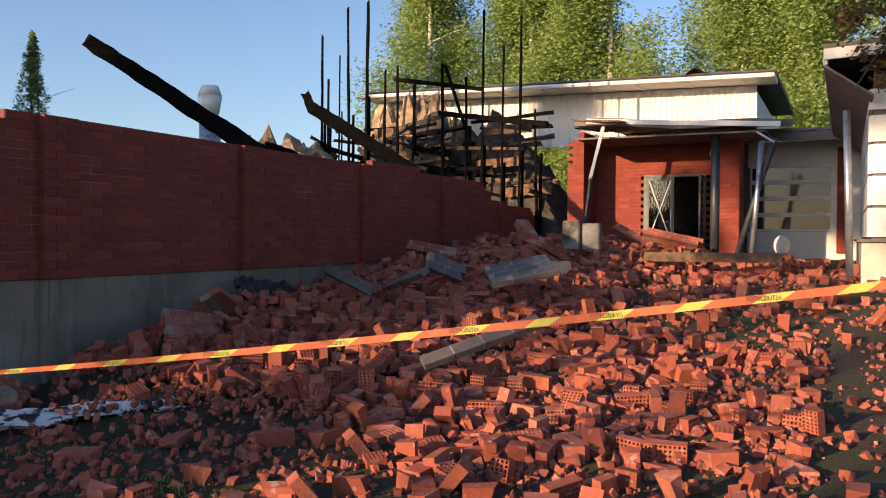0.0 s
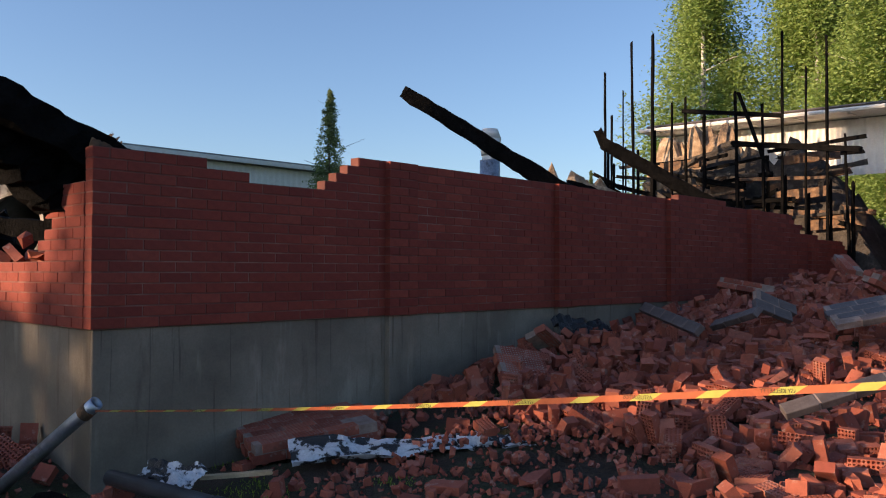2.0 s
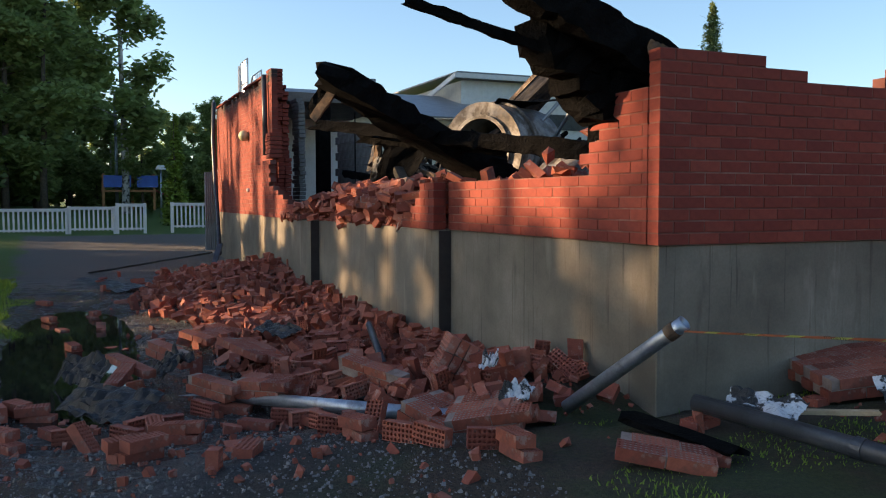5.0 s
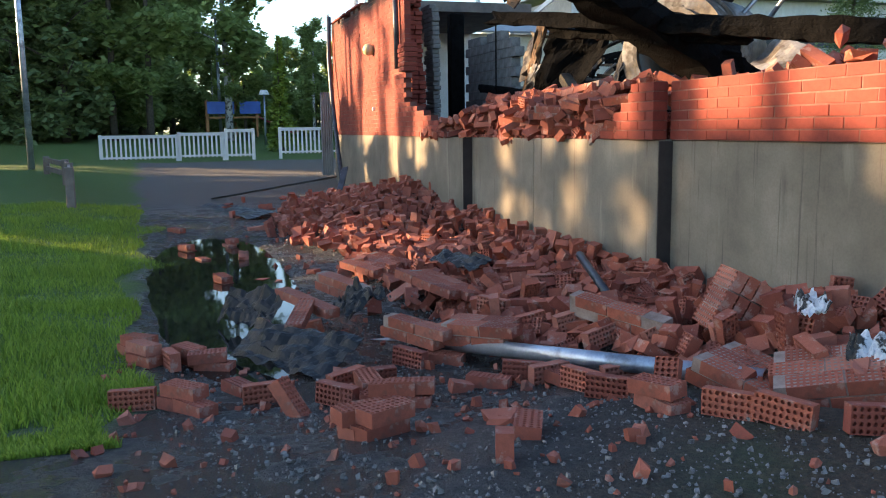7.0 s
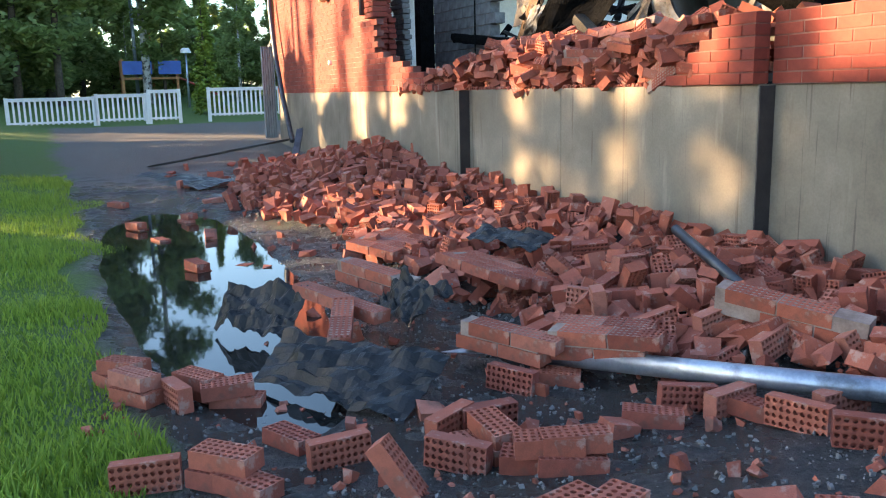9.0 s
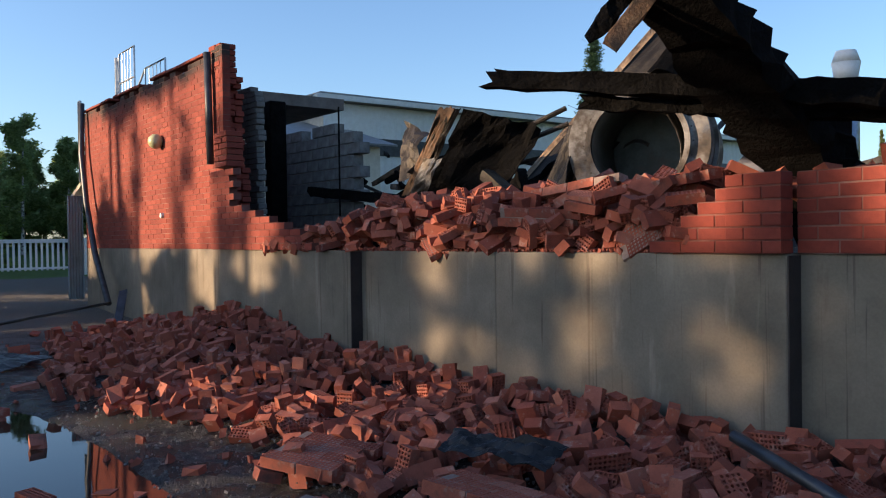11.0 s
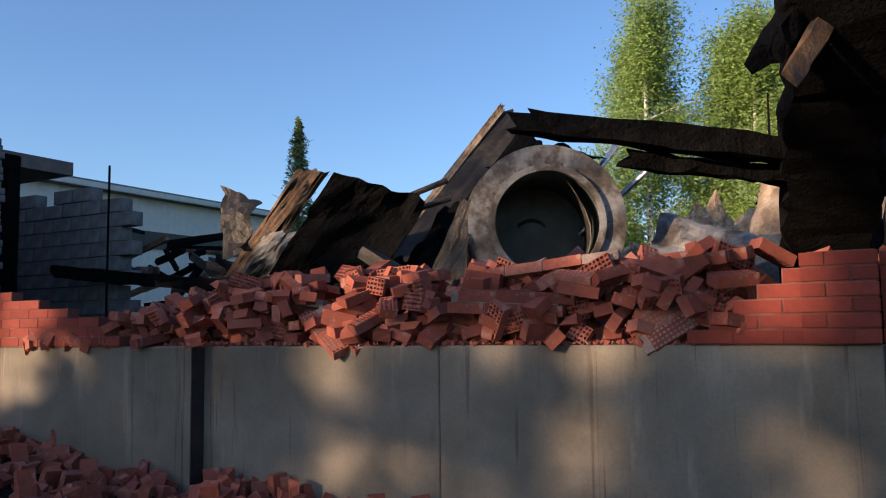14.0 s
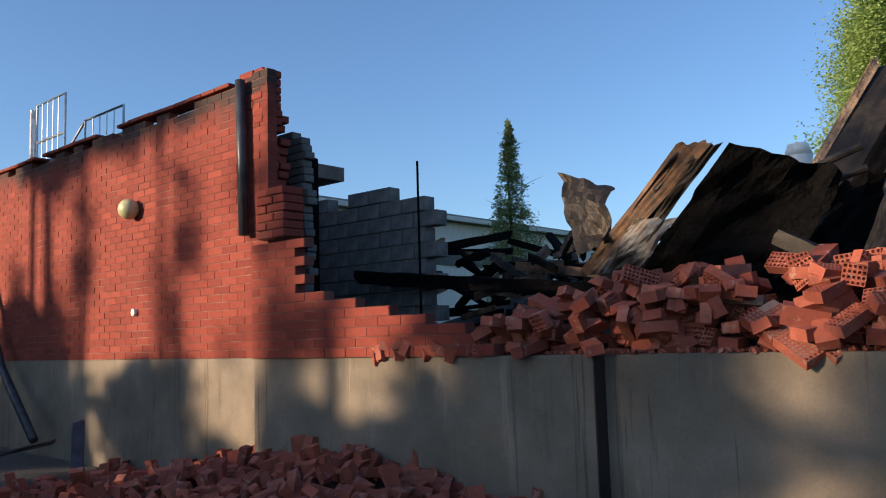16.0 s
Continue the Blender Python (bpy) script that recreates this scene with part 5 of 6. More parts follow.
tagged(ob, "thin leaning steel rod in the ruin", "rod")
beam("charred fallen joist across the ruin", (-13.2, 1.7, 2.05), (-9.0, 2.6, 1.6), 0.16, 0.18, 420)
for k in range(120):
    x, y = rr.uniform(-15.0, -9.0), rr.uniform(3.2, 7.5)
    z = rr.uniform(1.15, 3.0 - 0.22 * (x + 15) / 2)
    p = (x, y, z)
    q = (x + rr.uniform(-1.4, 1.4), y + rr.uniform(-0.8, 0.8), z + rr.uniform(-0.7, 0.5))
    beam("charred roof timber tangled in the ruin", p, q, rr.uniform(0.05, 0.14), rr.uniform(0.06, 0.16), 430 + k, (M_CHAR, M_CHAR, M_SCORCH)[k % 3], seg=6)

for k in range(80):
    x, y, z = rr.uniform(-12.7, -9.3), rr.uniform(2.6, 3.8), rr.uniform(1.15, 2.25)
    q = (x + rr.uniform(-1.2, 1.2), y + rr.uniform(-0.4, 0.4), min(2.4, z + rr.uniform(-0.35, 0.35)))
    beam("charred lath tangled before the fallen roof", (x, y, z), q, rr.uniform(0.03, 0.09), rr.uniform(0.05, 0.13), 560 + k, (M_CHAR, M_CHAR, M_ASH, M_CHAR, M_SCORCH)[k % 5], seg=6)


def block_wall(name, label, x0, x1, y, z0, rows, bl=0.39, bh=0.19, seed=1):
    rb = random.Random(seed)
    root = tagged(new(name), label, "wall", kind="structure")
    me = None
    for k in range(rows):
        x = x0 - (bl / 2 if k % 2 else 0)
        while x < x1 - 0.05:
            if k < rows - 1 or rb.random() < 0.6:
                if me is None:
                    ob = part("block", boxes((0.005, bl - 0.005, 0, 0.19, 0.005, bh - 0.005), bevel=0.006), M_BLOCK, root)
                    me = ob.data
                else:
                    ob = new("block", me)
                    ob.parent = root
                ob.location = (x, y + rb.uniform(-0.004, 0.004), z0 + k * bh)
            x += bl
    part("core", boxes((x0, x1, y + 0.02, y + 0.17, z0, z0 + (rows - 2) * bh)), M_OLDMORTAR, root)


block_wall("wall_inner_back", "sooty grey block wall inside the ruin", -14.9, -12.5, 2.0, 1.1, 11)
block_wall("wall_inner_stub", "short stub of white block wall", -12.9, -11.9, 6.0, 1.1, 6, seed=3)


def burnt_end():
    """The torn end of the cavity wall: sooty outer bricks and a leaf of pale blocks."""
    rb = random.Random(9)
    for y0, zt, mat, nm, lab, dx in ((0.05, 3.85, M_SOOTBRICK, "wall_torn_leaf", "sooty torn end of the brick leaf", -0.3), (0.55, 3.62, M_BLOCK, "wall_pale_leaf", "pale broken end of the inner block leaf", -0.5)):
        root = tagged(new(nm), lab, "wall", kind="structure")
        z = P0
        me = {}
        while z < zt:
            for j in range(2 if nm == "wall_torn_leaf" else 1):
                h = 0.0876
                key = (nm, rb.randrange(4))
                if key not in me:
                    L = 0.5 + 0.05 * key[1]
                    me[key] = boxes((-L, 0, 0, 0.14, 0.004, h - 0.004), bevel=0.008)
                    tmp = part("brick", me[key], mat, root)
                    me[key] = tmp.data
                    ob = tmp
                else:
                    ob = new("brick", me[key])
                    ob.parent = root
                back = 0.22 * (z > 2.3) if nm == "wall_torn_leaf" else 0
                ob.location = (-12.33 + dx - back - 0.35 * (z > 3.45) * rb.random() + rb.uniform(-0.05, 0.05), y0 + 0.15 * j, z)
            z += 0.0876
    ob = part("charred_post", boxes((-13.95, -13.7, 1.2, 1.5, 1.1, 3.6), bevel=0.02), M_CHAR)
    tagged(ob, "charred door post beside the block leaf", "post")
    for x0, x1, y0, z0, n, lab in ((-12.72, -12.28, -0.2, 2.33, 6, "sooty corbelled rest of brickwork on the torn wall"), (-13.2, -12.8, -0.06, 3.62, 7, "loose bricks standing on the broken corner")):
        root = empty("brick_stub", lab, "brickwork", "brick stubs")
        for k in range(n):
            cut = x0 + (0.5 + 0.12 * (-1) ** k) * (x1 - x0)
            j = 0.03 * noise.noise((k * 1.7, x0, 0.0))
            for p, q in ((x0 + j, cut - 0.004), (cut + 0.004, x1 + j + 0.02 * rb.random())):
                part("brick", boxes((p, q, y0 + 0.02 * rb.random(), y0 + 0.27, z0 + k * C + 0.004, z0 + (k + 1) * C - 0.006), bevel=0.008), M_SOOTBRICK, root)
        part("mortar", boxes((x0 + 0.03, x1 - 0.03, y0 + 0.035, y0 + 0.25, z0, z0 + n * C - 0.02)), M_OLDMORTAR, root)


burnt_end()
ob = part("downpipe", tube([(-13.02, -0.13, 2.42), (-13.08, -0.13, 4.12)], 0.055, 12), M_DARKPIPE, smooth=True)
tagged(ob, "dark steel downpipe fixed to the brick wall", "downpipe")
bm = bmesh.new()
bmesh.ops.create_uvsphere(bm, u_segments=24, v_segments=16, radius=0.13)
lampg = empty("globe_lamp", "round yellowish globe lamp on the brick wall", "wall lamp", at=pose(-15.42, -0.15, 3.0))
part("globe", bm, M_LAMPBALL, lampg, smooth=True)
part("socket", tube([(0, 0.11, 0.0), (0, 0.08, 0.0)], 0.07, 14), M_DARKPIPE, lampg)
ob = part("wall_socket", tube([(-15.39, -0.05, 1.71), (-15.39, -0.10, 1.71)], 0.045, 12), M_WHITE)
tagged(ob, "small white round cap on the brick wall", "cap")


def roof_rail():
    root = empty("roof_railing", "grey steel railing by the roof ladder", "railing", at=pose(-19.9, 0.6, 4.17))
    part("post", tube([(-0.2, 0, 0), (-0.2, 0, 1.2)], 0.06, 10), M_ZINC, root)
    for pts in ([(-0.05, 0, 0.2), (-0.05, 0, 1.25), (1.0, 0, 1.25), (1.0, 0, 0.1)], [(1.7, 0, 0), (1.7, 0, 0.65), (2.9, 0, 0.65), (2.9, 0, 0)], [(-0.05, 0, 0.6), (1.0, 0, 0.6)], [(-0.05, 0, 0.25), (1.0, 0, 0.2), (1.7, 0, 0.65)]):
        part("tube", tube(pts, 0.02, 6), M_ZINC, root)
    for k in range(4):
        part("baluster", tube([(0.15 + 0.2 * k, 0, 0.2), (0.15 + 0.2 * k, 0, 1.25)], 0.01, 5), M_ZINC, root)
        part("baluster", tube([(1.95 + 0.22 * k, 0, 0), (1.95 + 0.22 * k, 0, 0.65)], 0.01, 5), M_ZINC, root)


roof_rail()
ROOFW = tagged(part("roof_slab", boxes((-20.4, -16.0, 0.14, 4, 3.95, 4.18)), M_FELT), "flat roof over the standing bay", "roof", kind="structure")
tagged(part("wall_far_end", boxes((-20.45, -20.3, 0.1, 4, -0.3, 4.1)), M_WHITE), "white-clad west wall of the bay", "wall", kind="structure")
for k in range(25):
    x = -20.35 + 0.28 * k
    if k in (7, 14, 15):
        continue
    ob = part("coping_tile", boxes((x, x + 0.272, -0.09, 0.15, 4.125, 4.17), bevel=0.008), M_SOOTBRICK)
    ob.location.z = 0.02 * noise.noise((x, 0, 0))
    tagged(ob, "sooty clay coping tile on the wall top", "coping tile", "coping tiles")


def end_gutter():
    root = empty("fallen_gutter", "bent black downpipe hanging off the wall end", "downpipe")
    part("pipe", tube([(-20.2, -0.15, 4.3), (-20.1, -0.2, 3.2), (-19.7, -0.22, 2.1), (-18.9, -0.28, 1.05), (-17.2, -0.5, 0.1)], 0.06, 10), M_DARKPIPE, root, smooth=True)
    part("cover", bar((-20.5, -0.12, 2.6), (-20.5, -0.12, 4.4), 0.2, 0.04), M_ZINC, root)
    ob = part("fallen_flashing", bar((-16.2, -3.6, -0.22), (-15.6, -0.95, 0.22), 0.14, 0.05, 0.4, 12, 15), M_SHEET)
    tagged(ob, "bent metal flashing lying on the ground", "flashing")
    ob = part("fallen_flashing", bar((-15.4, -0.75, 0.42), (-14.9, -1.0, -0.1), 0.14, 0.05, 0.2, 4, 16), M_DARKPIPE)
    tagged(ob, "short bent flashing standing in the rubble", "flashing")
    V, F = ribbed(-0.4, -0.05, -20.6, 0.0, 2.3, 0.06)
    tagged(pydata("cladding_panel", V, F, M_ROOF), "grey ribbed sheet cladding at the wall end", "cladding")
    ob = part("lean_to", crumpled(1, 1, lambda u, v: Vector((-20.8 - 3.0 * u, 0.4 + 3 * v, 3.3 - 0.9 * u)), 0.1), M_CREAM)
    tagged(ob, "cream lean-to roof beyond the wall end", "lean-to", kind="structure")


end_gutter()

# ---- pipes, tape, sheets on the ground ----
def ground_pipe(name, label, pts, r, mat, hollow=0.01):
    ob = part(name, tube(pts, r, 18, hollow), mat, smooth=True)
    return tagged(ob, label, "pipe", "drain pipes")


gp = ground_pipe("drain_pipe", "grey steel downpipe propped against the corner", [(0.51, -0.17, 0.66), (0.46, -0.195, 0.615), (-0.28, -0.57, -0.04)], 0.05, M_ZINC)
part("pipe_collar", tube([(0.46, -0.195, 0.615), (0.41, -0.22, 0.57)], 0.057, 18), M_SCORCH, gp)
gp = ground_pipe("drain_pipe", "long black downpipe lying in the grass", [(0.50, -0.06, 0.12), (3.3, 0.36, 0.07)], 0.058, M_DARKPIPE)
part("pipe_collar", tube([(1.6, 0.105, 0.10), (1.66, 0.114, 0.099)], 0.065, 18), M_DARKPIPE, gp)
gp = ground_pipe("drain_pipe", "bright galvanised pipe lying on the rubble", [(-2.72, -2.55, -0.30), (-0.6, -1.35, -0.10)], 0.055, M_ZINC)
part("flattened_end", crumpled(8, 4, lambda u, v: Vector((-2.72 - 0.35 * u, -2.55 - 0.32 * u + (v - 0.5) * (0.12 + 0.10 * u), -0.30 + 0.04 * math.sin(3.14 * v) * (1 - u) - 0.03 * u)), 0.004), M_ZINC, gp)
ground_pipe("drain_pipe", "short dark pipe leaning on the rubble", [(-3.5, -1.0, 0.15), (-2.6, -1.15, -0.1)], 0.035, M_DARKPIPE)
ground_pipe("drain_pipe", "dark plastic pipe against the wall", [(0.25, 8.3, 1.0), (0.75, 8.9, 1.02)], 0.07, M_DARKPIPE)


def barrier_tape():
    m1 = surface("tape_orange", [(0.3, (0.40, 0.10, 0.045)), (0.7, (0.48, 0.15, 0.07))], 3.0, 0.4, relief=0.05)
    m2 = surface("tape_yellow", [(0.3, (0.42, 0.41, 0.08)), (0.7, (0.52, 0.50, 0.13))], 3.0, 0.4, relief=0.05)
    m3 = surface("tape_print", [(0.3, (0.05, 0.05, 0.03)), (0.7, (0.08, 0.07, 0.04))], 3.0, 0.5, relief=0.05)
    A, B = Vector((0.48, -0.19, 0.60)), Vector((8.3, 1.1, 1.60))
    W = 0.036
    L = (B - A).length
    ax = (B - A).normalized()
    root = empty("barrier_tape", "yellow and orange barrier tape with mirrored black print", "tape")
    def at(s, w):
        p = A + ax * s
        sag = -0.07 * (1 - (2 * s / L - 1) ** 2)
        tw = 0.45 + 0.75 * sstep(5.5, 0.5, s)
        return p + Vector((0.12 * math.sin(tw), -0.2 * math.sin(tw), math.cos(tw) * 1.0)) * (w * W) + Vector((0, 0, sag))
    s, k = 0.0, 0
    period = 0.29
    while s < L - 0.02:
        for mat, a, b in ((m1, 0.0, 0.19), (m2, 0.19, 0.29)):
            s0, s1 = s + a, min(s + b, L)
            if s1 <= s0:
                continue
            bm = bmesh.new()
            rows = 3
            g = [[bm.verts.new(at(min(L, max(0, s0 + (s1 - s0) * i / rows + 0.05 * (w + 0.5))), w)) for w in (-0.5, 0.5)] for i in range(rows + 1)]
            for i in range(rows):
                bm.faces.new((g[i][0], g[i + 1][0], g[i + 1][1], g[i][1]))
            part("stripe", bm, mat, root)
        # the print, seen from behind
        if k % 2:
            word = "PELASTUSLAITOS" if k % 4 == 1 else "PÄÄSY KIELLETTY"
            if s + 0.5 < L:
                cu = bpy.data.curves.new("print", "FONT")
                cu.body, cu.size, cu.align_x, cu.align_y = word, 0.026, "CENTER", "CENTER"
                t = new("print", cu)
                dg = bpy.context.evaluated_depsgraph_get()
                me = bpy.data.meshes.new_from_object(t.evaluated_get(dg))
                bpy.data.objects.remove(t)
                me.materials.clear()
                me.materials.append(m3)
                ob = new("print", me)
                ob.parent = root
                mid = s + 0.245
                nx = (at(mid + 0.1, 0) - at(mid - 0.1, 0)).normalized()
                up = (at(mid, 0.5) - at(mid, -0.5)).normalized()
                nz = nx.cross(up)
                c = at(mid, 0) + nz * 0.004
                ob.matrix_world = Matrix(((-nx.x, up.x, nz.x, c.x), (-nx.y, up.y, nz.y, c.y), (-nx.z, up.z, nz.z, c.z), (0, 0, 0, 1))) @ Matrix.Diagonal((0.8, 1, 1, 1))
        s += period
        k += 1


barrier_tape()


def sheet_on_ground(name, label, cat, c, lx, ly, rz, mat, seed, lift=0.12, fold=0.12):
    M = pose(*c, 0, 0, rz)
    def f(u, v):
        x, y = (u - 0.5) * lx, (v - 0.5) * ly * (0.6 + 0.4 * noise.noise((u * 3, seed, 0)) ** 2 + 0.3 * u)
        z = 0.03 + abs(fold * noise.noise((u * 3 + seed, v * 2.5, seed))) + fold * 0.5 * abs(noise.noise((u * 7, v * 6 + seed, 2.0))) + lift * v
        return (M @ Vector((x, y, z)))
    ob = part(name, crumpled(28, 14, f, 0.004), mat, smooth=False)
    return tagged(ob, label, cat)


sheet_on_ground("foil_sheet", "scorched white insulation sheet crumpled on the grass", "sheet", (1.35, 2.15, 0.03), 2.1, 0.42, 62, M_FOIL, 1.7, 0.09, 0.13)
sheet_on_ground("foil_sheet", "torn strip of scorched white sheet", "sheet", (1.85, 2.75, 0.06), 0.9, 0.25, 50, M_FOIL, 4.7, 0.06, 0.12)
sheet_on_ground("foil_scrap", "silver foil scrap caught between the bricks", "sheet", (-0.75, -0.95, 0.16), 0.4, 0.16, -30, M_FOIL, 5.7, 0.05, 0.12)
sheet_on_ground("foil_scrap", "small silver foil scrap on the soil", "sheet", (-0.25, -1.0, 0.0), 0.22, 0.2, 40, M_FOIL, 9.7, 0.1, 0.12)
sheet_on_ground("foil_scrap", "small scrap of scorched white sheet", "sheet", (0.78, 0.25, 0.03), 0.5, 0.25, 20, M_FOIL, 7.7, 0.1, 0.1)
sheet_on_ground("roofing_sheet", "black roofing sheet crumpled beside the puddle", "roofing felt", (-2.95, -3.60, -0.47), 1.10, 0.48, 32, M_TARP, 2.9, 0.22, 0.12)
sheet_on_ground("roofing_sheet", "black roofing sheet standing up from the puddle", "roofing felt", (-4.30, -3.78, -0.46), 0.65, 0.3, 38, M_TARP, 5.9, 0.26, 0.12)
sheet_on_ground("roofing_sheet", "grey torn roofing scrap among the bricks", "roofing felt", (-3.5, -3.0, -0.25), 0.5, 0.35, 10, M_TARP, 8.9, 0.16, 0.16)
sheet_on_ground("roofing_sheet", "black roofing sheet under the rubble", "roofing felt", (-4.6, -1.75, -0.1), 0.8, 0.3, 15, M_TARP, 3.9, 0.08, 0.08)
sheet_on_ground("roofing_sheet", "black roofing sheet lying flat by the road", "roofing felt", (-13.5, -3.4, -0.36), 2.6, 0.8, 25, M_TARP, 6.9, 0.1, 0.1)
sheet_on_ground("roofing_sheet", "black plastic sheet against the plinth", "sheet", (0.5, 5.9, 0.75), 0.9, 0.5, 80, M_TARP, 1.1, 0.15, 0.15)
ob = part("wood_stick", bar((0.85, 0.45, 0.09), (1.15, 0.85, 0.11), 0.06, 0.03, 0.15, 4, 31), M_WOOD)
tagged(ob, "splintered pale wooden batten on the grass", "batten")
ob = part("charred_plank", bar((0.25, -0.45, 0.015), (1.2, -0.38, 0.02), 0.2, 0.05, 0.3, 8, 33), M_CHAR)
tagged(ob, "charred plank lying in the grass", "plank")

# ---- fallen bricks ----
def perforated(name, L, W, H, mat, nx, ny, faces=(1, -1)):
    """A clay brick with real round holes in its bed faces."""
    V, F = [], []
    for top in faces:
        z = top * H / 2
        cx, cy = L / nx, W / ny
        for i in range(nx):
            for j in range(ny):
                x0, y0 = -L / 2 + i * cx, -W / 2 + j * cy
                b = len(V)
                V += [(x0, y0, z), (x0 + cx, y0, z), (x0 + cx, y0 + cy, z), (x0, y0 + cy, z)]
                r = 0.36 * min(cx, cy)
                mx, my = x0 + cx / 2, y0 + cy / 2
                for dz in (0, 0.022):
                    for k in range(8):
                        a = math.radians(202.5 + 45 * k + 0.0)
                        V.append((mx + r * math.cos(a), my + r * math.sin(a), z - top * dz))
                o, q = b + 4, b + 12
                fs = []
                for s in range(4):
                    c0, c1 = b + s, b + (s + 1) % 4
                    o0, o1 = o + (2 * s + 1) % 8, o + (2 * s + 2) % 8
                    fs.append((c0, c1, o1, o0))
                    fs.append((c0, o0, o + (2 * s) % 8))
                for k in range(8):
                    fs.append((o + k, o + (k + 1) % 8, q + (k + 1) % 8, q + k))
                fs.append(tuple(q + k for k in range(8)))
                F += fs if top == 1 else [f[::-1] for f in fs]
    b = len(V)
    V += [(x, y, z) for z in (-H / 2, H / 2) for x, y in ((-L / 2, -W / 2), (L / 2, -W / 2), (L / 2, W / 2), (-L / 2, W / 2))]
    F += [(b + k, b + (k + 1) % 4, b + 4 + (k + 1) % 4, b + 4 + k) for k in range(4)]
    if mat is None:
        F.append((b + 3, b + 2, b + 1, b))
        return [Vector(v) for v in V], F
    me = bpy.data.meshes.new(name)
    me.from_pydata(V, [], F)
    me.update()
    me.materials.append(mat)
    return me


PERF = {0.27: perforated("", 0.27, 0.13, 0.075, None, 9, 4, (1,)), 0.135: perforated("", 0.135, 0.13, 0.075, None, 5, 4, (1,))}
HERO = [perforated("brick_whole", 0.27, 0.13, 0.075, M_CLAY, 9, 4), perforated("brick_half", 0.135, 0.13, 0.075, M_CLAY, 5, 4), perforated("brick_bat", 0.19, 0.13, 0.075, M_CLAY, 7, 4)]
RUB = random.Random(2024)


def tilt_pose(x, y, lift, spread):
    e = 0.12
    nx = (ground_z(x - e, y) - ground_z(x + e, y)) / (2 * e)
    ny = (ground_z(x, y - e) - ground_z(x, y + e)) / (2 * e)
    n = Vector((nx, ny, 1)).normalized()
    q = Vector((0, 0, 1)).rotation_difference(n).to_matrix().to_4x4()
    kind = RUB.random()
    if kind < 0.45:
        turn = Euler((RUB.gauss(0, spread), RUB.gauss(0, spread), RUB.uniform(0, 6.28))).to_matrix().to_4x4()
    elif kind < 0.8:
        turn = Euler((1.57 + RUB.gauss(0, spread), RUB.gauss(0, spread), RUB.uniform(0, 6.28)), "XYZ").to_matrix().to_4x4()
        turn = Euler((0, 0, RUB.uniform(0, 6.28))).to_matrix().to_4x4() @ Euler((1.57 + RUB.gauss(0, spread), 0, 0)).to_matrix().to_4x4() @ Euler((0, RUB.gauss(0, spread), 0)).to_matrix().to_4x4()
        lift += 0.025
    else:
        turn = Euler((0, 0, RUB.uniform(0, 6.28))).to_matrix().to_4x4() @ Euler((0, 1.2 + RUB.gauss(0, 0.4), 0)).to_matrix().to_4x4()
        lift += 0.055
    return Matrix.Translation((x, y, ground_z(x, y) + lift)) @ q @ turn


def brick_thing(m, me=None, label=None):
    ob = new("fallen_brick", me or HERO[RUB.choice((0, 0, 0, 1, 1, 2))])
    ob.matrix_world = m
    return tagged(ob, label or "loose perforated red clay brick fallen from the wall", "brick", "fallen bricks")


def core_poly(L, W, H, rb, broken):
    """Corner points of one rubble brick, some of them broken off."""
    c = [[sx * L / 2, sy * W / 2, sz * H / 2] for sz in (-1, 1) for sx, sy in ((-1, -1), (1, -1), (1, 1), (-1, 1))]
    if broken:
        for k in (1, 2, 5, 6):
            c[k][0] -= L * rb.uniform(0.0, 0.5)
            c[k][2] *= rb.uniform(0.6, 1.0)
        k = rb.randrange(8)
        c[k] = [0.6 * v for v in c[k]]
    return [Vector(p) + Vector((rb.uniform(-0.006, 0.006), rb.uniform(-0.006, 0.006), rb.uniform(-0.004, 0.004))) for p in c]


BOXF = ((3, 2, 1, 0), (4, 5, 6, 7), (0, 1, 5, 4), (1, 2, 6, 5), (2, 3, 7, 6), (3, 0, 4, 7))


class Rubble:
    def __init__(self):
        self.V, self.F = [], []

    def add(self, m, L, W, H, broken):
        i = len(self.V)
        self.V += [m @ p for p in core_poly(L, W, H, RUB, broken)]
        self.F += [tuple(i + k for k in f) for f in BOXF]

    def holed(self, m, L):
        V, F = PERF[L]
        i = len(self.V)
        if RUB.random() < 0.5:
            m = m @ Euler((math.pi, 0, 0)).to_matrix().to_4x4()
        self.V += [m @ p for p in V]
        self.F += [tuple(i + k for k in f) for f in F]

    def chip(self, m, s):
        i = len(self.V)
        self.V += [m @ (Vector((sx, sy, sz)) * s * RUB.uniform(0.35, 0.7)) for sz, sx, sy in ((-0.5, -1, -0.7), (-0.5, 1, -0.6), (-0.5, 0.8, 0.8), (-0.5, -0.9, 0.6), (0.5, -0.7, -0.5), (0.6, 0.7, -0.6), (0.4, 0.8, 0.6), (0.5, -0.6, 0.7))]
        self.F += [tuple(i + k for k in f) for f in BOXF]

    def done(self, name, label, mat):
        if self.V:
            tagged(pydata(name, self.V, self.F, mat), label, "rubble", kind="stuff")


def clear(x, y):
    """Ground that stayed nearly free of bricks: round the white sheet, and the trampled soil before the heap."""
    if 0.1 < x < 3.3 and 0.2 < y < 3.2:
        return RUB.random() > 0.08
    if -3.3 < x < -0.8 and -0.30 < (y + 2.55) - 0.566 * (x + 2.72) < 0.14:
        return True
    if -0.8 < x < 0.25 and -0.75 < y < 0.0:
        return RUB.random() > 0.12
    if 2.2 < x < 4.6 and y < 2.3:
        return RUB.random() > 0.3
    if x > 4.6 and y < 2.6 or x > 6.0 and y < 8.0:
        return RUB.random() > 0.35
    return False


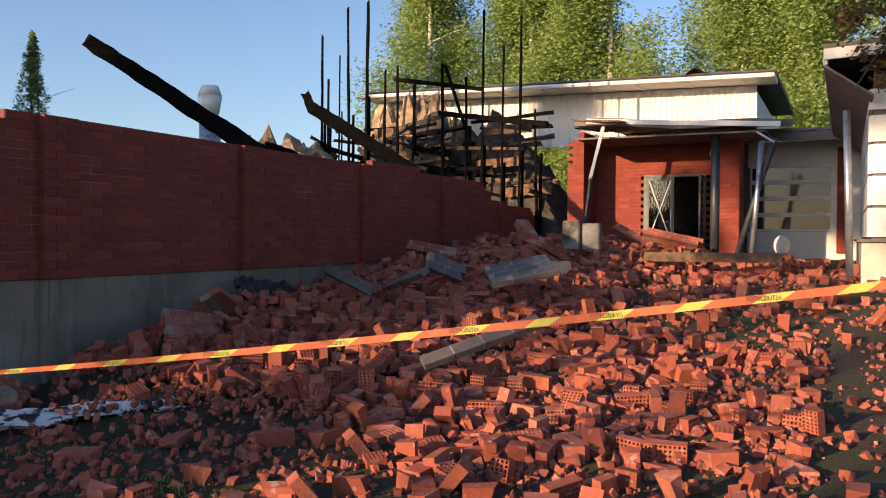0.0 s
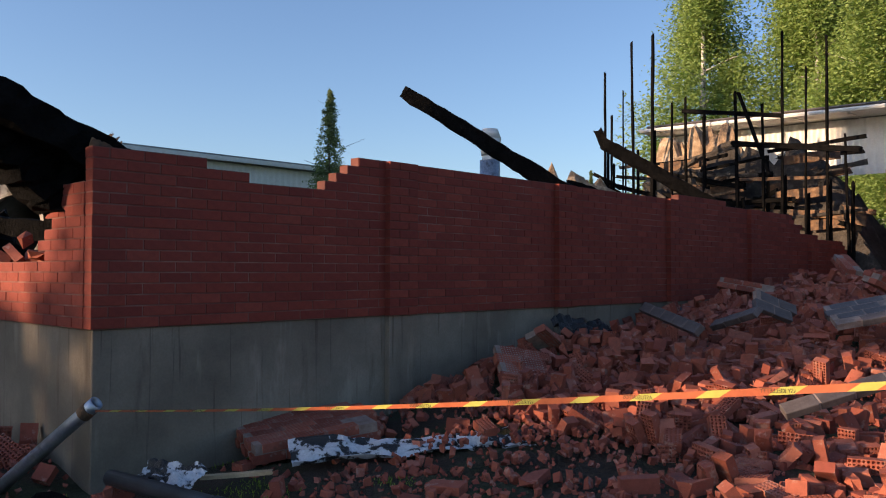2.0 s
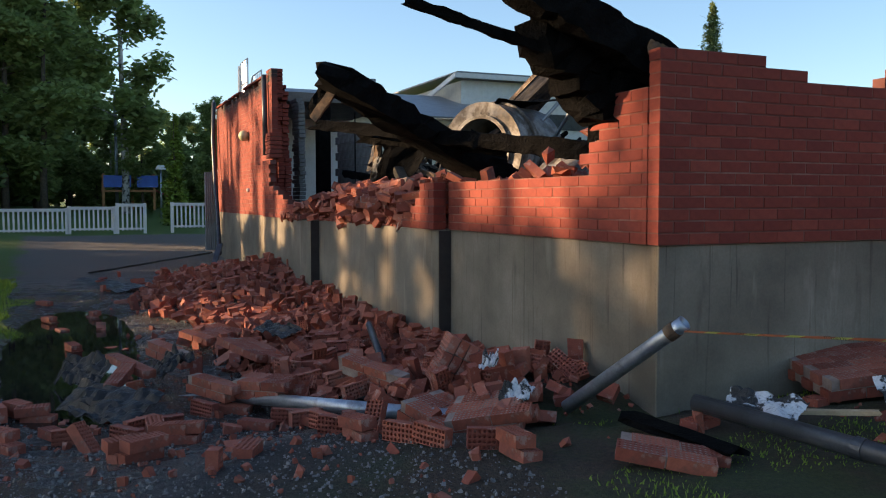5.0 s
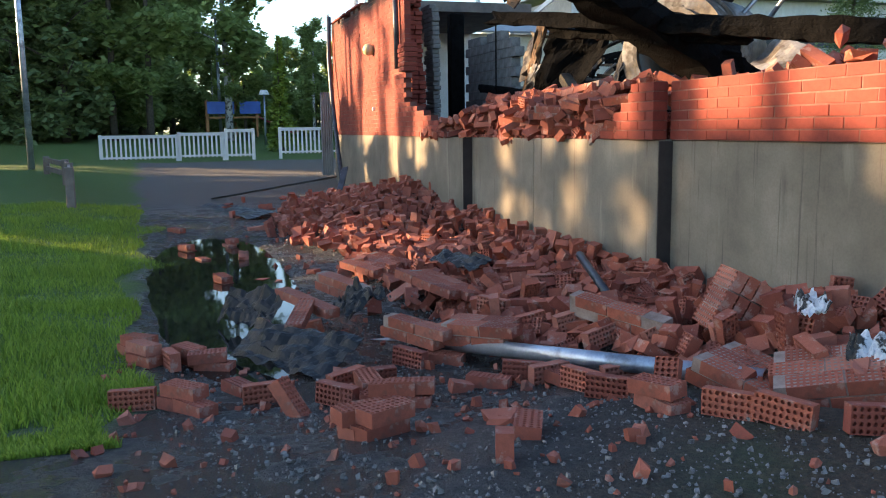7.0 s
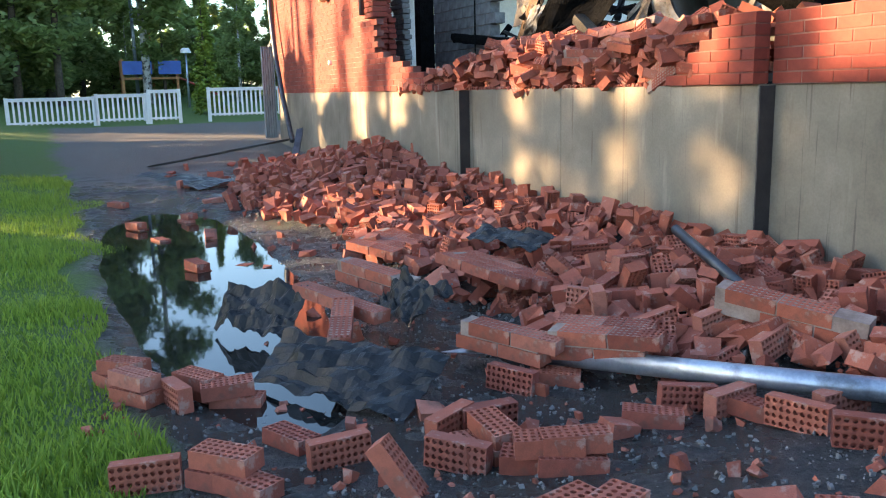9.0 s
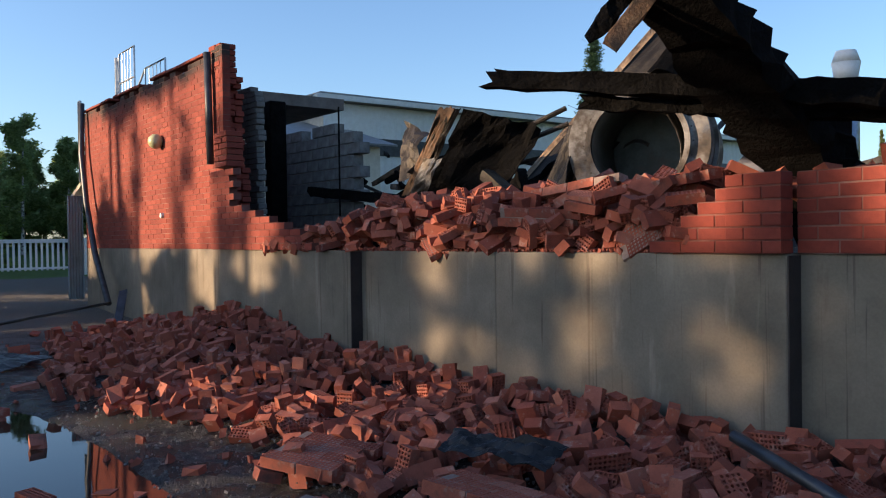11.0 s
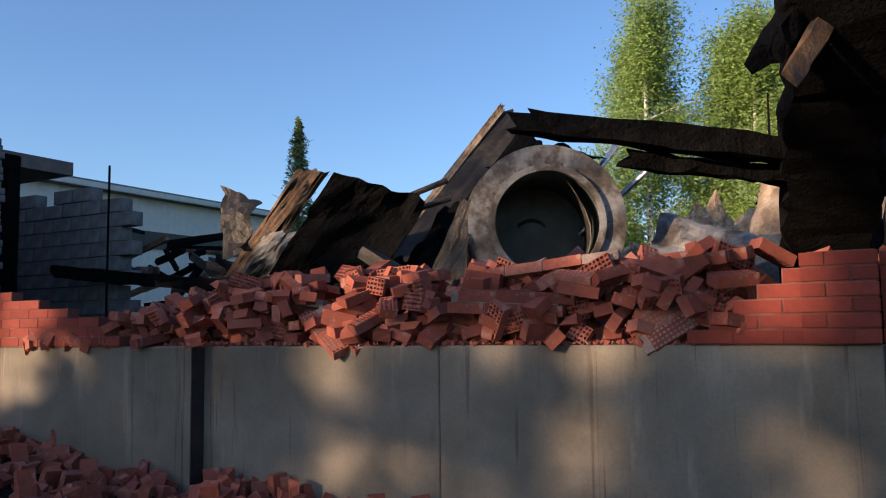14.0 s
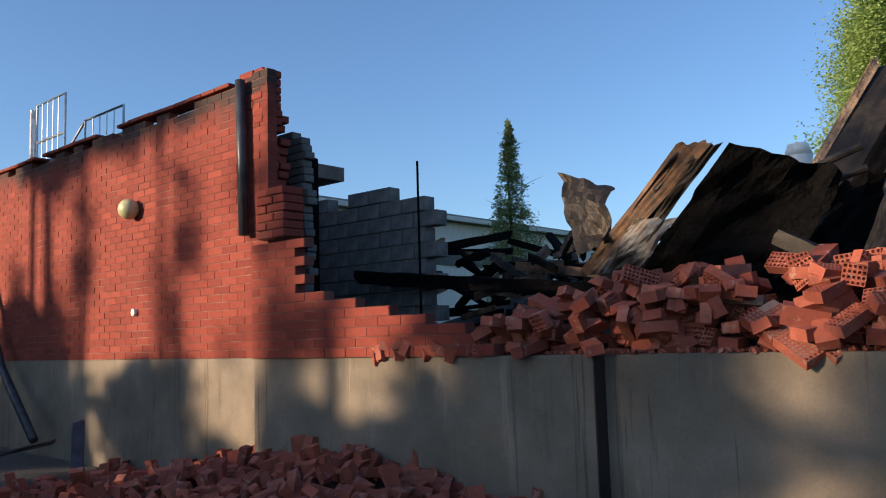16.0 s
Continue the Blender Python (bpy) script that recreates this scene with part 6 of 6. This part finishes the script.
def fill(region, n_stuff, n_hero, n_chip, label, hero_test=None, floor=0.03, stray=0.06, big=1.0):
    R, K = Rubble(), Rubble()
    made = tries = 0
    while made < n_stuff and tries < n_stuff * 40:
        tries += 1
        x, y = RUB.uniform(region[0], region[1]), RUB.uniform(region[2], region[3])
        h = pile(x, y)
        if RUB.random() > (min(1.0, h / 0.16) if h > floor else stray) or clear(x, y):
            continue
        made += 1
        L = 0.27 * RUB.choice((1, 1, 1, 0.5, 0.6, 0.8)) * big
        m = tilt_pose(x, y, RUB.uniform(-0.03, 0.05) if h > floor else 0.02, 0.35 if h > floor else 0.1)
        if hero_test and hero_test(x, y) and made % 2 == 0:
            R.holed(m, RUB.choice((0.27, 0.135, 0.135)))
        else:
            R.add(m, L, 0.13, 0.075, RUB.random() < 0.75)
    R.done("brick_rubble", label, M_CLAY_ISL)
    made = tries = 0
    while made < n_hero and tries < n_hero * 60:
        tries += 1
        x, y = RUB.uniform(region[0], region[1]), RUB.uniform(region[2], region[3])
        if hero_test and not hero_test(x, y):
            continue
        h = pile(x, y)
        if RUB.random() > (min(1.0, h / 0.16) if h > floor else stray) or clear(x, y):
            continue
        made += 1
        brick_thing(tilt_pose(x, y, RUB.uniform(0.03, 0.09) if h > floor else 0.03, 0.35 if h > floor else 0.1))
    made = tries = 0
    while made < n_chip and tries < n_chip * 40:
        tries += 1
        x, y = RUB.uniform(region[0], region[1]), RUB.uniform(region[2], region[3])
        h = pile(x, y)
        if RUB.random() > (min(1.0, 0.4 + h / 0.2) if h > floor else stray * 2.2):
            continue
        made += 1
        s = 0.02 + 0.075 * RUB.random() ** 2
        K.chip(Matrix.Translation((x, y, ground_z(x, y) + s * 0.2 + (0.01 if h > floor else -0.002))) @ Euler((RUB.uniform(0, 6), RUB.uniform(0, 6), RUB.uniform(0, 6))).to_matrix().to_4x4(), s)
    K.done("brick_chips", "crushed red brick chips strewn between the bricks", M_CLAY_ISL)


fill((-15.5, 0.6, -3.6, -0.05), 1500, 95, 1600, "heaped broken red bricks along the gable", lambda x, y: x > -7.5, stray=0.035)
fill((0.1, 6.6, 0.9, 19.5), 2500, 110, 6500, "heaped broken red bricks along the side wall", lambda x, y: y < 9, stray=0.13)
fill((-4.5, 2.5, -4.9, -1.8), 0, 4, 420, "scattered bricks on the wet gravel", stray=0.25)
fill((1.2, 6.8, 0.7, 6.5), 400, 32, 4200, "scattered broken bricks on the soil", lambda x, y: y < 5, stray=0.5)
fill((3.5, 8.8, 2.0, 14.0), 260, 20, 1800, "thinly scattered broken bricks on the soil", lambda x, y: y < 7, stray=0.5)

# bricks that stand out: on the lawn's edge and in the puddle
for x, y, rz, n, up in ((-3.55, -4.69, 35, 2, 0), (-3.30, -4.60, 35, 2, 0), (-3.30, -4.30, 40, 2, 0), (-3.12, -4.16, 75, 2, 0), (-3.12, -4.45, 20, 1, 1), (-6.71, -3.88, 20, 2, 0), (-2.17, -4.66, 70, 1, 1),
                        (-2.02, -4.36, 35, 2, 0), (-1.95, -4.28, 30, 1, 0), (-2.13, -3.86, 95, 1, 1), (-2.42, -3.98, 15, 1, 0), (-1.70, -3.48, 50, 1, 1), (-1.83, -3.33, 10, 1, 0), (-1.78, -3.25, 5, 2, 0), (-2.07, -3.34, 120, 1, 1), (-2.1, -3.2, 80, 1, 1),
                        (-1.52, -3.21, 60, 2, 0), (-1.45, -3.12, 60, 2, 0), (-1.84, -2.24, 60, 1, 1), (-1.69, -2.16, 100, 1, 1), (-1.74, -2.54, 55, 1, 0), (-1.52, -2.10, 15, 1, 0), (-1.27, -2.12, 25, 1, 1), (-1.36, -1.78, 95, 1, 1),
                        (-0.98, -2.11, 40, 1, 1), (-2.49, -2.84, 30, 1, 1), (-2.50, -2.58, 60, 1, 0), (-9.58, -4.26, 30, 2, 0), (-8.63, -4.06, 20, 1, 0), (-9.9, -3.6, 15, 2, 0), (-11.3, -4.4, 40, 1, 0), (-0.83, -3.51, 110, 2, 0), (-0.75, -3.42, 110, 2, 0),
                        (-0.40, -2.80, 150, 1, 0), (-0.2, -1.85, 30, 1, 1), (0.05, -1.72, 20, 1, 1), (0.3, -1.5, 60, 1, 1), (-0.5, -2.05, 10, 2, 0), (0.55, -1.42, 5, 2, 0)):
    for j in range(n):
        z = base_ground(x, y) + (0.065 if up else 0.037) + 0.077 * j
        brick_thing(pose(x + RUB.uniform(-0.03, 0.03), y + RUB.uniform(-0.03, 0.03), z, (88 if up else 0) + RUB.uniform(-4, 4), RUB.uniform(-4, 4), rz + RUB.uniform(-10, 10)), HERO[0])


def masonry(label, m, nx, ny, nz, grey=False):
    """A lump of brickwork that fell in one piece."""
    root = empty("masonry_chunk", label, "masonry", "masonry chunks", m)
    for k in range(nz):
        for j in range(ny):
            for i in range(nx):
                if (i in (0, nx - 1)) and nx > 2 and RUB.random() < 0.2:
                    continue
                ob = new("brick", HERO[0] if not grey else GREYB)
                ob.parent = root
                ob.matrix_local = pose((i - (nx - 1) / 2) * 0.28 + (0.14 if (k + j) % 2 and nx > 1 else 0) * 0.6, (j - (ny - 1) / 2) * 0.138, 0.04 + k * 0.086, RUB.uniform(-1, 1), RUB.uniform(-1, 1), RUB.uniform(-1.5, 1.5))
    part("mortar", boxes((-nx * 0.14 + 0.03, nx * 0.14 - 0.03, -ny * 0.069 + 0.012, ny * 0.069 - 0.012, 0.006, nz * 0.086 - 0.012)), M_OLDMORTAR, root)
    return root


gb = boxes((-0.135, 0.135, -0.065, 0.065, -0.037, 0.037), bevel=0.006)
GREYB = bpy.data.meshes.new("grey_faced_brick")
gb.to_mesh(GREYB)
gb.free()
GREYB.materials.append(M_GREYTILE)
MC = (("flat slab of fallen brickwork lying on its back", (0.35, 1.75, 0.10), (4, -6, 70), 4, 6, 2, False),
      ("upright slab of fallen brickwork leaning on the heap", (-1.40, -0.78, 0.02), (62, 0, -12), 1, 3, 4, False),
      ("lump of fallen brickwork with silver tape remains", (-0.35, -1.15, -0.12), (14, -12, 48), 2, 3, 2, False),
      ("lump of fallen brickwork at the foot of the heap", (-0.75, -1.35, -0.22), (4, 12, 20), 2, 3, 2, False),
      ("block of mortared bricks on the roofing sheet", (-4.25, -2.95, -0.22), (4, 3, 20), 3, 1, 2, False),
      ("row of mortared bricks on the roofing sheet", (-3.45, -3.45, -0.22), (0, 10, -20), 2, 1, 1, False),
      ("block of mortared bricks on the heap", (-2.45, -2.30, -0.26), (6, -4, 35), 2, 2, 2, False),
      ("slab of wet brickwork lying flat", (-5.85, -2.30, -0.24), (6, 5, 30), 2, 4, 1, False),
      ("slab of wet brickwork lying in the heap", (-4.15, -2.10, -0.18), (-6, 6, 20), 3, 3, 1, False),
      ("long row of mortared bricks over the puddle's edge", (-3.85, -3.35, -0.20), (0, 4, 22), 3, 1, 1, False),
      ("pair of mortared bricks beside the bright pipe", (-2.80, -2.72, -0.30), (2, 3, 30), 2, 1, 2, False),
      ("block of three mortared bricks on the heap", (-2.0, -1.45, -0.12), (10, 6, 25), 3, 1, 2, False),
      ("lump of brickwork in the grass by the pipe", (1.05, -0.75, -0.02), (6, 8, 55), 2, 2, 1, False),
      ("row of bricks still in mortar on the heap", (1.05, 3.9, 0.58), (35, 10, 60), 2, 4, 1, False),
      ("row of bricks still in mortar by the wall", (0.7, 4.9, 0.72), (-30, 25, 100), 3, 2, 1, False),
      ("strip of grey-faced brickwork on the heap", (1.55, 6.1, 1.02), (50, 8, -35), 5, 1, 1, True),
      ("strip of grey-faced brickwork leaning on the heap", (2.2, 6.4, 1.02), (40, -14, -30), 3, 1, 1, True),
      ("grey-faced brick slab standing in the heap", (2.2, 7.3, 1.15), (60, 20, 60), 2, 2, 1, True),
      ("strip of grey-faced brickwork on the near slope", (4.1, 4.2, 0.62), (30, -18, 40), 4, 1, 1, True),
      ("lilac-grey faced slab of brickwork on the heap", (3.4, 7.0, 1.12), (20, -12, 30), 3, 4, 1, True),
      ("big tilted slab of brickwork before the door", (3.6, 15.2, 1.35), (-28, 12, 10), 4, 6, 2, False),
      ("tilted slab of brickwork by the door", (2.7, 15.6, 1.45), (-40, 25, -20), 3, 4, 2, False),
      ("lump of mortared bricks in the heap", (2.6, 10.5, 1.3), (15, 20, 70), 3, 2, 2, False),
      ("lump of mortared bricks by the side wall", (0.9, 9.6, 1.25), (-20, 10, 20), 3, 2, 2, False),
      ("lump of mortared bricks near the porch", (1.4, 12.6, 1.6), (10, -15, 120), 4, 2, 2, False))
for label, p, r, nx, ny, nz, grey in MC:
    masonry(label, pose(*p, *r), nx, ny, nz, grey)
ob = part("fallen_log", bar((2.6, 9.3, 1.05), (3.2, 9.6, 1.08), 0.28, 0.26, 0.12, 6, 61), M_WOOD)
tagged(ob, "sawn pale log end among the bricks", "log")
ob = part("fallen_log", bar((3.9, 11.6, 1.25), (6.0, 12.0, 1.25), 0.2, 0.16, 0.1, 8, 62), M_SCORCH)
tagged(ob, "scorched timber lying across the rubble", "timber")
ob = part("concrete_block", boxes((2.55, 2.85, 11.3, 11.5, 1.35, 1.85), (2.9, 3.2, 11.3, 11.5, 1.35, 1.8), bevel=0.02), M_BLOCK)
tagged(ob, "pair of grey perforated blocks on the rubble", "block")

# ---- rubble lying on the gable plinth ----
def plinth_top_rubble():
    R = Rubble()
    for k in range(560):
        x = RUB.uniform(-11.0, -4.3)
        lim = 0.52 * sstep(-10.6, -8.8, x) + 0.06
        lim = min(lim, 0.62)
        y = RUB.uniform(-0.12, 0.60) - 0.10 * (x < -8.8)
        z = P0 + RUB.random() * lim * (0.75 + 0.25 * min(1, y / 0.4))
        m = Matrix.Translation((x, y, z + 0.03)) @ Euler((RUB.gauss(0, 0.34), RUB.gauss(0, 0.30), RUB.choice((0.0, 1.57)) + RUB.gauss(0, 0.5))).to_matrix().to_4x4()
        if k % 6 == 0 and z > P0 + lim * 0.25 and y < 0.4:
            brick_thing(m, None, "perforated red brick lying on the broken gable")
        elif k % 3:
            R.holed(m @ pose(0, 0, 0, 90 * (k % 2) + 180 * (k % 4 == 1), 0, 0), RUB.choice((0.27, 0.135)))
        else:
            R.add(m, 0.27 * RUB.choice((1, 1, 0.6)), 0.13, 0.075, RUB.random() < 0.5)
    for k in range(120):
        x, y = RUB.uniform(-4.2, -0.9), RUB.uniform(0.1, 0.7)
        z = P0 + 6 * C + RUB.random() * (0.32 * sstep(-2.6, -1.0, x) + 0.10) - 0.1 * (y > 0.15)
        m = Matrix.Translation((x, y + 0.1, z)) @ Euler((RUB.gauss(0, 0.6), RUB.gauss(0, 0.5), RUB.uniform(0, 6.28))).to_matrix().to_4x4()
        R.add(m, 0.27 * RUB.choice((1, 0.5, 0.6)), 0.13, 0.075, RUB.random() < 0.6)
    for k in range(900):
        x, y = RUB.uniform(-10.0, -4.5), RUB.uniform(-0.12, 0.2)
        R.chip(Matrix.Translation((x, y, P0 + 0.01)) @ Euler((RUB.uniform(0, 6), RUB.uniform(0, 6), 0)).to_matrix().to_4x4(), RUB.uniform(0.015, 0.05))
    R.done("brick_rubble", "broken red bricks lying on the torn gable", M_CLAY_ISL)
    for label, p, r, nx, ny, nz in (("long row of mortared bricks on the broken gable", (-5.75, 0.10, 1.62), (-12, -6, 4), 4, 1, 1),
                                    ("flat lump of sooty brickwork on the gable", (-6.0, 0.08, 1.36), (8, 3, 6), 3, 3, 2),
                                    ("mortared bricks leaning on the gable", (-7.5, -0.02, 1.22), (30, 32, -18), 2, 2, 1),
                                    ("mortared bricks on the gable", (-8.1, 0.15, 1.45), (-10, 8, 12), 3, 2, 1),
                                    ("mortared bricks near the pilaster", (-4.85, 0.10, 1.22), (60, -30, 15), 2, 2, 2),
                                    ("mortared bricks on top of the gable heap", (-4.9, 0.2, 1.60), (8, -6, -10), 3, 2, 1)):
        masonry(label, pose(*p, *r), nx, ny, nz)


plinth_top_rubble()

# ---- grass ----
def grass(name, label, pts, h0, h1, seed):
    rg = random.Random(seed)
    V, F = [], []
    for x, y in pts:
        z = base_ground(x, y) - 0.01
        a, b = rg.uniform(0, 6.28), rg.uniform(0, 6.28)
        h = rg.uniform(h0, h1) * (0.75 + 0.9 * max(-0.4, noise.noise((x * 1.4, y * 1.4, 5.0))))
        w = 0.004 + 0.003 * rg.random()
        t = Vector((math.cos(b), math.sin(b), 0)) * h * rg.uniform(0.15, 0.7)
        s = Vector((math.cos(a), math.sin(a), 0)) * w
        p = Vector((x, y, z))
        i = len(V)
        mid = p + t * 0.4 + Vector((0, 0, h * 0.6))
        V += [p - s, p + s, mid + s * 0.7, mid - s * 0.7, p + t + Vector((0, 0, h * 0.95))]
        F += [(i, i + 1, i + 2, i + 3), (i + 3, i + 2, i + 4)]
    tagged(pydata(name, V, F, M_GRASS), label, "grass", kind="stuff")


rg = random.Random(8)
lawn = []
while len(lawn) < 70000:
    x = -1.2 - 14 * rg.random() ** 1.7
    y = -4.25 - 3.4 * rg.random() ** 1.2
    if noise.noise((x * 0.9, y * 0.9, 2.0)) * 0.55 + (-4.55 + 0.035 * x - y) > -0.05 and (x < -2.2 or noise.noise((x * 2, y * 2, 6)) > -0.35):
        lawn.append((x, y))
grass("lawn_grass", "unmown green grass beside the gravel path", lawn, 0.04, 0.13, 1)
tuft = []
while len(tuft) < 3000:
    x, y = rg.uniform(-1.0, 4.0), rg.uniform(-1.3, 1.6)
    if noise.noise((x * 1.3, y * 1.3, 9.0)) > 0.05 and pile(x, y) < 0.05 and not (x < 0 and y > -0.1):
        tuft.append((x, y))
for k in range(2600):
    x = rg.uniform(-9.5, -0.5)
    if noise.noise((x * 1.7, 0, 3.0)) > 0.05:
        tuft.append((x, (0.0 if x > -3.69 else -0.15 if x > -8.76 else -0.28) - abs(rg.gauss(0, 0.12))))
grass("grass_tufts", "sparse grass tufts at the foot of the wall", tuft, 0.02, 0.055, 2)


def gravel_stones():
    rs = random.Random(15)
    R = Rubble()
    for k in range(9000):
        x, y = 2.2 - 11.7 * rs.random() ** 1.5, rs.uniform(-4.5, -1.5)
        s = 0.007 + 0.022 * rs.random() ** 3
        R.chip(Matrix.Translation((x, y, base_ground(x, y) + pile(x, y) + s * 0.15)) @ Euler((rs.uniform(0, 6), rs.uniform(0, 6), rs.uniform(0, 6))).to_matrix().to_4x4(), s)
    R.done("gravel_stones", "wet grey gravel stones on the path", M_STONE)


M_STONE = surface("wet_stone", [(0.3, (0.05, 0.05, 0.052)), (0.7, (0.26, 0.25, 0.24))], 12.0, 0.3)
gravel_stones()
